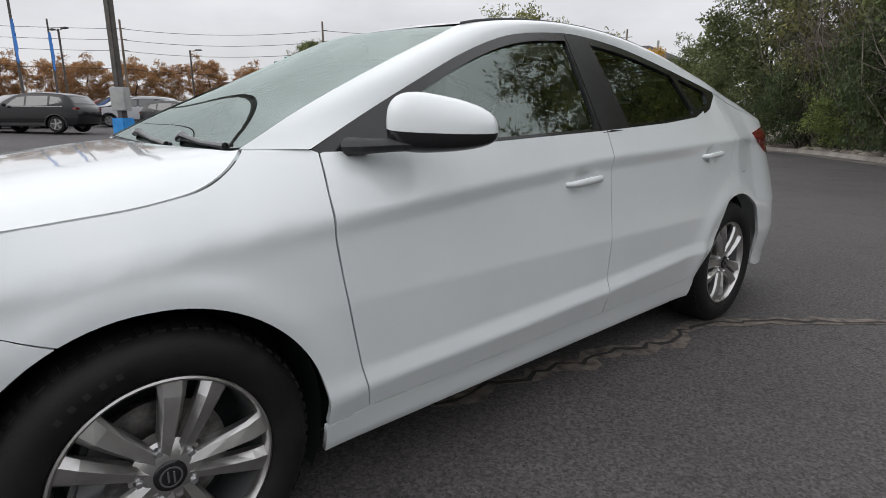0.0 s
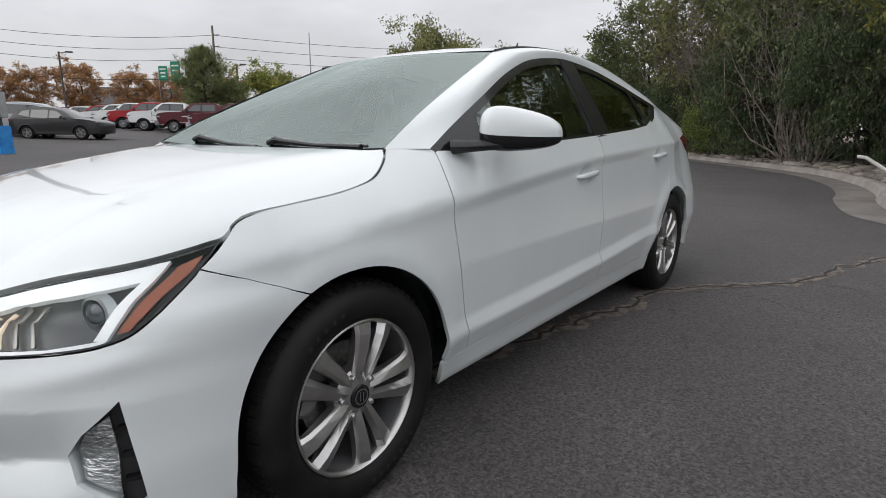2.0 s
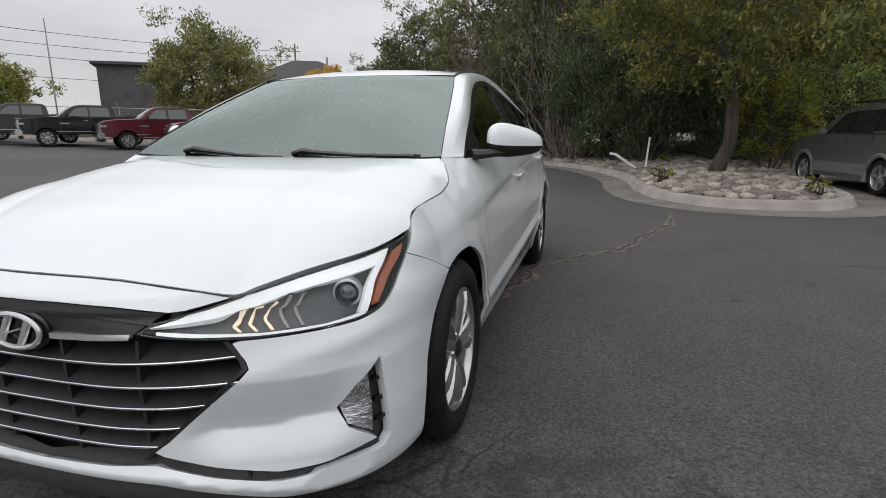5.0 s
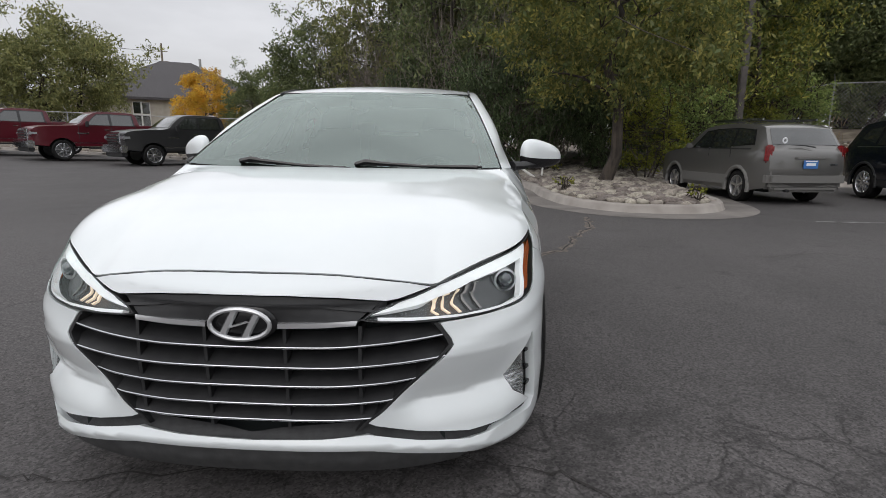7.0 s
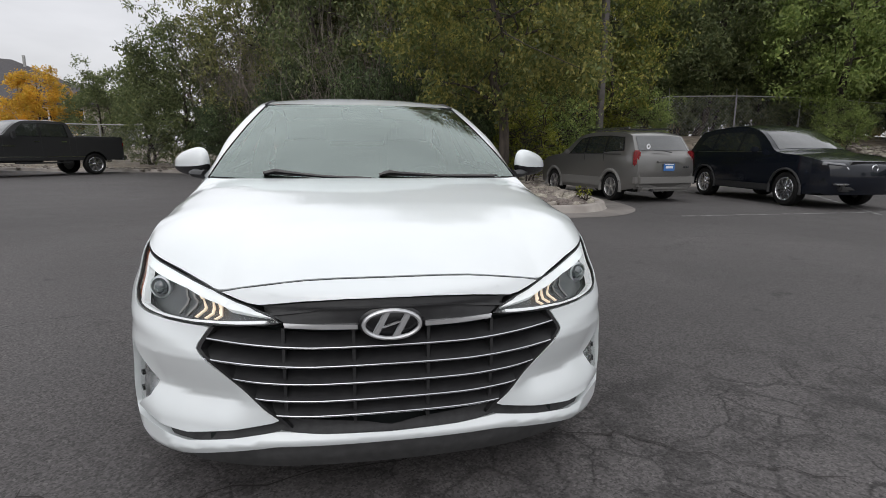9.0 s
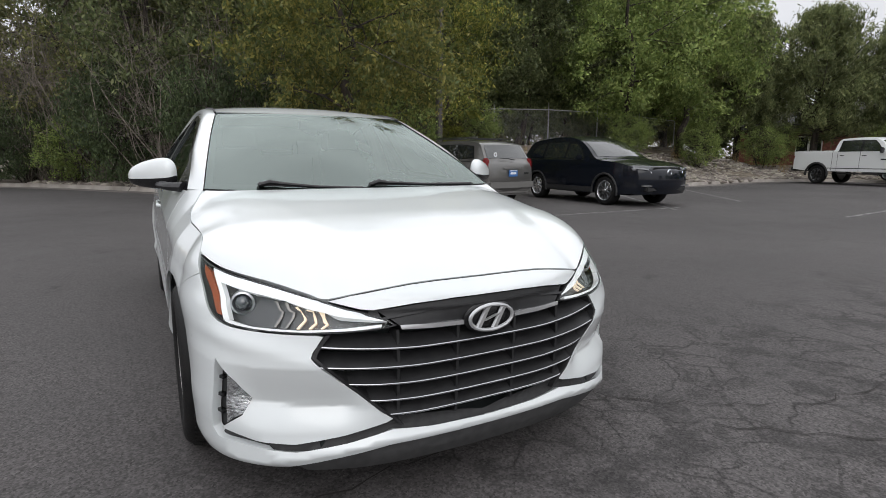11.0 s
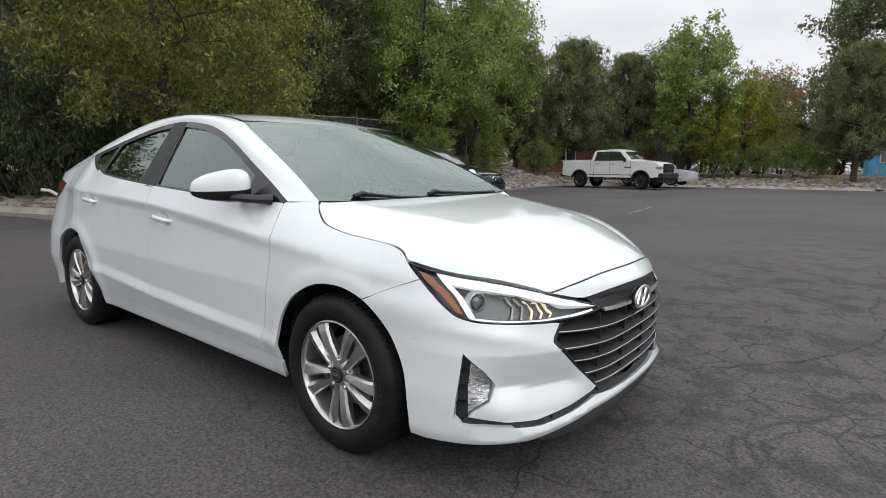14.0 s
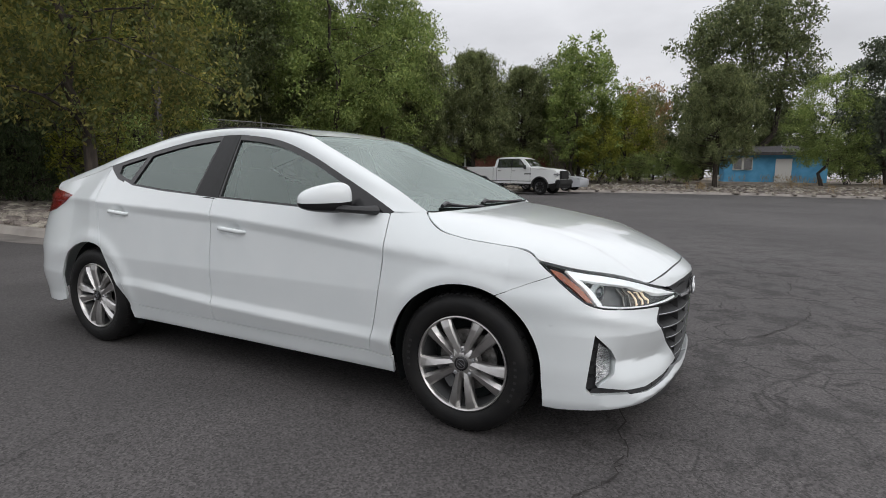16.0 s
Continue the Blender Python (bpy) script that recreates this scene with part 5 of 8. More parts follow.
def kerb_distance(x, y):
    d = np.hypot(kerb_np[:, 0] - x, kerb_np[:, 1] - y)
    i = int(d.argmin())
    best = d[i]
    for j in (i - 1, i):
        if 0 <= j < len(kerb_np) - 1:
            a, b = kerb_np[j], kerb_np[j + 1]
            t = np.clip(((x - a[0]) * (b[0] - a[0]) + (y - a[1]) * (b[1] - a[1])) / max((b - a) @ (b - a), 1e-9), 0, 1)
            best = min(best, math.hypot(a[0] + t * (b[0] - a[0]) - x, a[1] + t * (b[1] - a[1]) - y))
    return best


def bed_height(x, y):
    """Height of the planted bed behind the kerb."""
    d = kerb_distance(x, y)
    rise = lerp_table(((-60, 0.1), (-10, 0.1), (0, 0.25), (8, 0.5), (14, 1.6), (27, 1.7), (32, 0.6), (60, 0.5)), x)
    wob = 0.05 * noise.noise(Vector((x * 0.5, y * 0.5, 0))) * smooth01(0.2, 1.5, d)
    return lot_rise(x, y) + 0.10 + 0.04 * smooth01(0, 0.6, d) + rise * smooth01(0.3, 6.5, d) + wob


def offset_line(line, d):
    out = []
    for i, p in enumerate(line):
        a, b = np.array(line[max(i - 1, 0)]), np.array(line[min(i + 1, len(line) - 1)])
        t = (b - a) / max(np.linalg.norm(b - a), 1e-9)
        out.append((p[0] - t[1] * d, p[1] + t[0] * d))
    return out


# kerb and gutter, swept along the line: inward is to the left of its run
kerb_profile = ((-0.42, 0.004), (-0.40, 0.010), (0.10, 0.012), (0.12, 0.03), (0.15, 0.115), (0.17, 0.135), (0.33, 0.138), (0.35, 0.12), (0.35, -0.02))
rails = [offset_line(KERB, d) for d, _ in kerb_profile]
rows = [[(rails[k][i][0], rails[k][i][1], lot_rise(*KERB[i]) + kerb_profile[k][1]) for k in range(len(kerb_profile))] for i in range(len(KERB))]


def sweep(name, cols, mat, label, kind="structure"):
    v = [p for r in rows for p in r[cols[0] : cols[1]]]
    m = cols[1] - cols[0]
    f = [(i * m + j, i * m + j + 1, (i + 1) * m + j + 1, (i + 1) * m + j) for i in range(len(rows) - 1) for j in range(m - 1)]
    return tagged(mesh_object(name, v, [q[::-1] for q in f], mat, smooth=True), label, "kerb", kind=kind)


sweep("gutter", (0, 3), M_gutter, "worn concrete gutter beside the asphalt")
sweep("kerb", (2, 9), M_concrete, "rounded concrete kerb round the stone bed")

bed_line = offset_line(KERB, 0.33) + [(60, -40), (130, -40), (130, 130), (-130, 130), (-130, 40), (-62, 29)]
pts, faces, _ = fill_flat(bed_line, [], 2.0, 2.0)
tagged(mesh_object("planted_bed", [(x, y, bed_height(x, y)) for x, y in pts], faces, M_soil), "dry soil bank behind the kerb", "ground", kind="structure")


# stones
def stone_mesh(seed, sub=1):
    bm = bmesh.new()
    bmesh.ops.create_icosphere(bm, subdivisions=sub, radius=1.0)
    r = random.Random(seed)
    sx, sy, sz = r.uniform(0.8, 1.3), r.uniform(0.6, 1.0), r.uniform(0.32, 0.55)
    for p in bm.verts:
        q = p.co.copy()
        k = 1 + 0.28 * noise.noise(q * 1.3 + Vector((seed * 3.1, 0, 0)))
        p.co = Vector((q.x * sx, q.y * sy, q.z * sz)) * k
    me = bpy.data.meshes.new("stone")
    bm.to_mesh(me)
    bm.free()
    me.materials.append(M_stone)
    me.polygons.foreach_set("use_smooth", [True] * len(me.polygons))
    return me


def in_bed(x, y, margin=0.35):
    """Whether a place lies behind the kerb."""
    d = np.hypot(kerb_np[:, 0] - x, kerb_np[:, 1] - y)
    i = int(np.clip(d.argmin(), 1, len(kerb_np) - 2))
    t = kerb_np[i + 1] - kerb_np[i - 1]
    side = t[0] * (y - kerb_np[i][1]) - t[1] * (x - kerb_np[i][0])
    return side > 0 and d.min() > margin


# ---- plants ----
def leaf_material(name, a, b, rand=0.4):
    a, b = [1.3 * c for c in a], [min(1.25 * c, 0.7) for c in b]
    m = bpy.data.materials.new(name)
    m.use_nodes = True
    nt = m.node_tree
    nt.nodes.clear()
    out = node(nt, "ShaderNodeOutputMaterial")
    geo = node(nt, "ShaderNodeNewGeometry")
    mix = node(nt, "ShaderNodeMix")
    mix.data_type = "RGBA"
    mix.inputs["A"].default_value, mix.inputs["B"].default_value = (*a, 1), (*b, 1)
    pw = nt.nodes.new("ShaderNodeMath")
    pw.operation = "POWER"
    pw.inputs[1].default_value = 2.0
    wire(nt, geo, "Random Per Island", pw, 0)
    nt.links.new(pw.outputs[0], mix.inputs["Factor"])
    tc = node(nt, "ShaderNodeTexCoord")
    no = node(nt, "ShaderNodeTexNoise", Scale=0.9, Detail=3.0)
    wire(nt, tc, "Object", no, "Vector")
    mr = node(nt, "ShaderNodeMapRange", From_Min=0.3, From_Max=0.7, To_Min=1 - rand, To_Max=1 + rand)
    wire(nt, no, "Fac", mr, "Value")
    hs = node(nt, "ShaderNodeHueSaturation")
    wire(nt, mr, "Result", hs, "Value")
    wire(nt, mix, "Result", hs, "Color")
    di = node(nt, "ShaderNodeBsdfDiffuse")
    tl = node(nt, "ShaderNodeBsdfTranslucent")
    gl = node(nt, "ShaderNodeBsdfGlossy", Roughness=0.45)
    gl.inputs["Color"].default_value = (0.5, 0.5, 0.5, 1)
    for n in (di, tl):
        wire(nt, hs, "Color", n, "Color")
    m1 = node(nt, "ShaderNodeMixShader", Fac=0.4)
    wire(nt, di, "BSDF", m1, 1)
    wire(nt, tl, "BSDF", m1, 2)
    m2 = node(nt, "ShaderNodeMixShader", Fac=0.035)
    wire(nt, m1, "Shader", m2, 1)
    wire(nt, gl, "BSDF", m2, 2)
    wire(nt, m2, "Shader", out, "Surface")
    return m


L_dark = leaf_material("leaf_dark_green", (0.075, 0.095, 0.042), (0.20, 0.22, 0.095))
L_green = leaf_material("leaf_green", (0.125, 0.175, 0.05), (0.32, 0.37, 0.12))
L_olive = leaf_material("leaf_olive", (0.115, 0.125, 0.05), (0.28, 0.275, 0.11))
L_mixed = leaf_material("leaf_turning", (0.10, 0.135, 0.036), (0.38, 0.34, 0.08))
L_yellow = leaf_material("leaf_yellow", (0.46, 0.25, 0.03), (0.68, 0.42, 0.06))
L_lime = leaf_material("leaf_lime", (0.12, 0.14, 0.02), (0.30, 0.29, 0.05))
L_orange = leaf_material("leaf_orange", (0.24, 0.13, 0.065), (0.42, 0.26, 0.12))
L_pine = leaf_material("pine_needle", (0.10, 0.12, 0.05), (0.23, 0.25, 0.11))
L_grey = leaf_material("leaf_grey_green", (0.06, 0.075, 0.05), (0.15, 0.17, 0.11))
L_island = leaf_material("leaf_dull_turning", (0.085, 0.108, 0.036), (0.29, 0.255, 0.07))
L_weep = leaf_material("leaf_deep_green", (0.045, 0.065, 0.03), (0.12, 0.15, 0.07))
L_dry = leaf_material("dry_grass_blade", (0.20, 0.14, 0.07), (0.36, 0.27, 0.14))
M_bark = vary(material("bark", (0.09, 0.07, 0.055), 0.95), (0.022, 0.018, 0.015), (0.075, 0.06, 0.048), 9.0, 6.0, bump=1.0, bump_scale=30, stretch=(1, 1, 0.25))
M_twig = vary(material("dead_twig", (0.2, 0.17, 0.14), 0.95), (0.13, 0.11, 0.09), (0.27, 0.235, 0.20), 6.0, 3.0)
M_redtwig = vary(material("reddish_twig", (0.17, 0.10, 0.08), 0.95), (0.11, 0.065, 0.05), (0.24, 0.15, 0.12), 6.0, 3.0)


def leaf_mesh(name, centres, size, mat, rs, droop=0.3, ratio=0.42):
    """A mesh of many small leaf blades at the given centres."""
    n = len(centres)
    way = rs.normal(size=(n, 3))
    way[:, 2] -= droop * 2
    way /= np.linalg.norm(way, axis=1)[:, None]
    side = np.cross(way, rs.normal(size=(n, 3)))
    side /= np.linalg.norm(side, axis=1)[:, None]
    s = size * rs.uniform(0.6, 1.35, n)[:, None]
    up = np.cross(way, side)
    co = np.empty((n, 4, 3))
    co[:, 0] = centres - way * s * 0.5
    co[:, 1] = centres + side * s * ratio * 0.5 + up * s * 0.06
    co[:, 2] = centres + way * s * 0.5
    co[:, 3] = centres - side * s * ratio * 0.5 + up * s * 0.06
    me = bpy.data.meshes.new(name)
    me.vertices.add(4 * n)
    me.vertices.foreach_set("co", co.reshape(-1))
    me.loops.add(4 * n)
    me.loops.foreach_set("vertex_index", np.arange(4 * n))
    me.polygons.add(n)
    me.polygons.foreach_set("loop_start", np.arange(n) * 4)
    me.materials.append(mat)
    me.update(calc_edges=True)
    return me


def limb_points(a, b, rs, bend=0.12, n=5):
    a, b = np.array(a, float), np.array(b, float)
    l = np.linalg.norm(b - a)
    mid = rs.normal(size=3) * bend * l
    return [tuple(a + (b - a) * t + mid * math.sin(math.pi * t) + rs.normal(size=3) * 0.02 * l * (0 < t < 1)) for t in [k / (n - 1) for k in range(n)]]


def make_tree(name, label, seed, height, radius, base, leaves, size, mat, trunk=0.16, stems=1, droop=0.3, clumps=60, fill=0.85, limbs=9, shape=1.0, spread=0.5, bark=None):
    """A tree at the origin: stems and limbs, and a crown of leaf clumps between base and height."""
    rs = np.random.RandomState(seed)
    tree = tagged(new(name), label, "tree" if height > 2.6 else "shrub")
    bm = bmesh.new()
    ends = []
    cz, hz = (height + base) / 2, (height - base) / 2
    for s in range(stems):
        a0 = rs.uniform(0, 6.28)
        foot = (0.12 * math.cos(a0) * (stems > 1), 0.12 * math.sin(a0) * (stems > 1), -0.3)
        tip = (spread * radius * 0.5 * math.cos(a0) * (stems > 1) + rs.normal() * 0.1 * radius, spread * radius * 0.5 * math.sin(a0) * (stems > 1) + rs.normal() * 0.1 * radius, height * 0.86)
        line = limb_points(foot, tip, rs, 0.05, 9)
        bm_tube(bm, line, [max(trunk * (1 - 0.9 * k / 8) * (1.25 if k == 0 else 1), 0.012) for k in range(9)], 8)
        for k in range(limbs):
            t = 0.25 + 0.7 * (k + rs.uniform(0, 1)) / limbs
            i = min(int(t * 8), 7)
            p = np.array(line[i]) + (np.array(line[i + 1]) - np.array(line[i])) * (t * 8 - i)
            th = rs.uniform(0, 6.28)
            zz = min(height * 0.95, max(base, p[2] + rs.uniform(0.05, 0.35) * radius * (1 if droop < 0.5 else 0.3)))
            k2 = max(0.25, 1 - abs((zz - cz) / hz) ** 2.0)
            q = np.array((radius * 0.75 * k2 * math.cos(th), radius * 0.75 * k2 * math.sin(th), zz))
            l2 = limb_points(p, q, rs, 0.12, 5)
            bm_tube(bm, l2, [max(trunk * 0.42 * (1 - t) * (1 - 0.85 * j / 4), 0.008) for j in range(5)], 5)
            ends.append(q)
            for _ in range(2):
                q2 = q + rs.normal(size=3) * radius * 0.25
                bm_tube(bm, limb_points(l2[2], q2, rs, 0.12, 4), [0.018, 0.013, 0.009, 0.005], 4)
                ends.append(q2)
    part("trunk", bm, bark or M_bark, tree, "", True)
    cs = []
    for _ in range(clumps):
        u = rs.normal(size=3)
        u /= np.linalg.norm(u)
        r = rs.uniform(0.35, 1.0) ** 0.6
        z = cz + hz * u[2] * r
        k = (max(0.05, (height - z) / (height - base))) ** (shape - 1) if shape > 1 else 1.0
        cs.append((u[0] * radius * r * min(k, 1.15), u[1] * radius * r * min(k, 1.15), z))
    cs = np.array(cs + [tuple(e) for e in ends])
    lump = radius * rs.uniform(0.10, 0.27, len(cs))
    chance = lump**2
    pick = rs.choice(len(cs), leaves, p=chance / chance.sum())
    ball = rs.normal(size=(leaves, 3))
    ball *= (rs.uniform(0, 1, leaves) ** 0.42 / np.linalg.norm(ball, axis=1))[:, None]
    # sprays: leaves gather along short drooping shoots inside each clump
    shoot = rs.randint(0, 14, leaves)
    way = rs.normal(size=(len(cs), 14, 3))
    way[:, :, 2] -= droop
    way /= np.linalg.norm(way, axis=2)[:, :, None]
    far = rs.uniform(0.15, 1.15, leaves)[:, None]
    spray = way[pick, shoot] * far + ball * 0.22
    mixd = np.where((rs.uniform(0, 1, leaves) < 0.7)[:, None], spray, ball)
    pos = cs[pick] + mixd * lump[pick][:, None] * np.array((1, 1, 0.8))
    pos = pos[pos[:, 2] > 0.15]
    me = leaf_mesh("crown", pos, size, mat, rs, droop)
    crown = new("crown", me)
    crown.parent = tree
    return tree


def make_bare(name, label, seed, height, radius, twigs, mat, thick=0.02):
    """A leafless thicket of thin arching twigs."""
    rs = np.random.RandomState(seed)
    bush = tagged(new(name), label, "shrub")
    bm = bmesh.new()
    for k in range(twigs):
        a, r0 = rs.uniform(0, 6.28), rs.uniform(0, 0.25) * radius
        foot = (r0 * math.cos(a), r0 * math.sin(a), -0.1)
        b = a + rs.normal() * 0.5
        rr = radius * rs.uniform(0.2, 1.0)
        tip = (rr * math.cos(b), rr * math.sin(b), height * rs.uniform(0.55, 1.0))
        l = limb_points(foot, tip, rs, 0.08, 6)
        th = thick * rs.uniform(0.4, 1.0)
        bm_tube(bm, l, [th * (1 - 0.85 * j / 5) for j in range(6)], 3, False)
        for _ in range(5):
            j = rs.randint(2, 5)
            d = rs.normal(size=3) * radius * 0.22 + np.array((0, 0, 0.12 * radius))
            bm_tube(bm, limb_points(l[j], np.array(l[j]) + d, rs, 0.1, 4), [th * 0.4, th * 0.3, th * 0.22, th * 0.1], 3, False)
    part("twig_mass", bm, mat, bush, "", False)
    return bush


def make_pine(name, label, seed, height, radius, leaves, mat=None):
    """A broad pine: upswept branches that end in needle tufts, fullest below the middle, ragged at the top."""
    rs = np.random.RandomState(seed)
    tree = tagged(new(name), label, "tree")
    bm = bmesh.new()
    bm_tube(bm, [(0, 0, -0.3), (0.05, 0, height * 0.4), (0, 0.04, height * 0.97)], [0.2, 0.14, 0.02], 8)
    pts = []
    count = 190
    for k in range(count):
        t = (k + rs.uniform(0, 1)) / count
        z = height * (0.17 + 0.77 * t)
        full = 0.8 + 0.2 * t / 0.3 if t < 0.3 else 1 - 0.88 * ((t - 0.3) / 0.7) ** 2.3
        r = radius * full * rs.uniform(0.55, 1.08)
        th = rs.uniform(0, 6.28)
        root = np.array((0, 0, z))
        tip = np.array((r * math.cos(th), r * math.sin(th), z + (0.25 + 0.5 * t) * r + 0.25 * t))
        bend = (root + tip) / 2 - np.array((0, 0, 0.1 * r))
        bm_tube(bm, [tuple(root), tuple(bend), tuple(tip)], [0.035, 0.022, 0.008], 4)
        tufts = 7
        m = leaves // (count * tufts)
        for _ in range(tufts):
            u = rs.uniform(0.4, 1.0)
            q = root + (tip - root) * u + rs.normal(size=3) * 0.13 * r * np.array((1, 1, 0.6)) + np.array((0, 0, 0.08))
            pts.append(q + rs.normal(size=(m, 3)) * np.array((0.13, 0.13, 0.17)))
    part("trunk", bm, M_bark, tree, "", True)
    crown = new("crown", leaf_mesh("crown", np.concatenate(pts), 0.24, mat or L_pine, rs, -0.55, 0.2))
    crown.parent = tree
    return tree


def put(ob, x, y, turn=0.0, scale=1.0, z=None):
    ob.location = (x, y, bed_height(x, y) if z is None else z)
    ob.rotation_euler = (0, 0, turn)
    ob.scale = (scale, scale, scale)
    return ob


def again(ob, x, y, turn, scale=1.0, z=None):
    ob2 = copy_thing(ob, Matrix.Identity(4))
    return put(ob2, x, y, turn, scale, z)


# tree on the stone island
put(make_tree("island_tree", "leaning multi-stem tree with turning green leaves on the stones", 3, 9.5, 3.1, 1.0, 46000, 0.115, L_island, 0.15, 1, 0.45, 150, limbs=16, spread=1.0), 3.55, 10.9, 0.4)
# wall of trees behind the fence
t_dark = make_tree("leafy_tree", "dense dark green tree behind the fence", 11, 11.0, 3.5, 0.6, 30000, 0.165, L_dark, 0.16, 2, 0.3, 190)
t_green = make_tree("leafy_tree", "tall green elm on the bank behind the fence", 12, 11.5, 3.7, 0.9, 34000, 0.165, L_green, 0.18, 1, 0.35, 190)
t_olive = make_tree("leafy_tree", "olive green tree with thinning autumn leaves", 13, 10.0, 3.3, 0.8, 27000, 0.155, L_olive, 0.15, 2, 0.3, 170)
t_mixed = make_tree("leafy_tree", "green tree with yellowing leaves behind the fence", 14, 10.0, 3.3, 0.9, 28000, 0.15, L_mixed, 0.12, 3, 0.4, 170)
put(t_olive, -3.2, 22.8, 0)
put(t_dark, 0.6, 19.2, 1)
put(t_mixed, 5.6, 18.6, 2)
put(t_green, 20.5, 17.4, 0.5, 1.08)
for src, x, y, turn, s in ((t_dark, 3.4, 16.8, 2.2, 0.85), (t_olive, 2.8, 21.5, 1.7, 1.1), (t_dark, 7.6, 20.5, 3.9, 1.05), (t_mixed, 9.2, 17.4, 0.7, 0.9), (t_dark, 11.2, 22.6, 5.1, 1.1), (t_dark, 13.6, 23.8, 2.9, 1.05), (t_dark, 17.2, 23.5, 0.2, 1.15), (t_dark, 16.2, 21.4, 4.4, 0.95),
                        (t_dark, 21.8, 22.6, 1.1, 1.1), (t_green, 24.4, 17.6, 3.3, 1.06), (t_olive, 27.0, 20.6, 2.1, 1.0), (t_dark, -1.2, 24.6, 4.0, 1.0), (t_olive, 6.0, 24.8, 0.9, 1.2), (t_dark, 26.0, 24.5, 5.5, 1.0), (t_dark, 30.5, 21.5, 0.6, 0.9), (t_dark, 1.8, 26.5, 2.5, 1.15), (t_dark, 9.5, 26.5, 3.5, 1.2)):
    again(src, x, y, turn, s)
# tree and shrubs at the corner beyond the sedan's tail
elm = put(make_tree("corner_tree", "rounded dark green elm at the bed's corner", 21, 6.6, 2.6, 0.2, 26000, 0.15, L_dark, 0.12, 2, 0.2, 170), -7.2, 25.0, 0)
again(elm, -9.8, 28.8, 2, 0.75)
weep = put(make_tree("drooping_shrub", "big shrub with drooping green branches down to the stones", 22, 4.2, 2.2, 0.15, 26000, 0.10, L_weep, 0.04, 6, 1.1, 150, spread=1.6), 1.9, 15.6, 0)
again(weep, -0.7, 18.6, 2.0, 1.05)
again(weep, -4.6, 22.4, 1.0, 0.8)
again(weep, 4.7, 15.2, 3.1, 0.72)
lime = put(make_tree("lime_shrub", "yellow-green leafy shrub beside the parked wagon", 23, 2.5, 0.95, 0.1, 7000, 0.075, L_lime, 0.03, 6, 0.2, 40, spread=1.4), 5.3, 13.3, 0)
again(lime, 9.9, 17.2, 2.0, 0.9)
gsh = put(make_tree("leafy_shrub", "green leafy shrub in front of the fence", 24, 3.0, 1.5, 0.1, 13000, 0.085, L_green, 0.03, 6, 0.3, 100, spread=1.4), 7.2, 15.6, 0)
for x, y, turn, s in ((11.2, 17.6, 1, 0.9), (19.4, 16.4, 2, 0.7), (24.2, 16.2, 3, 0.75), (29.8, 16.4, 4, 0.8), (36.8, 6.6, 5, 0.7), (-2.8, 20.6, 1.5, 0.8)):
    again(gsh, x, y, turn, s)
bare = put(make_bare("bare_thicket", "leafless grey-brown thicket of arching twigs", 31, 7.6, 3.0, 130, M_twig, 0.034), -1.9, 20.9, 0)
again(bare, -4.4, 24.0, 2.0, 0.92)
again(bare, 0.2, 17.3, 4.0, 0.8)
again(bare, 2.6, 15.7, 5.0, 0.75)
again(bare, -3.6, 22.2, 3.0, 0.8)
put(make_bare("red_thicket", "leafless reddish bush behind the fence", 32, 4.0, 1.3, 60, M_redtwig, 0.022), 12.0, 20.4, 0)
again(bare, 37.0, 9.8, 1.0, 0.55)
# far side of the lot
pine = put(make_pine("pine_tree", "broad dark green pine behind the lot", 41, 8.8, 3.1, 46000), 33.6, 15.6, 0)
again(pine, 37.2, 13.2, 2.0, 0.92)
again(pine, 30.6, 18.4, 4.0, 0.95)
pop = put(make_tree("slender_tree", "tall light green tree with yellowing lower leaves", 42, 10.4, 2.7, 0.5, 26000, 0.20, L_green, 0.14, 3, 0.25, 190), 37.0, 8.7, 0)
ylw = put(make_tree("yellowing_tree", "slim tree with yellow-green autumn leaves", 43, 6.3, 1.9, 0.3, 13000, 0.16, L_lime, 0.08, 3, 0.25, 110), 39.3, 6.0, 0)
again(ylw, 36.4, 7.2, 2.0, 0.8)
put(make_tree("pale_tree", "thin pale orange autumn tree far behind", 46, 10.0, 2.6, 1.0, 9000, 0.2, L_orange, 0.1, 2, 0.2, 90), 54.0, 7.0, 0)
again(t_olive, 39.5, 11.0, 1.0, 0.72)
put(make_tree("cottonwood", "tall spreading dark cottonwood behind the blue shed", 44, 16.6, 5.5, 3.2, 44000, 0.28, L_dark, 0.34, 2, 0.35, 190, spread=1.0), 52.0, -1.8, 0)
again(pine, 37.4, -0.2, 1.0, 0.86)
again(t_green, 38.2, -6.2, 1.4, 0.62)
greyt = put(make_tree("grey_green_tree", "grey-green willow-like tree at the lot's edge", 45, 9.0, 3.4, 0.6, 24000, 0.22, L_grey, 0.15, 2, 0.5, 150), 39.6, -9.8, 0)
again(t_olive, 46.0, 6.0, 2.0, 0.8)
again(t_dark, 43.5, 12.5, 3.0, 0.95)
for x, y, turn, s in ((38.4, 1.6, 1.0, 0.6), (38.6, 2.8, 2.0, 0.8), (37.8, 4.6, 3.0, 0.75), (38.4, 10.2, 4.0, 0.8), (35.2, 12.6, 1.5, 0.8), (32.4, 17.2, 0.4, 0.9), (39.0, -7.6, 2.5, 0.9)):
    again(gsh, x, y, turn, s)
again(t_dark, 39.0, -15.0, 2.0, 0.8)
again(t_green, 36.0, -22.0, 3.0, 0.8)
again(t_dark, 31.0, -33.0, 1.0, 0.9)
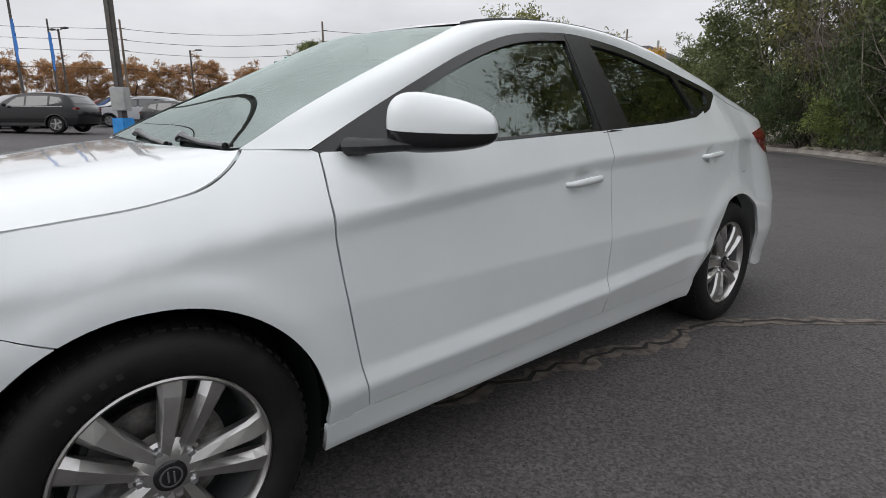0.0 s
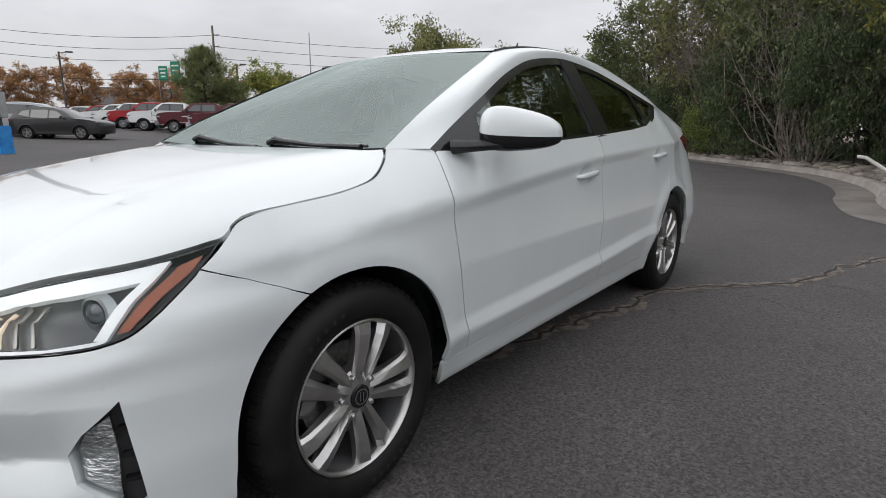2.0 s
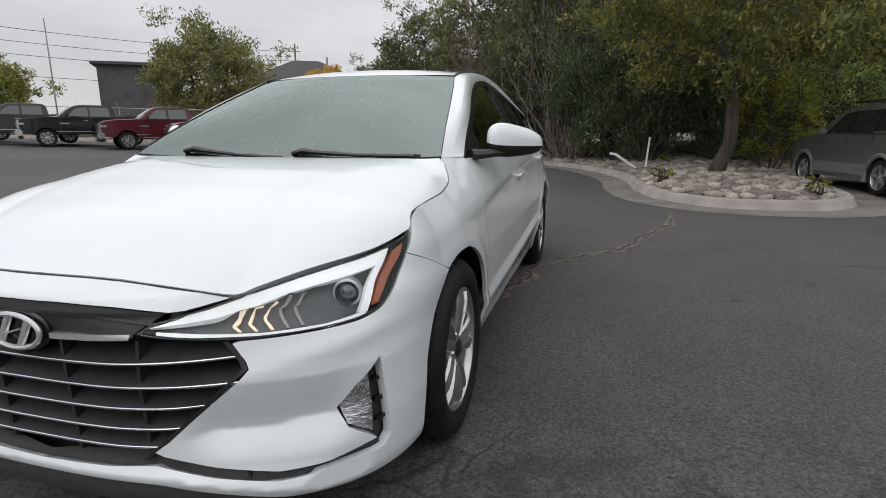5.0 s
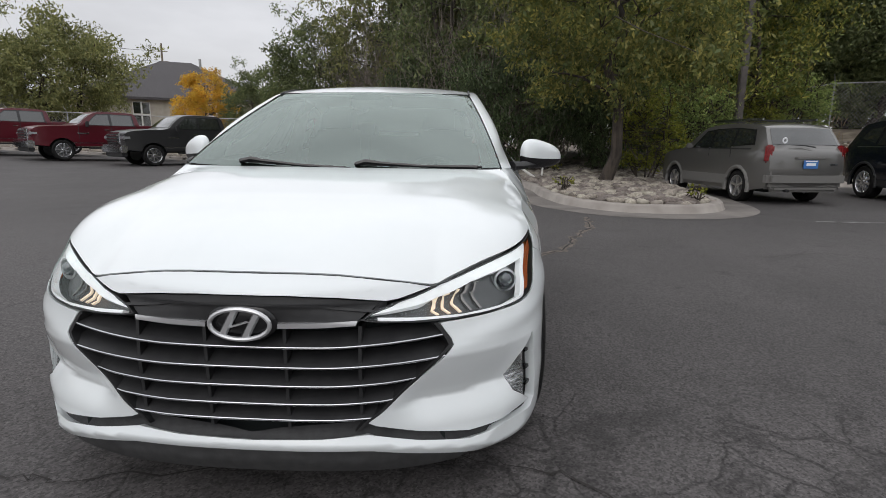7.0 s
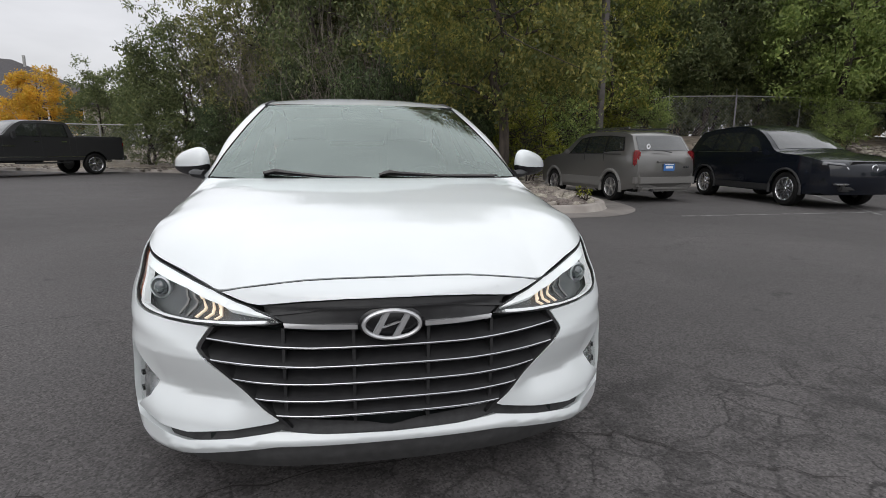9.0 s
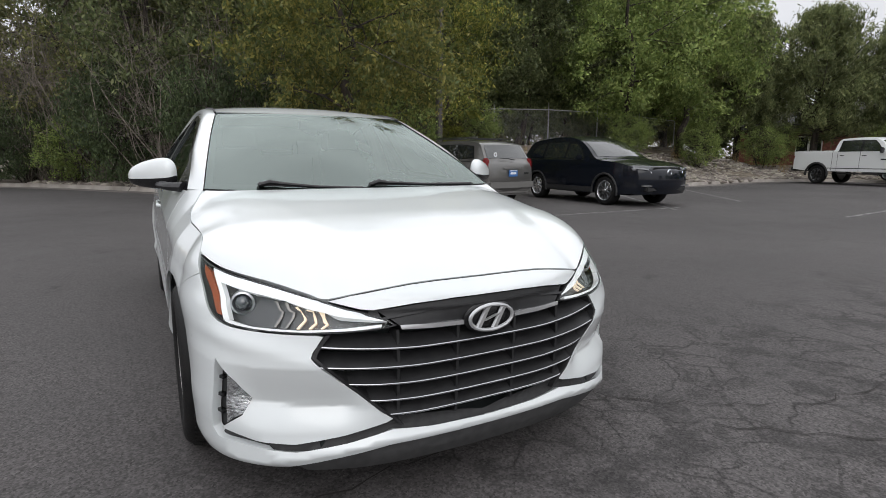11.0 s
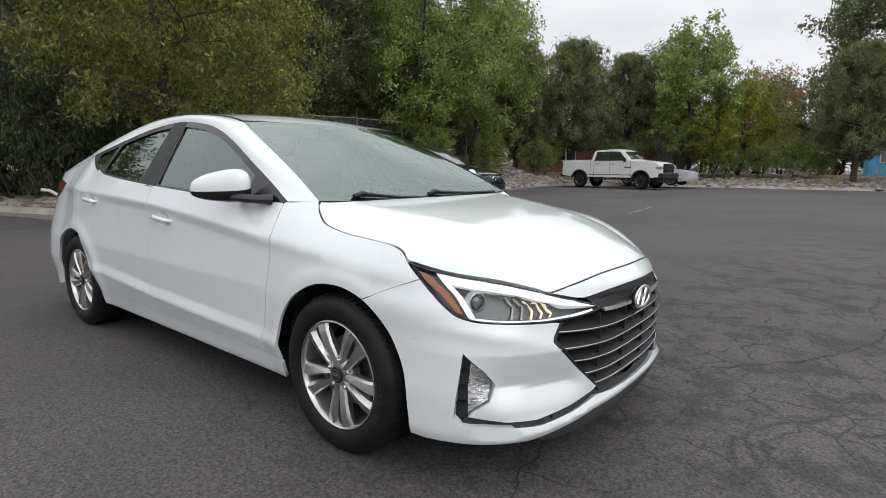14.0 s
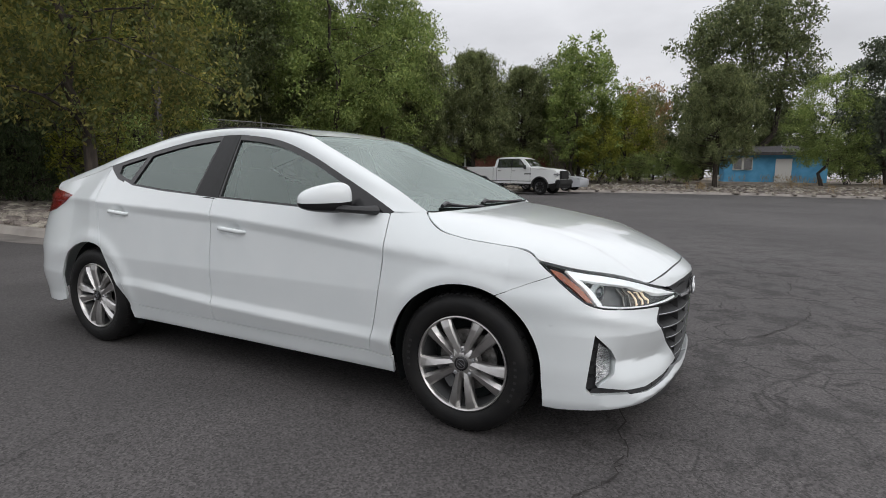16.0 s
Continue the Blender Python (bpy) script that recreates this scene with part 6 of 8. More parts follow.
# distant belt of trees that closes the view behind the others
t_back = put(make_tree("distant_tree", "distant dark tree in the belt behind the lot", 47, 9.5, 4.2, 0.2, 9000, 0.42, L_dark, 0.2, 2, 0.3, 110), 60.0, 2.0, 0)
for x, y, turn, s in ((60, -6, 1, 0.75), (59, -14, 2, 0.8), (57, -22, 3, 0.85), (54, -31, 4, 0.9), (61, 9, 5, 0.8), (59, 16, 0.5, 0.85), (56, 23, 1.5, 0.95), (50, 27, 2.5, 1.0), (44, 29, 3.5, 1.05), (38, 29, 4.5, 1.1), (33, 30, 5.5, 1.15), (27.5, 30, 0.7, 1.2), (22, 31, 1.7, 1.25), (16, 31, 2.7, 1.25), (10, 32, 3.7, 1.25), (4, 32, 4.7, 1.2), (-1.5, 31, 5.7, 1.1)):
    again(t_back, x, y, turn, s)
for k in range(8):
    again(t_back, 55.5 + 0.8 * (k % 3), -11.0 + 3.4 * k, 0.7 * k, 0.42 + 0.05 * (k % 3))
for k in range(10):
    again(t_back, 8.5 + 1.9 * k, 22.9 - 0.18 * k + 0.5 * (k % 2), 0.9 * k, 0.36 + 0.05 * (k % 3))
# left side of the lot
put(make_tree("spreading_tree", "broad grey-green tree behind the pickup row", 51, 8.6, 4.5, 0.6, 34000, 0.24, L_olive, 0.2, 3, 0.45, 170, spread=1.0), -29.0, 36.5, 0)
put(make_tree("yellow_tree", "small bright yellow-orange autumn tree by the fence", 52, 5.2, 2.0, 0.3, 26000, 0.12, L_yellow, 0.07, 3, 0.2, 110), -17.2, 34.0, 0)
again(elm, -13.6, 33.0, 1.0, 0.8)
again(pine, -51.0, 28.0, 1.0, 0.88, 1.0)
again(pine, -49.0, 30.0, 3.0, 0.55, 1.0)
bt = put(make_tree("brown_tree", "round olive-brown tree beyond the lot", 53, 6.6, 3.4, 0.4, 15000, 0.24, L_mixed, 0.2, 2, 0.2, 90), -52.0, 36.0, 0, 1.1, 1.0)
ot = put(make_tree("autumn_tree", "orange autumn street tree beyond the car rows", 54, 9.0, 3.0, 2.2, 15000, 0.24, L_orange, 0.18, 1, 0.1, 130, limbs=14), -99.5, 16.0, 0, 1.1, 1.0)
for x, y, turn, s in ((-108, 6, 1, 1.15), (-103, 11.8, 2, 1.1), (-95, 21, 3, 1.08), (-92, 25, 4, 1.0), (-88, 29.6, 5, 1.1), (-84, 35, 0.5, 1.0), (-81, 39, 2.5, 1.0), (-76, 45, 1.5, 0.95), (-113, -1, 0.7, 1.2), (-118, -9, 3, 1.2), (-70, 50, 2.0, 0.9), (-121, -18, 4.2, 1.2)):
    again(ot, x, y, turn, s, 1.0)
again(elm, -38.0, 46.0, 2.2, 0.7, 1.0)
again(elm, -57.0, 42.0, 0.2, 0.6, 1.0)


# ---- other vehicles ----
def car_paint(name, col, rough=0.3):
    return material(name, col, rough, 0.0, 0.4, 0.25)


V_grey = material("warm_grey_paint", (0.135, 0.131, 0.125), 0.34, 0.5, 1.0, 0.4)
V_clad = material("grey_cladding", (0.15, 0.146, 0.138), 0.55)
V_navy = car_paint("dark_navy_paint", (0.006, 0.008, 0.013), 0.15)
V_red = car_paint("bright_red_paint", (0.32, 0.012, 0.015))
V_maroon = car_paint("maroon_paint", (0.085, 0.007, 0.014))
V_char = car_paint("charcoal_paint", (0.030, 0.030, 0.031))
V_black = car_paint("black_paint", (0.008, 0.008, 0.0095), 0.2)
V_white = car_paint("plain_white_paint", (0.72, 0.73, 0.73))
V_silver = car_paint("silver_paint", (0.42, 0.43, 0.45))
V_blue = car_paint("blue_paint", (0.03, 0.07, 0.2))
V_plate = material("blue_number_plate", (0.05, 0.16, 0.42), 0.4)
V_plate_bar = material("plate_bars", (0.75, 0.76, 0.78), 0.5)
V_headlamp = material("headlamp_clear", (0.42, 0.43, 0.45), 0.12, 0.4, 0.6)
V_bright = material("bright_trim", (0.62, 0.63, 0.65), 0.18, 1.0)


class Shape:
    """A vehicle's form: nose towards -y, front axle at y = 0."""

    def __init__(self, upper, half, belt, lower, base, tuck=0.42, ends=(0.14, 0.10), bow=(0.14, 0.10)):
        self.upper, self.half, self.belt, self.lower, self.base, self.tuck, self.ends, self.bow = rounded(upper, 4), half, belt, lower, base, tuck, ends, bow
        self.y0, self.y1 = min(p[0] for p in upper), max(p[0] for p in upper)

    def x(self, y, z):
        w = self.half * (1 - 0.05 * bump01(1.0) - 0.035 * max(0.0, (0.62 - z) / 0.5) ** 2 - 0.02 * smooth01(0.7, self.belt, z))
        if z > self.belt:
            w -= self.tuck * (z - self.belt)
        w *= 1 - self.ends[0] * max(0.0, 1 - (y - self.y0) / 0.7) ** 2.2
        w *= 1 - self.ends[1] * max(0.0, 1 - (self.y1 - y) / 0.6) ** 2.2
        return w

    def skin(self, y, z):
        return (self.x(y, z), y, z)

    def top(self, u, s):
        """Across the upper line: u from -1 to 1, s along the line."""
        i = min(int(s), len(self.upper) - 2)
        a, b = self.upper[i], self.upper[i + 1]
        y, z = a[0] + (b[0] - a[0]) * (s - i), a[1] + (b[1] - a[1]) * (s - i)
        x = self.x(y, z)
        k = 1 - abs(u) ** 2.3
        steep = abs(b[1] - a[1]) / max(math.hypot(b[0] - a[0], b[1] - a[1]), 1e-6)
        mid = (self.y0 + self.y1) / 2
        y += (-self.bow[0] if y < mid else self.bow[1]) * k * (0.35 + 0.65 * steep) * (1 if y < mid else 0.8)
        z += 0.045 * k * (1 - steep)
        return (x * u, y, z)

    def at(self, y, front=True):
        """Position along the upper line where it passes y."""
        best = min(range(len(self.upper)), key=lambda i: abs(self.upper[i][0] - y))
        return best


def rim_line(shape, wheels, radius):
    """Side outline with wheel arches cut from the lower edge."""
    low = []
    y_end = shape.upper[-1][0]
    y = y_end - 0.05
    low.append((y_end - 0.02, shape.base + 0.08))
    a0 = math.asin((shape.base - shape.lower) / radius)
    for yw in sorted(wheels, reverse=True):
        low += [(yw + radius * math.cos(a), shape.lower + radius * math.sin(a)) for a in [a0 + (math.pi - 2 * a0) * k / 20 for k in range(21)]]
    low.append((shape.upper[0][0] + 0.05, shape.base + 0.05))
    return [(p[0], p[1]) for p in shape.upper] + low


def small_wheel(parent, x, y, r, mat, spokes=5, width=0.22, face=0.0):
    hub = new("wheel")
    hub.parent = parent
    hub.location = (x, y, r)
    hub.rotation_euler = (radians(17 * (y + 2)), 0, 0 if x > 0 else math.pi)
    bm = bmesh.new()
    bm_lathe(bm, [(r * 0.66, 0.0), (r * 0.72, 0.02), (r * 0.9, 0.02), (r * 0.985, -0.01), (r, -0.04), (r, -width + 0.04), (r * 0.95, -width), (r * 0.66, -width)], n=36)
    part("tyre", bm, M_tyre, hub, "", True)
    bm = bmesh.new()
    bm_lathe(bm, [(r * 0.67, 0.0), (r * 0.655, 0.008), (r * 0.63, -0.004), (r * 0.60, -0.05), (r * 0.58, -0.08), (0.0, -0.085)], n=30)
    part("rim", bm, M_alloy_dark, hub, "", True)
    bm = bmesh.new()
    bm_lathe(bm, [(r * 0.655, 0.004), (r * 0.675, 0.014), (r * 0.69, 0.010)], n=30)
    part("rim_edge", bm, mat, hub, "", True)
    for k in range(spokes):
        bm = bmesh.new()
        m = Matrix.Rotation(2 * math.pi * k / spokes, 4, "X")
        ring = []
        for rr, h in ((r * 0.06, r * 0.10), (r * 0.35, r * 0.075), (r * 0.64, r * 0.11)):
            ring.append([bm.verts.new(m @ Vector((dx, q, rr))) for dx, q in ((-0.03, -h), (0.0, -h * 0.7), (0.0, h * 0.7), (-0.03, h))])
        for a, b in zip(ring, ring[1:]):
            for j in range(3):
                bm.faces.new((a[j], a[j + 1], b[j + 1], b[j]))
        part("spoke", bm, mat, hub)
    bm = bmesh.new()
    bm_lathe(bm, [(0.0, 0.012), (r * 0.1, 0.01), (r * 0.15, -0.01), (r * 0.16, -0.04)], n=16)
    part("hub_cap", bm, mat, hub, "", True)


def make_vehicle(name, label, shape, paint, wheels, r, side_windows, screens, rim_mat=None, arch=None, spokes=5, cat="car", band=None):
    """Body, glass and wheels of a parked vehicle. screens: stretches of the upper line that are glass."""
    car = tagged(new(name), label, cat)
    arch = arch or r * 1.17
    outline = rim_line(shape, wheels, arch)
    shape_skin = shape.skin
    holes = []
    for mirror in (False, True):
        v, f, n = sheet(shape_skin, outline, holes, (0.25, 0.16), 0.05, 0.0, mirror)
        mesh_object("body_side", v, f, paint, car, "", True, n)
        if band:
            v, f, n = sheet(shape_skin, band, (), (0.3, 0.2), 0.0, 0.003, mirror)
            mesh_object("window_surround", v, f, M_black_gloss, car, "", True, n)
        for win in side_windows:
            v, f, n = sheet(shape_skin, win, (), (0.3, 0.2), 0.0, 0.006, mirror)
            mesh_object("side_window", v, f, M_bg_glass, car, "", True, n)
    last = len(shape.upper) - 1
    cuts = sorted({0, last, *[shape.at(y) for s in screens for y in s]})
    glass_spans = [(shape.at(a), shape.at(b)) for a, b in screens]
    for a, b in zip(cuts, cuts[1:]):
        is_glass = any(a >= g[0] and b <= g[1] for g in glass_spans)
        us = [-1 + k / 8 for k in range(17)] if not is_glass else [-1 + k / 8 for k in range(17)]
        v, f = grid_mesh(shape.top, us, [a + (b - a) * k / max(4, 2 * (b - a)) for k in range(max(4, 2 * (b - a)) + 1)])
        f = [q for q in f]
        ob = mesh_object("body_top" if not is_glass else "screen", v, f, paint, car)
        if is_glass:
            v2, f2 = grid_mesh(lambda u, s: Vector(shape.top(u * 0.9, s)) + Vector((0, -0.006 if shape.upper[a][0] < 1.4 else 0.006, 0.006)), us, [a + 0.12 * (b - a) + 0.8 * (b - a) * k / 8 for k in range(9)])
            mesh_object("screen_glass", v2, f2, M_bg_glass, car)
    for yw in wheels:
        for s in (1, -1):
            small_wheel(car, s * (shape.half - 0.03), yw, r, rim_mat or M_alloy, spokes)
    bm = bmesh.new()
    bm_box(bm, (shape.half * 1.45, (shape.y1 - shape.y0) * 0.86, 0.35), (0, (shape.y0 + shape.y1) / 2, shape.base + 0.16), 0.03)
    part("underbody", bm, M_dark_void, car)
    return car


def box_part(car, name, size, at, mat, bevel=0.01, rot=None, label="", taper=1.0):
    bm = bmesh.new()
    bm_box(bm, size, at, bevel, rot, taper)
    return part(name, bm, mat, car, label, True)


def place(ob, x, y, heading, z=None):
    """heading: the way in which the nose points."""
    ob.location = (x, y, lot_rise(x, y) if z is None else z)
    ob.rotation_euler = (0, 0, math.atan2(heading[0], -heading[1]))
    return ob


S_wagon = Shape([(-0.80, 0.28), (-0.86, 0.5), (-0.80, 0.78), (-0.55, 0.92), (-0.1, 1.0), (0.38, 1.07), (0.75, 1.31), (1.08, 1.49), (1.7, 1.56), (2.5, 1.55), (3.05, 1.49), (3.2, 1.36), (3.38, 1.1), (3.46, 0.98), (3.5, 0.7), (3.48, 0.5), (3.42, 0.3)], 0.888, 1.02, 0.30, 0.24, 0.34)
wagon = make_vehicle("grey_wagon", "warm grey compact wagon parked beside the stone island", S_wagon, V_grey, (0.0, 2.6), 0.315,
                     [[(0.75, 1.06), (1.42, 1.05), (1.42, 1.42), (1.15, 1.40), (0.98, 1.26)], [(1.5, 1.05), (2.25, 1.07), (2.25, 1.45), (1.5, 1.44)], [(2.32, 1.09), (2.95, 1.17), (2.86, 1.40), (2.32, 1.45)]], [(0.42, 1.05), (3.12, 3.39)], M_alloy, band=[(0.70, 1.045), (3.02, 1.13), (2.9, 1.43), (2.3, 1.475), (1.5, 1.465), (1.12, 1.425), (0.94, 1.27)])
for s in (1, -1):
    box_part(wagon, "tail_lamp", (0.16, 0.22, 0.34), (s * 0.755, 3.36, 0.97), M_red_lamp, 0.03, Euler((0, 0, s * radians(-25))), "red tail lamp")
    box_part(wagon, "roof_bar", (0.05, 1.75, 0.05), (s * 0.60, 2.0, 1.635), V_bright, 0.015)
    box_part(wagon, "door_mirror", (0.17, 0.09, 0.11), (s * 0.98, 0.78, 1.1), V_grey, 0.03)
    box_part(wagon, "side_cladding", (0.02, 1.85, 0.2), (s * 0.888, 1.3, 0.42), V_clad, 0.008)
    for yw in (0.0, 2.6):
        bm = bmesh.new()
        bm_tube(bm, [(s * 0.875, yw + 0.40 * math.cos(a), 0.30 + 0.40 * math.sin(a)) for a in [radians(-12 + 204 * k / 16) for k in range(17)]], 0.045, 6)
        part("arch_trim", bm, V_clad, wagon, "grey arch cladding", True)
    box_part(wagon, "door_seam", (0.006, 0.012, 0.66), (s * 0.874, 1.46, 0.72), M_black, 0.0)
    box_part(wagon, "door_seam", (0.006, 0.012, 0.62), (s * 0.874, 2.28, 0.74), M_black, 0.0)
    box_part(wagon, "window_strip", (0.012, 2.2, 0.02), (s * 0.868, 1.85, 1.055), M_black, 0.004)
    box_part(wagon, "reflector", (0.10, 0.02, 0.055), (s * 0.66, 3.545, 0.52), V_bright, 0.01)
box_part(wagon, "rear_bumper", (1.70, 0.26, 0.30), (0, 3.46, 0.50), V_clad, 0.08)
box_part(wagon, "bumper_skirt", (1.45, 0.2, 0.14), (0, 3.44, 0.32), V_clad, 0.05)
box_part(wagon, "tailgate_strip", (0.62, 0.03, 0.05), (0, 3.575, 0.90), V_clad, 0.012)
wp = box_part(wagon, "number_plate", (0.31, 0.015, 0.155), (0, 3.60, 0.78), V_plate, 0.004)
box_part(wp, "plate_bar", (0.2, 0.006, 0.05), (0, 3.609, 0.78), V_plate_bar, 0.001)
box_part(wp, "plate_band", (0.25, 0.006, 0.018), (0, 3.609, 0.84), V_plate_bar, 0.001)
box_part(wagon, "badge_bars", (0.17, 0.01, 0.03), (-0.52, 3.56, 0.78), V_bright, 0.002)
bm = bmesh.new()
bm_tube(bm, [(-0.1, 3.53, 1.10), (0.1, 3.50, 1.13), (0.38, 3.49, 1.14)], [0.014, 0.012, 0.008], 6)
part("rear_wiper", bm, M_black, wagon)
bm = bmesh.new()
bm_tube(bm, [(0.42, 3.35, 0.30), (0.42, 3.6, 0.28)], 0.03, 10)
part("exhaust", bm, M_black, wagon)
bm = bmesh.new()
bm_lathe(bm, [(0.028, 0.0), (0.05, 0.006), (0.058, 0.0)], "y", 20, (0.52, 3.475, 1.22))
part("sticker", bm, V_plate_bar, wagon, "round white sticker")
for y in (1.25, 2.3):
    box_part(wagon, "roof_crossbar", (1.1, 0.05, 0.03), (0, y, 1.63), M_black, 0.01)

S_suv = Shape([(-0.88, 0.3), (-0.94, 0.5), (-0.93, 0.78), (-0.82, 0.92), (-0.3, 1.03), (0.32, 1.10), (0.7, 1.33), (1.08, 1.54), (1.6, 1.66), (2.3, 1.66), (3.0, 1.59), (3.22, 1.5), (3.42, 1.2), (3.56, 1.02), (3.6, 0.72), (3.52, 0.36)], 0.92, 1.07, 0.33, 0.27, 0.40, (0.16, 0.12), (0.2, 0.12))
SUV_WIN = [[(0.78, 1.12), (1.5, 1.10), (1.5, 1.50), (1.2, 1.47), (1.0, 1.34)], [(1.58, 1.10), (2.45, 1.13), (2.42, 1.53), (1.58, 1.53)], [(2.52, 1.16), (3.05, 1.27), (2.9, 1.46), (2.52, 1.51)]]


def make_suv(name, label, paint, rim=None, spokes=5):
    suv = make_vehicle(name, label, S_suv, paint, (0.0, 2.7), 0.35, SUV_WIN, [(0.36, 1.06), (3.22, 3.42)], rim or M_alloy, 0.41, spokes, band=[(0.75, 1.10), (3.12, 1.25), (2.94, 1.49), (2.45, 1.555), (1.58, 1.555), (1.18, 1.50), (0.97, 1.35)])
    for s in (1, -1):
        box_part(suv, "headlamp", (0.42, 0.22, 0.065), (s * 0.66, -0.86, 0.87), V_headlamp, 0.03, Euler((0, radians(s * -6), radians(s * 28))))
        box_part(suv, "tail_lamp", (0.3, 0.2, 0.12), (s * 0.72, 3.5, 1.0), M_red_lamp, 0.03)
        box_part(suv, "door_mirror", (0.19, 0.1, 0.13), (s * 1.02, 0.82, 1.14), paint, 0.035)
        box_part(suv, "handle", (0.03, 0.18, 0.03), (s * 0.9, 1.36, 0.98), paint, 0.01)
        box_part(suv, "handle", (0.03, 0.18, 0.03), (s * 0.9, 2.3, 1.0), paint, 0.01)
        box_part(suv, "window_line", (0.02, 2.3, 0.025), (s * 0.888, 1.9, 1.09), V_bright, 0.006)
        box_part(suv, "sill_trim", (0.03, 1.9, 0.14), (s * 0.905, 1.35, 0.36), M_black, 0.01)
        for yw in (0.0, 2.7):
            bm = bmesh.new()
            bm_tube(bm, [(s * 0.915, yw + 0.43 * math.cos(a), 0.33 + 0.43 * math.sin(a)) for a in [radians(-10 + 200 * k / 16) for k in range(17)]], 0.028, 6)
            part("arch_trim", bm, M_black, suv, "", True)
    return suv


mz = make_suv("navy_crossover", "glossy dark navy crossover parked nose towards the lot", V_navy, V_bright, 10)
bm = bmesh.new()
gl = [(-0.42, 0.92), (0.42, 0.92), (0.50, 0.80), (0.30, 0.62), (-0.30, 0.62), (-0.50, 0.80)]
front = [bm.verts.new((x, -1.115 + 0.35 * x * x, z)) for x, z in gl]
back = [bm.verts.new((x, -0.95 + 0.35 * x * x, z)) for x, z in gl]
bm.faces.new(front)
for k in range(6):
    bm.faces.new((front[k], back[k], back[(k + 1) % 6], front[(k + 1) % 6]))
bmesh.ops.recalc_face_normals(bm, faces=bm.faces)
part("front_grille", bm, M_black_gloss, mz, "black grille")
bm = bmesh.new()
bm_tube(bm, [(x, -1.125 + 0.35 * x * x, z) for x, z in ((-0.52, 0.82), (-0.46, 0.74), (-0.31, 0.615), (0, 0.60), (0.31, 0.615), (0.46, 0.74), (0.52, 0.82))], 0.02, 8)
part("grille_wing", bm, V_bright, mz, "chrome grille surround", True)
bm = bmesh.new()
bm_lathe(bm, [(0.05, -0.004), (0.062, -0.012), (0.072, -0.004)], "y", 24, (0, -1.12, 0.80))
part("badge", bm, V_bright, mz, "", True)
box_part(mz, "lower_intake", (1.25, 0.12, 0.12), (0, -1.02, 0.42), M_black, 0.03)
box_part(mz, "lower_strip", (1.45, 0.1, 0.03), (0, -1.03, 0.50), V_bright, 0.01)

S_truck = Shape([(-0.95, 0.62), (-1.0, 0.85), (-0.98, 1.20), (-0.86, 1.33), (-0.3, 1.40), (0.55, 1.46), (0.9, 1.73), (1.22, 1.95), (1.6, 2.03), (2.5, 2.03), (2.88, 1.98), (2.98, 1.78), (3.04, 1.50), (3.2, 1.49), (4.2, 1.48), (4.95, 1.47), (5.0, 1.3), (5.0, 0.70)], 1.0, 1.45, 0.42, 0.58, 0.36, (0.07, 0.03), (0.1, 0.03))
TRUCK_WIN = [[(0.98, 1.49), (1.82, 1.47), (1.82, 1.91), (1.4, 1.90), (1.2, 1.75)], [(1.92, 1.47), (2.78, 1.47), (2.74, 1.91), (1.92, 1.92)]]


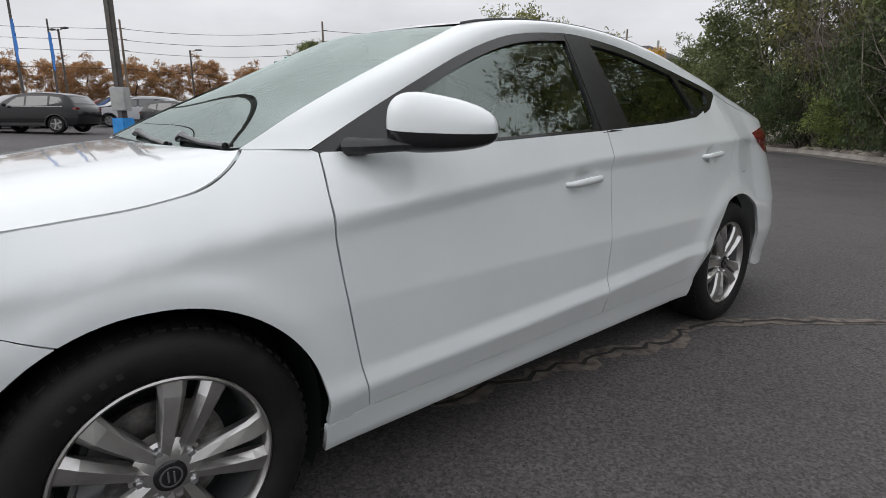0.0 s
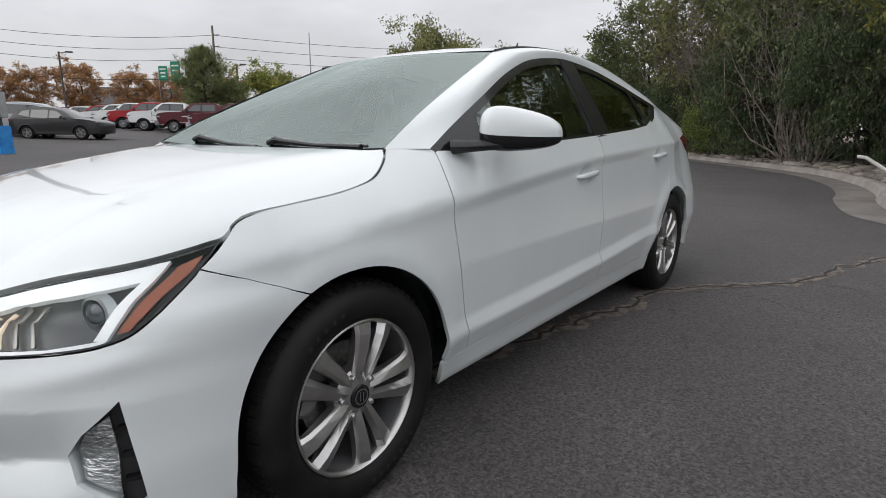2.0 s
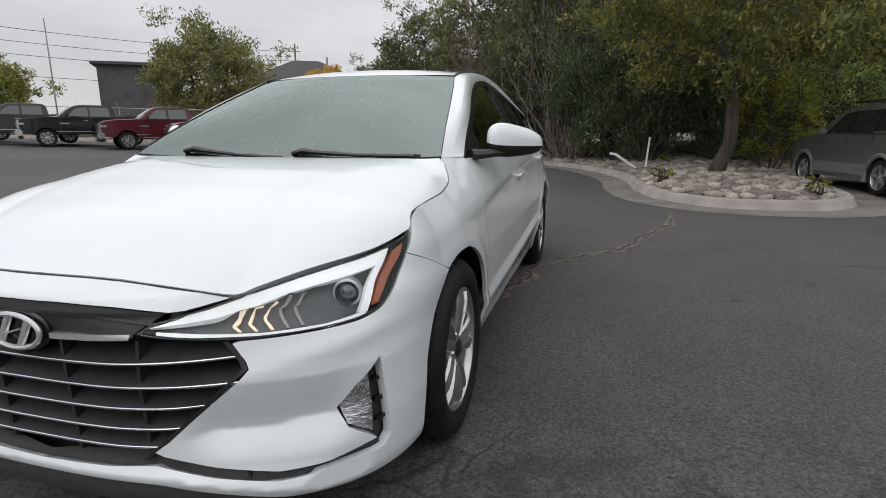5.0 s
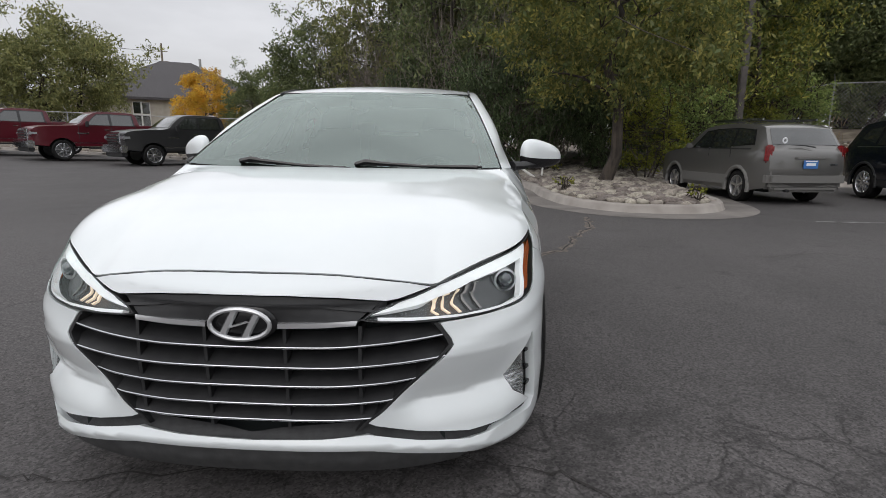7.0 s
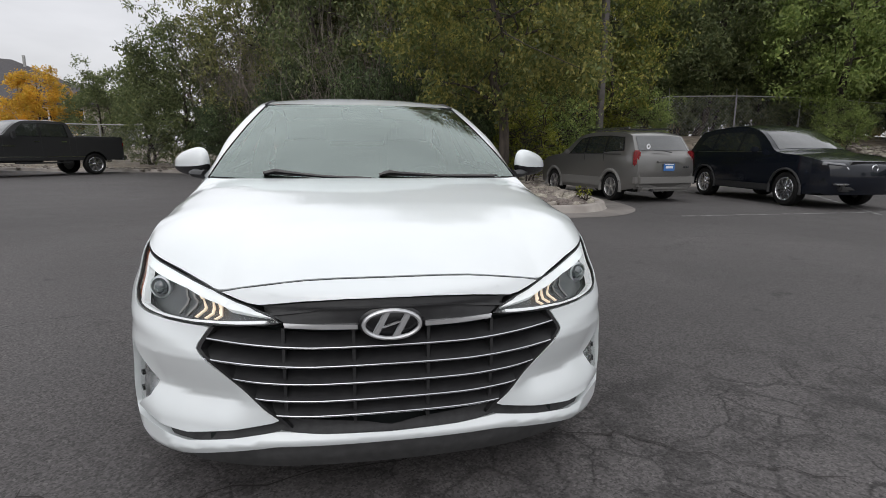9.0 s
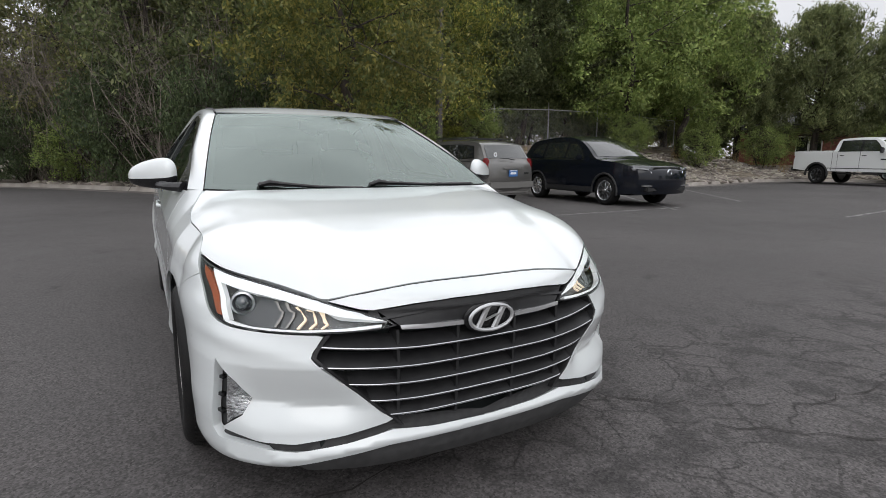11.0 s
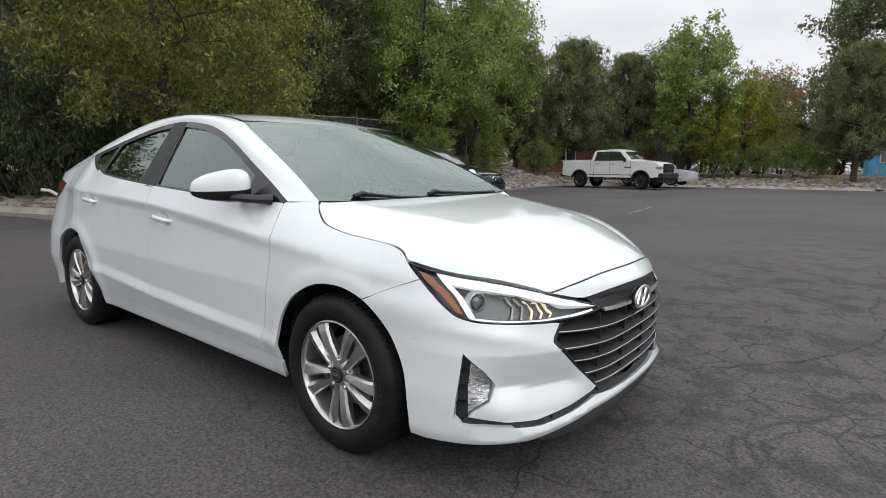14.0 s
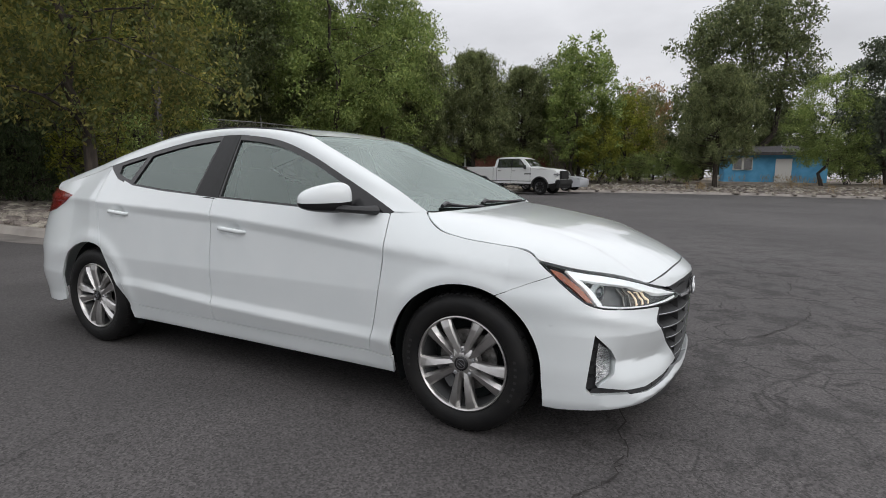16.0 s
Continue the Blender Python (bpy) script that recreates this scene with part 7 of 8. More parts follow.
def make_pickup(label, paint, chrome=True, rim=None, cab="crew"):
    tk = make_vehicle("pickup_truck", label, S_truck, paint, (0.0, 3.79), 0.42, TRUCK_WIN, [(0.6, 1.2)], rim or V_bright, 0.50, 8, "pickup", band=[(0.94, 1.465), (2.84, 1.455), (2.80, 1.935), (1.92, 1.955), (1.38, 1.935), (1.16, 1.75)])
    bright = V_bright if chrome else M_black
    box_part(tk, "front_bumper", (2.0, 0.30, 0.30), (0, -1.10, 0.68), bright, 0.06)
    box_part(tk, "lower_valance", (1.75, 0.2, 0.2), (0, -1.04, 0.46), M_black, 0.04)
    box_part(tk, "grille_surround", (1.22, 0.12, 0.50), (0, -1.07, 1.06), bright, 0.05)
    gr = box_part(tk, "front_grille", (1.06, 0.06, 0.40), (0, -1.12, 1.06), M_black, 0.03)
    for z in (0.95, 1.06, 1.17):
        box_part(gr, "grille_bar", (1.08, 0.04, 0.045), (0, -1.15, z), bright, 0.008)
    for s in (1, -1):
        lamp = box_part(tk, "headlamp_frame", (0.30, 0.34, 0.30), (s * 0.80, -0.91, 1.09), paint, 0.05)
        box_part(lamp, "headlamp", (0.26, 0.30, 0.15), (s * 0.83, -0.96, 1.10), V_headlamp, 0.03)
        box_part(tk, "bonnet_vent", (0.16, 0.34, 0.03), (s * 0.45, -0.05, 1.425), bright, 0.008)
        box_part(tk, "side_moulding", (0.03, 3.0, 0.05), (s * 0.985, 1.9, 0.72), bright, 0.008)
        box_part(tk, "tow_mirror", (0.2, 0.1, 0.24), (s * 1.1, 0.92, 1.5), M_black, 0.03)
        box_part(tk, "tail_lamp", (0.12, 0.08, 0.34), (s * 0.9, 4.98, 1.12), M_red_lamp, 0.02)
        box_part(tk, "door_handle", (0.03, 0.2, 0.035), (s * 0.985, 1.7, 1.28), bright, 0.008)
        box_part(tk, "door_handle", (0.03, 0.2, 0.035), (s * 0.985, 2.66, 1.28), bright, 0.008)
        box_part(tk, "running_board", (0.14, 1.9, 0.06), (s * 0.95, 1.9, 0.5), M_black, 0.015)
        box_part(tk, "badge_bars", (0.01, 0.42, 0.06), (s * 1.0, 0.78, 1.12), bright, 0.003)
        for y, z0, z1 in ((0.62, 0.66, 1.46), (1.87, 0.62, 1.48), (2.86, 0.62, 1.48), (3.10, 0.62, 1.49)):
            box_part(tk, "panel_gap", (0.012, 0.018, z1 - z0), (s * 0.988, y, (z0 + z1) / 2), M_black, 0.002, Euler((0, s * radians(-1.2), 0)))
        box_part(tk, "bed_rail_cap", (0.07, 1.86, 0.03), (s * 0.93, 4.05, 1.49), M_black, 0.01)
    box_part(tk, "rear_bumper", (1.9, 0.2, 0.2), (0, 5.06, 0.66), bright, 0.04)
    return tk


first = {}


def pickup(kind, x, y, heading, z=None):
    spec = {"maroon": ("maroon crew cab pickup with chrome grille in the row", V_maroon), "char": ("charcoal crew cab pickup with chrome grille and wheels", V_char), "black": ("black crew cab pickup in the row", V_black), "white": ("white crew cab pickup in the row", V_white), "red": ("bright red crew cab pickup in the row", V_red)}[kind]
    if kind not in first:
        first[kind] = make_pickup(*spec)
        ob = first[kind]
    else:
        ob = copy_thing(first[kind], Matrix.Identity(4))
    tagged(ob, group="pickups along the fence")
    return place(ob, x, y, heading, z)


# wagon and crossover beside the island
place(wagon, 6.18, 11.4, (-0.17, 0.985), 0.0)
wagon.scale = (0.93, 0.89, 0.97)
place(mz, 9.75, 7.4, (-0.04, -1.0), 0.0)
# pickups along the left fence
ROW = (-0.60, -0.80)
for kind, x, y in (("char", -12.9, 19.6), ("maroon", -17.2, 20.3), ("maroon", -21.6, 20.6), ("black", -25.7, 19.8), ("char", -29.1, 18.9), ("maroon", -33.5, 18.5), ("maroon", -37.7, 18.4), ("white", -41.9, 18.2), ("red", -46.0, 18.4), ("white", -49.8, 18.7), ("white", -53.4, 18.9), ("red", -57.2, 19.0)):
    pickup(kind, x, y, ROW)
for kind, x, y in (("white", -61, 18.6), ("maroon", -64.5, 18.4), ("white", -68, 18.2)):
    pickup(kind, x, y, ROW)
# white pickup on the far side, with a small car behind it
wt_truck = make_pickup("white crew cab pickup with black wheels and arch flares", V_white, False, M_black_gloss)
for s in (1, -1):
    for yw in (0.0, 3.79):
        bm = bmesh.new()
        bm_tube(bm, [(s * 1.0, yw + 0.53 * math.cos(a), 0.42 + 0.53 * math.sin(a)) for a in [radians(-5 + 190 * k / 14) for k in range(15)]], 0.05, 6)
        part("arch_flare", bm, M_black, wt_truck, "black arch flare", True)
place(wt_truck, 27.2, 8.1, (-0.11, -0.994), 0.02)
wt_truck.scale = (1.0, 0.94, 1.0)
small = make_suv("silver_hatchback", "pale silver small car parked behind the white pickup", V_silver)
place(small, 30.4, 7.6, (-0.1, -0.995), 0.15)
small.scale = (0.95, 0.95, 0.82)
# dark vehicles at the left of the lot
so = make_suv("black_suv", "glossy black seven-seat utility vehicle in the lot", V_black)
place(so, -29.4, 1.34, (-0.656, -0.755))
so.scale = (1.02, 1.06, 1.0)
cx = make_suv("grey_crossover", "dark grey crossover parked by the blue pole base", V_char)
place(cx, -29.5, 10.0, (0.749, 0.662))
cx.scale = (0.93, 0.94, 0.93)
row_cars = {}
rows = [(-34.6 - 3.0 * k - 0.12 * k * k, 6.6 + 0.3 * k) for k in range(9)] + [(-33.0 - 2.8 * k, 0.8 + 0.1 * k) for k in range(8)] + [(-36.0 - 2.8 * k, -5.2 - 0.3 * k) for k in range(5)]
for k, (x, y) in enumerate(rows):
    kind = ("silver", "black", "white", "blue", "char", "red", "silver", "white")[k % 8]
    mat = {"silver": V_silver, "black": V_black, "white": V_white, "blue": V_blue, "char": V_char, "red": V_red}[kind]
    if kind not in row_cars:
        row_cars[kind] = make_suv("lot_car", kind.replace("char", "dark grey") + " hatchback in the packed rows of the lot", mat)
        ob = row_cars[kind]
    else:
        ob = copy_thing(row_cars[kind], Matrix.Identity(4))
    tagged(ob, group="cars in the rows")
    place(ob, x, y, (-0.5, -0.87) if k < 9 else (0.25, -0.97))


# ---- fence, poles, signs, buildings ----
M_galv = vary(material("galvanised_steel", (0.36, 0.36, 0.35), 0.5, 0.7), (0.28, 0.28, 0.275), (0.42, 0.42, 0.41), 8.0)
M_pole_brown = vary(material("brown_pole_paint", (0.07, 0.06, 0.055), 0.6), (0.055, 0.047, 0.043), (0.09, 0.078, 0.07), 5.0)
M_wood = vary(material("weathered_wood", (0.16, 0.13, 0.10), 0.9), (0.10, 0.08, 0.06), (0.22, 0.18, 0.14), 6.0, stretch=(1, 1, 0.1))
M_blue_base = vary(material("blue_painted_concrete", (0.02, 0.24, 0.62), 0.6), (0.015, 0.20, 0.55), (0.03, 0.28, 0.68), 4.0)
M_box = vary(material("grey_steel_box", (0.33, 0.34, 0.33), 0.55), (0.28, 0.29, 0.28), (0.38, 0.39, 0.38), 3.0)
M_sign_green = material("road_sign_green", (0.0, 0.22, 0.12), 0.4)
M_sign_white = material("sign_white", (0.7, 0.72, 0.7), 0.5)
M_banner = material("blue_banner", (0.02, 0.16, 0.5), 0.7)
M_roof = vary(material("grey_shingle", (0.07, 0.065, 0.068), 0.9), (0.055, 0.05, 0.053), (0.09, 0.085, 0.088), 12.0, bump=0.5, bump_scale=40)
M_siding = vary(material("beige_siding", (0.42, 0.38, 0.32), 0.8), (0.38, 0.34, 0.29), (0.46, 0.42, 0.36), 2.0)
M_trim = material("white_trim", (0.7, 0.69, 0.66), 0.6)
M_blue_wall = vary(material("sky_blue_wall", (0.10, 0.36, 0.60), 0.75), (0.08, 0.31, 0.54), (0.13, 0.41, 0.66), 1.5)
M_brick = vary(material("red_brick_wall", (0.24, 0.09, 0.06), 0.9), (0.19, 0.07, 0.05), (0.29, 0.12, 0.085), 6.0)
M_dark_wall = vary(material("dark_grey_cladding", (0.075, 0.07, 0.075), 0.7), (0.06, 0.056, 0.06), (0.09, 0.085, 0.09), 1.0)
M_wire = material("cable_black", (0.03, 0.03, 0.03), 0.7)
M_lamp_head = material("lamp_head", (0.05, 0.05, 0.05), 0.5)
M_teal = material("teal_sign", (0.02, 0.35, 0.3), 0.5)


def make_fence(label, line, height):
    """Chain-link fence along a line of ground points: posts with angled arms, top rail and wire mesh."""
    fence = thing("chain_link_fence", label, "fence")
    tops = []
    for x, y, z in line:
        bm = bmesh.new()
        bm_tube(bm, [(x, y, z - 0.3), (x, y, z + height)], 0.032, 8)
        bm_tube(bm, [(x, y, z + height), (x - 0.12, y - 0.12, z + height + 0.3)], [0.02, 0.012], 6)
        part("post", bm, M_galv, fence, "", True)
        tops.append(Vector((x, y, z + height - 0.02)))
    bm = bmesh.new()
    bm_tube(bm, tops, 0.024, 6)
    part("top_rail", bm, M_galv, fence, "", True)
    vs, fs = [], []
    for a, b in zip(tops, tops[1:]):
        l = (b - a).length
        n = int(l / 0.14)
        h = height - 0.05
        for k in range(-int(h / 0.14), n):
            for sgn in (1, -1):
                t0, t1 = k * 0.14 / l, (k * 0.14 + h) / l
                lo, hi = max(t0, 0.0), min(t1, 1.0)
                if hi <= lo:
                    continue
                p, q = a.lerp(b, lo), a.lerp(b, hi)
                zp, zq = (lo - t0) * l, (hi - t0) * l
                p = p - Vector((0, 0, zp if sgn > 0 else h - zp))
                q = q - Vector((0, 0, zq if sgn > 0 else h - zq))
                w = Vector((0, 0, 0.0035))
                i = len(vs)
                vs += [p - w, p + w, q + w, q - w]
                fs.append((i, i + 1, i + 2, i + 3))
    ob = mesh_object("wire_mesh", vs, fs, M_galv, fence, smooth=False)
    ob["kind"] = "stuff"
    return fence


def ground_line(pts):
    return [(x, y, bed_height(x, y)) for x, y in pts]


make_fence("galvanised chain-link fence on the planted bank", ground_line([(11.3, 20.4), (14.0, 19.85), (16.8, 19.25), (19.6, 18.8), (22.4, 18.6), (25.2, 18.6)]), 1.7)
make_fence("chain-link fence half hidden in the thicket", ground_line([(-8.2, 26.6), (-5.2, 25.4), (-2.3, 23.6), (0.4, 21.4), (3.0, 19.9), (5.6, 19.8), (8.1, 20.6)]), 2.15)
make_fence("long chain-link fence behind the pickups", ground_line([(-8.2, 26.6)] + [(-11.5 - 3.4 * k, 27.0 + 0.03 * k) for k in range(16)]), 2.0)


def make_light_pole(label, height, width, heads, mat, at, z, turn=0.0, base=None):
    pole = thing("light_pole", label, "lamp post")
    bm = bmesh.new()
    bm_box(bm, (width, width, height), (0, 0, height / 2), width * 0.12)
    part("shaft", bm, mat, pole)
    for a in heads:
        bm = bmesh.new()
        d = Vector((math.cos(a), math.sin(a), 0))
        bm_tube(bm, [Vector((0, 0, height - 0.15)), d * 0.7 + Vector((0, 0, height - 0.05))], 0.035, 6)
        part("arm", bm, mat, pole)
        bm = bmesh.new()
        bm_box(bm, (0.7, 0.4, 0.14), d * 1.0 + Vector((0, 0, height)), 0.03, Euler((0, 0, a)))
        part("lamp_head", bm, M_lamp_head, pole)
    if base:
        bm = bmesh.new()
        bm_box(bm, (base, base, 0.95), (0, 0, 0.42), 0.03)
        part("painted_base", bm, M_blue_base, pole, "blue painted concrete base")
    pole.location = (at[0], at[1], z)
    pole.rotation_euler = (0, 0, turn)
    return pole


make_light_pole("brown square light pole with two lamp heads behind the wagon", 8.6, 0.2, (2.6, 5.6), M_pole_brown, (8.5, 15.2), bed_height(8.5, 15.2))
lp = make_light_pole("square light pole on a blue concrete base", 10.5, 0.24, (0.4, 3.5), M_pole_brown, (-20.66, 4.24), lot_rise(-20.6, 4.5), 0.6, 0.52)
bm = bmesh.new()
bm_box(bm, (0.62, 0.3, 0.8), (0.05, -0.05, 1.55), 0.02)
part("service_box", bm, M_box, lp, "grey steel service box")
for x, y, h, hd in ((-62, 8, 8.5, (0.4, 3.5)), (-70, 22, 8.5, (1.0,)), (-58, 30.5, 7.5, (2.0,)), (-58, 36, 7.5, (0.2,)), (-74, -4, 8.5, (1.2,))):
    make_light_pole("far slender light pole above the cars", h, 0.16, hd, M_pole_brown, (x, y), 0.9)
for x, y in ((-54, 4), (-60, 7)):
    flag = thing("banner_pole", "tall dark pole with a hanging blue banner", "flagpole")
    bm = bmesh.new()
    bm_tube(bm, [(0, 0, 0), (0, 0, 16 if x > -55 else 9)], [0.12, 0.07], 8)
    part("mast", bm, M_pole_brown, flag, "", True)
    bm = bmesh.new()
    g = [[bm.verts.new((0.12 + 0.7 * i / 4, 0.12 * math.sin(i * 1.4 + j), 4.6 + 3.2 * j / 6)) for j in range(7)] for i in range(5)]
    for i in range(4):
        for j in range(6):
            bm.faces.new((g[i][j], g[i + 1][j], g[i + 1][j + 1], g[i][j + 1]))
    part("banner", bm, M_banner, flag, "blue cloth banner", True)
    flag.location = (x, y, 0.9)

# utility poles and cables
ends = []
for x, y, h in ((-95, -20, 13), (-66, 14.0, 10.5), (-52.5, 30.2, 10.4), (-36, 62, 11)):
    up = thing("utility_pole", "wooden utility pole with crossarms", "utility pole")
    bm = bmesh.new()
    bm_tube(bm, [(0, 0, 0), (0, 0, h)], [0.16, 0.10], 8)
    part("mast", bm, M_wood, up, "", True)
    for z in (h - 0.9, h - 2.0, h - 3.1):
        bm = bmesh.new()
        bm_tube(bm, [(0, 0, z), (0.5, 0.4, z + 0.05)], 0.04, 5)
        part("crossarm", bm, M_wood, up)
    up.location = (x, y, 0.9)
    ends.append((x, y, h + 0.9))
for dz in (-0.9, -2.0, -3.1, -4.9):
    cable = thing("overhead_cable", "thin black overhead cable strung between poles", "cable", "overhead cables")
    for (x0, y0, h0), (x1, y1, h1) in zip(ends, ends[1:]):
        bm = bmesh.new()
        bm_tube(bm, [(x0 + (x1 - x0) * t, y0 + (y1 - y0) * t, h0 + (h1 - h0) * t + dz - 2.2 * t * (1 - t)) for t in [k / 12 for k in range(13)]], 0.022, 4)
        part("span", bm, M_wire, cable)
fp = thing("slender_mast", "thin pale mast beyond the fence", "pole")
bm = bmesh.new()
bm_tube(bm, [(0, 0, 0), (0, 0, 8.6)], [0.07, 0.04], 8)
part("mast", bm, M_galv, fp, "", True)
fp.location = (-38.8, 31.4, 0.8)

# green road signs with unreadable lines
gs = thing("road_sign", "green overhead road signs on a steel gantry", "road sign")
for x, z, w, h in ((0, 7.9, 1.4, 2.1), (2.0, 8.2, 1.5, 2.8)):
    bm = bmesh.new()
    bm_box(bm, (w, 0.08, h), (x, 0, z), 0.02)
    face = part("panel", bm, M_sign_green, gs, "green panel")
    for k in range(3):
        bm = bmesh.new()
        bm_box(bm, (w * (0.7 - 0.12 * k), 0.02, 0.22), (x, -0.06, z + h * (0.28 - 0.25 * k)), 0.004)
        part("line_bar", bm, M_sign_white, face)
bm = bmesh.new()
bm_tube(bm, [(-0.9, 0.2, 0), (-0.9, 0.2, 7.9), (3, 0.2, 7.9)], 0.12, 8)
part("gantry", bm, M_galv, gs)
gs.location = (-67.2, 31.8, 1.4)
gs.rotation_euler = (0, 0, radians(32.5))
gs.scale = (0.8, 0.8, 0.8)


def make_house(name, label, size, wall_h, ridge_h, wall, roof, hip=0.3):
    """A hipped house: walls, roof, windows. size is width, depth."""
    w, d = size
    house = thing(name, label, "house")
    bm = bmesh.new()
    bm_box(bm, (w, d, wall_h), (0, 0, wall_h / 2), 0.02)
    part("wall", bm, wall, house)
    bm = bmesh.new()
    o = 0.45
    e = [bm.verts.new((sx * (w / 2 + o), sy * (d / 2 + o), wall_h)) for sx, sy in ((-1, -1), (1, -1), (1, 1), (-1, 1))]
    u = [bm.verts.new((sx * (w / 2 + o), sy * (d / 2 + o), wall_h - 0.22)) for sx, sy in ((-1, -1), (1, -1), (1, 1), (-1, 1))]
    r = [bm.verts.new((sx * w * (0.5 - hip), 0, ridge_h)) for sx in (-1, 1)]
    bm.faces.new((e[0], e[1], r[1], r[0]))
    bm.faces.new((e[2], e[3], r[0], r[1]))
    bm.faces.new((e[1], e[2], r[1]))
    bm.faces.new((e[3], e[0], r[0]))
    for k in range(4):
        bm.faces.new((u[k], u[(k + 1) % 4], e[(k + 1) % 4], e[k]))
    bm.faces.new(u[::-1])
    bmesh.ops.recalc_face_normals(bm, faces=bm.faces)
    part("roof", bm, roof, house)
    return house


def house_window(house, at, size, n=(1, 1)):
    bm = bmesh.new()
    bm_box(bm, (size[0], 0.08, size[1]), at, 0.01)
    win = part("window", bm, M_trim, house, "white window frame")
    for i in range(n[0]):
        for j in range(n[1]):
            bm = bmesh.new()
            pw, ph = size[0] / n[0] - 0.14, size[1] / n[1] - 0.14
            bm_box(bm, (pw, 0.03, ph), (at[0] + (i - (n[0] - 1) / 2) * size[0] / n[0], at[1] - 0.05, at[2] + (j - (n[1] - 1) / 2) * size[1] / n[1]), 0.004)
            part("pane", bm, M_bg_glass, win)


h1 = make_house("beige_house", "beige house with a dark hipped shingle roof", (17, 12), 5.4, 9.3, M_siding, M_roof, 0.42)
for x, z in ((3.2, 3.9), (5.0, 3.9), (-3, 3.9)):
    house_window(h1, (x, -6.05, z), (1.4, 2.2), (2, 2))
bm = bmesh.new()
bm_tube(bm, [(2.2, -1.0, 8.3), (2.2, -1.0, 9.6)], 0.12, 8)
part("roof_vent", bm, M_galv, h1)
h1.location, h1.rotation_euler = (-29.5, 53.0, -0.7), (0, 0, radians(28))
h2 = make_house("dark_building", "large dark grey building beyond the fence", (7, 7), 7.0, 7.5, M_dark_wall, M_roof, 0.3)
h2.location, h2.rotation_euler = (-43.0, 44.6, 0.5), (0, 0, radians(40))
h3 = make_house("gabled_store", "far grey gabled store with a lettered front", (26, 16), 4.6, 8.2, M_dark_wall, M_roof, 0.04)
for k in range(3):
    bm = bmesh.new()
    bm_box(bm, (2.0, 0.1, 0.9), (-3 + 2.8 * k, -8.1, 3.4), 0.05)
    part("sign_bar", bm, M_sign_white if k < 2 else M_teal, h3)
h3.location, h3.rotation_euler = (-112, 52, 0.9), (0, 0, radians(62))
shed = make_house("blue_shed", "low sky-blue building with a flat grey roof", (7.0, 6), 2.5, 3.1, M_blue_wall, M_roof, 0.2)
bm = bmesh.new()
bm_box(bm, (1.1, 0.08, 2.0), (0.6, -3.04, 1.0), 0.01)
part("door", bm, M_trim, shed, "pale blue door")
house_window(shed, (-2.2, -3.03, 1.6), (1.4, 1.0), (2, 1))
shed.location, shed.rotation_euler = (50.0, -3.9, 0.5), (0, 0, radians(-86))
brick = make_house("brick_house", "low red-brown house behind the pines", (13, 8), 3.0, 4.6, M_brick, M_roof, 0.3)
house_window(brick, (-2, -4.03, 1.7), (1.6, 1.1), (2, 1))
brick.location, brick.rotation_euler = (45, 19, 0.5), (0, 0, radians(-70))
# meter boxes at the lot's far edge
mb = thing("meter_cabinet", "grey meter cabinet on white posts", "utility box")
for x in (-0.35, 0, 0.35):
    bm = bmesh.new()
    bm_tube(bm, [(x, 0, -0.1), (x, 0, 1.0)], 0.05, 8)
    part("leg", bm, M_trim, mb)
bm = bmesh.new()
bm_box(bm, (0.9, 0.3, 1.1), (0, 0, 1.4), 0.03)
part("cabinet", bm, M_box, mb)
mb.location, mb.rotation_euler = (35.0, -11.2, 0.3), (0, 0, radians(-80))

# stake and pipe on the stones
stk = thing("marker_stake", "pale weathered wooden marker stake in the stones", "stake")
bm = bmesh.new()
bm_box(bm, (0.045, 0.02, 0.85), (0, 0, 0.38), 0.003, Euler((0, radians(4), 0)))
part("stake", bm, M_trim, stk)
stk.location = (2.45, 13.0, bed_height(2.45, 13.0))
pipe = thing("white_pipe", "short white plastic pipe leaning from the stones", "pipe")
bm = bmesh.new()
bm_tube(bm, [(-0.32, 0, 0.42), (-0.18, 0, 0.40), (0.32, 0, 0.06)], 0.035, 10)
part("tube", bm, M_trim, pipe, "", True)
pipe.location = (1.85, 12.4, bed_height(1.85, 12.4))


# painted bay lines and the long crack
def strip(name, line, width, mat, label, z, category, jag=0.0, seed=1):
    r = random.Random(seed)
    v, f = [], []
    for i, p in enumerate(line):
        a, b = np.array(line[max(i - 1, 0)]), np.array(line[min(i + 1, len(line) - 1)])
        t = (b - a) / max(np.linalg.norm(b - a), 1e-9)
        w0, w1 = width * (1 + r.uniform(-jag, jag)), width * (1 + r.uniform(-jag, jag))
        v += [(p[0] - t[1] * w0 / 2, p[1] + t[0] * w0 / 2, lot_rise(*p) + z), (p[0] + t[1] * w1 / 2, p[1] - t[0] * w1 / 2, lot_rise(*p) + z)]
    f = [(2 * i, 2 * i + 1, 2 * i + 3, 2 * i + 2) for i in range(len(line) - 1)]
    return tagged(mesh_object(name, v, f, mat, smooth=False), label, category, kind="structure")


for k, (a, b) in enumerate((((5.6, 6.0), (9.9, 6.1)), ((9.3, 5.7), (13.5, 12.3)), ((13.0, 6.6), (17.4, 12.2)), ((11, 3.2), (14, 3.6)))):
    strip("bay_line", [a, ((a[0] + b[0]) / 2, (a[1] + b[1]) / 2), b], 0.10, M_line, "worn white parking bay line", 0.004, "marking")


def ragged(pts, seed, amp=0.035):
    r = random.Random(seed)
    return [(p[0] + r.uniform(-amp, amp), p[1] + r.uniform(-amp, amp)) for p in rounded(pts, 9)]


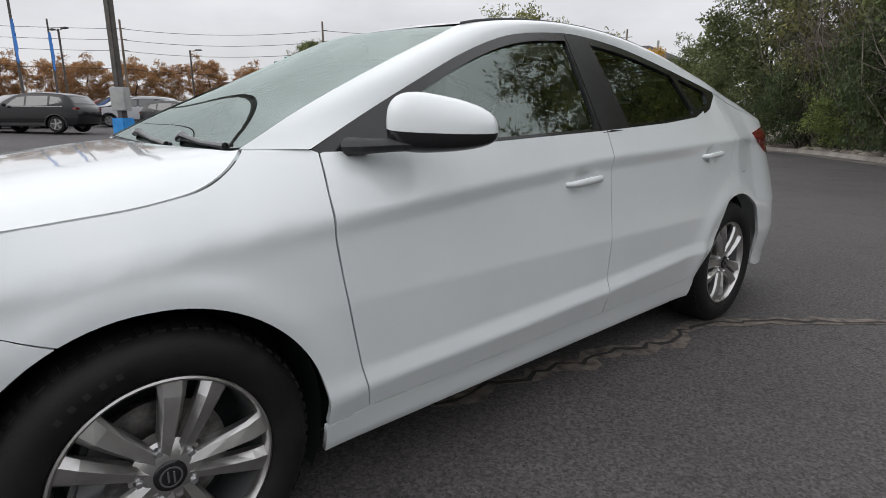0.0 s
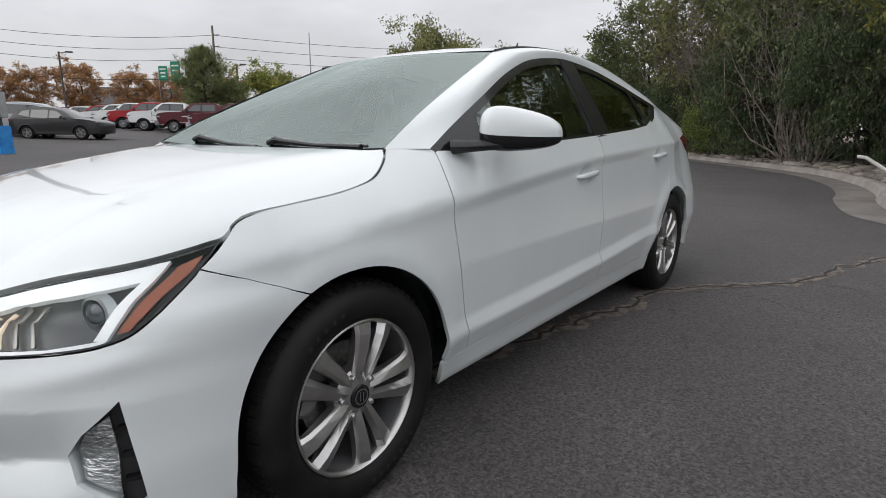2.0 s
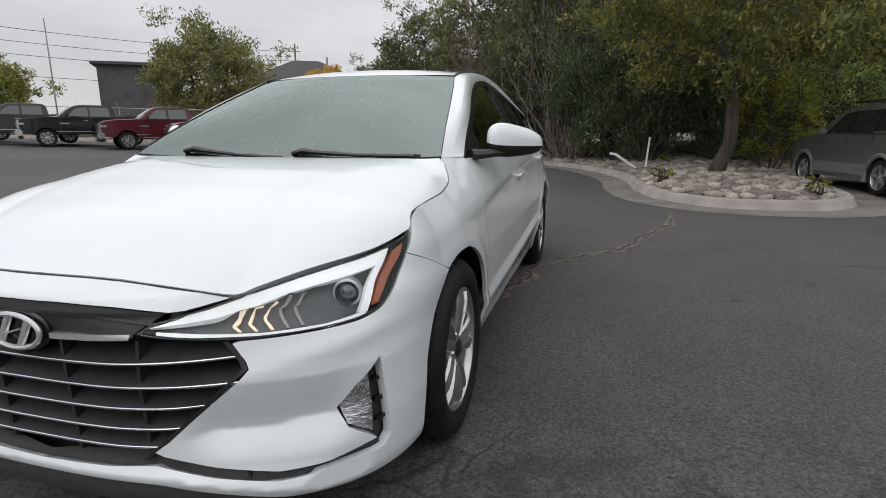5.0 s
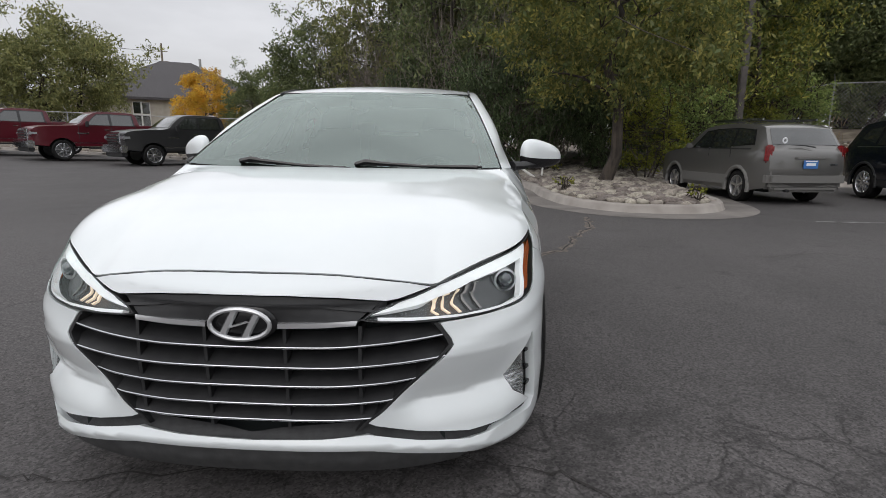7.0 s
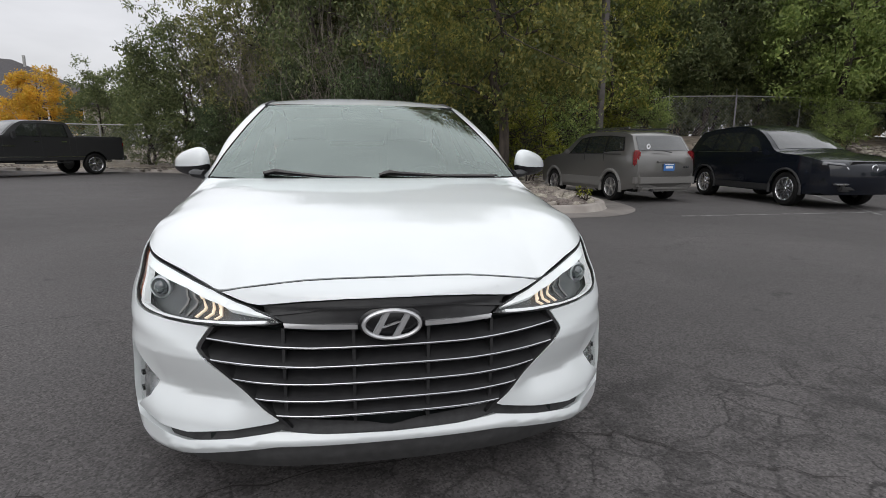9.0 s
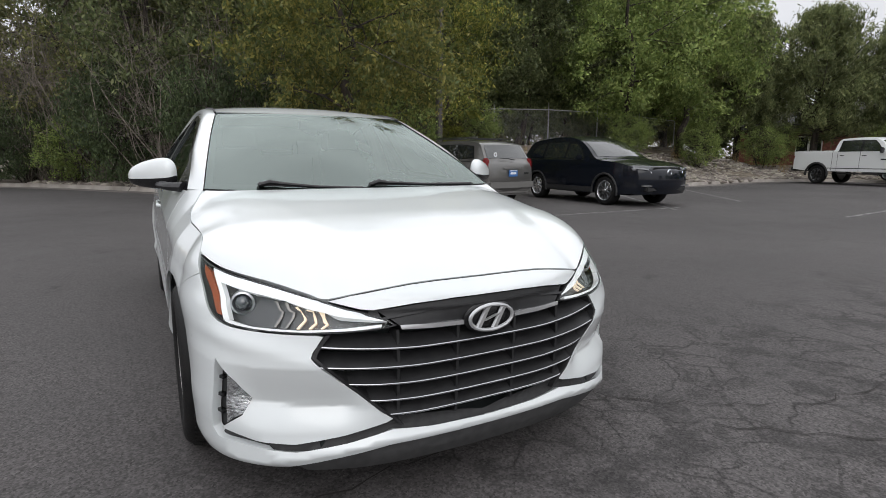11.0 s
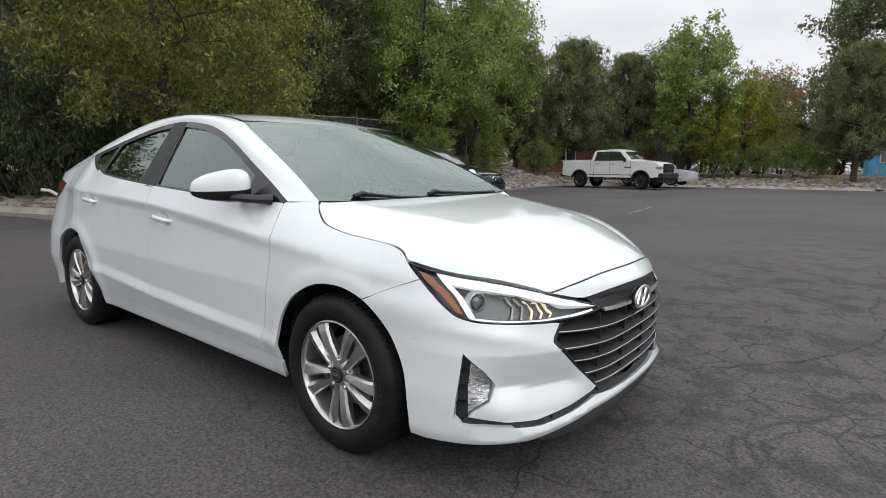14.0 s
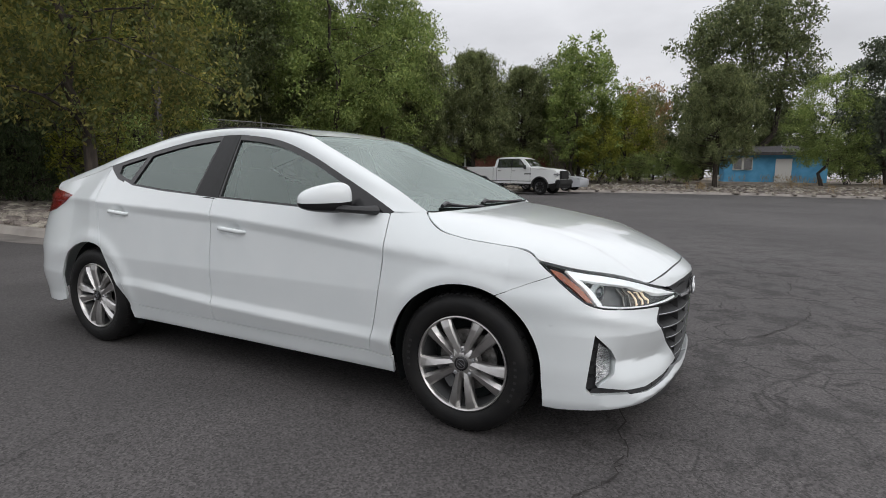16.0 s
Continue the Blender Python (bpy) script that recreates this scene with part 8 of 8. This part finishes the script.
long_crack = ragged([(0.2, 0.2), (0.52, 0.91), (0.66, 1.56), (0.79, 2.1), (0.93, 2.7), (1.5, 3.35), (1.75, 4.1), (2.1, 4.95), (2.3, 6.0)], 5)
strip("crumbled_crack_edge", long_crack, 0.09, M_crack_edge, "crumbled brown edge of a long crack", 0.003, "crack", 0.75, 2)
strip("crack", long_crack, 0.018, M_crack, "long open crack in the asphalt", 0.006, "crack", 0.8, 3)
c2 = ragged([(-1.2, -0.55), (-0.9, -0.68), (-0.5, -0.66), (0.3, -0.5), (0.75, -0.49), (1.13, -0.70), (1.65, -1.0), (2.4, -1.1)], 6)
strip("crack", c2, 0.006, M_crack, "open crack in the asphalt before the sedan", 0.006, "crack", 0.8, 4)
c3 = ragged([(5.6, -1.6), (4.4, -1.75), (3.4, -1.6), (2.6, -1.7), (1.9, -1.5), (1.1, -0.95)], 7)
strip("crack", c3, 0.006, M_crack, "wandering crack across the open lot", 0.006, "crack", 0.8, 5)
c4 = ragged([(1.2, 3.4), (2.1, 3.45), (3.2, 3.2), (4.4, 3.5), (6.5, 3.4)], 8)
strip("crack", c4, 0.005, M_crack, "thin crack beside the sedan", 0.006, "crack", 0.8, 6)

# dry grass on the bank and weeds in the stones
rs = np.random.RandomState(77)
tuft = thing("dry_grass", "tawny dry grass tufts on the bank", "grass", kind="stuff")
pos = []
for _ in range(900):
    x, y = rs.uniform(8, 46), rs.uniform(-16, 22)
    if in_bed(x, y, 1.6) and kerb_distance(x, y) < 10 and noise.noise(Vector((x * 0.35, y * 0.35, 3))) > 0.0:
        z = bed_height(x, y)
        for _ in range(26):
            pos.append((x + rs.normal() * 0.14, y + rs.normal() * 0.14, z + rs.uniform(0.1, 0.5)))
blades = new("blades", leaf_mesh("blades", np.array(pos), 0.42, L_dry, rs, -1.2, 0.045))
blades.parent = tuft
for x, y in ((4.3, 7.1), (2.4, 8.9), (3.0, 14.2)):
    w = make_tree("weed", "small green weed among the stones", int(x * 10), 0.32, 0.2, 0.02, 220, 0.07, L_lime, 0.004, 3, 0.2, 12, limbs=3)
    put(w, x, y)

# ---- stones of the bed, last ----
stones = thing("stone_bed", "tan and grey river stones piled in the bed", "stones")
kinds = [stone_mesh(k) for k in range(7)]
r = random.Random(9)
near = []
tries = 0
while len(near) < 300 and tries < 20000:
    tries += 1
    x, y = r.uniform(1.6, 5.4), r.uniform(6.6, 12.6)
    if not in_bed(x, y, 0.42):
        continue
    s = r.uniform(0.07, 0.19)
    if any(math.hypot(x - a, y - b) < 0.55 * (s + c) for a, b, c in near):
        continue
    near.append((x, y, s))
    ob = new("stone", kinds[r.randrange(7)])
    ob.parent = stones
    ob.location = (x, y, bed_height(x, y) + 0.12 * s)
    ob.rotation_euler = (r.uniform(-0.35, 0.35), r.uniform(-0.35, 0.35), r.uniform(0, 6.28))
    ob.scale = (s, s, s)
base_v = [np.array([v.co[:] for v in m.vertices]) for m in kinds]
base_f = [np.array([p.vertices[:] for p in m.polygons]) for m in kinds]
vs, fs, count = [], [], 0


def scatter(n, x0, x1, y0, y1, s0, s1, dmin, dmax):
    global count
    done = 0
    for _ in range(n * 8):
        if done >= n:
            break
        x, y = r.uniform(x0, x1), r.uniform(y0, y1)
        if not in_bed(x, y, dmin) or kerb_distance(x, y) > dmax:
            continue
        k, s, a = r.randrange(7), r.uniform(s0, s1), r.uniform(0, 6.28)
        c, q = math.cos(a), math.sin(a)
        p = base_v[k] * s
        vs.append(np.stack([p[:, 0] * c - p[:, 1] * q + x, p[:, 0] * q + p[:, 1] * c + y, p[:, 2] + bed_height(x, y) + 0.05 * s], 1))
        fs.append(base_f[k] + count)
        count += len(p)
        done += 1


scatter(900, 1.2, 5.6, 6.2, 13.5, 0.05, 0.14, 0.38, 9)
scatter(2200, -6, 7, 12.0, 22, 0.08, 0.22, 0.4, 4.2)
scatter(2600, 6, 30, 12, 19, 0.08, 0.2, 0.4, 4.5)
scatter(2000, 27, 42, -16, 16, 0.08, 0.2, 0.4, 4.0)
scatter(500, -30, -6, 22, 30, 0.05, 0.14, 0.2, 1.6)
rest = mesh_object("stone_rest", np.concatenate(vs), [tuple(q) for q in np.concatenate(fs)], M_stone_far, stones)
rest["kind"] = "stuff"
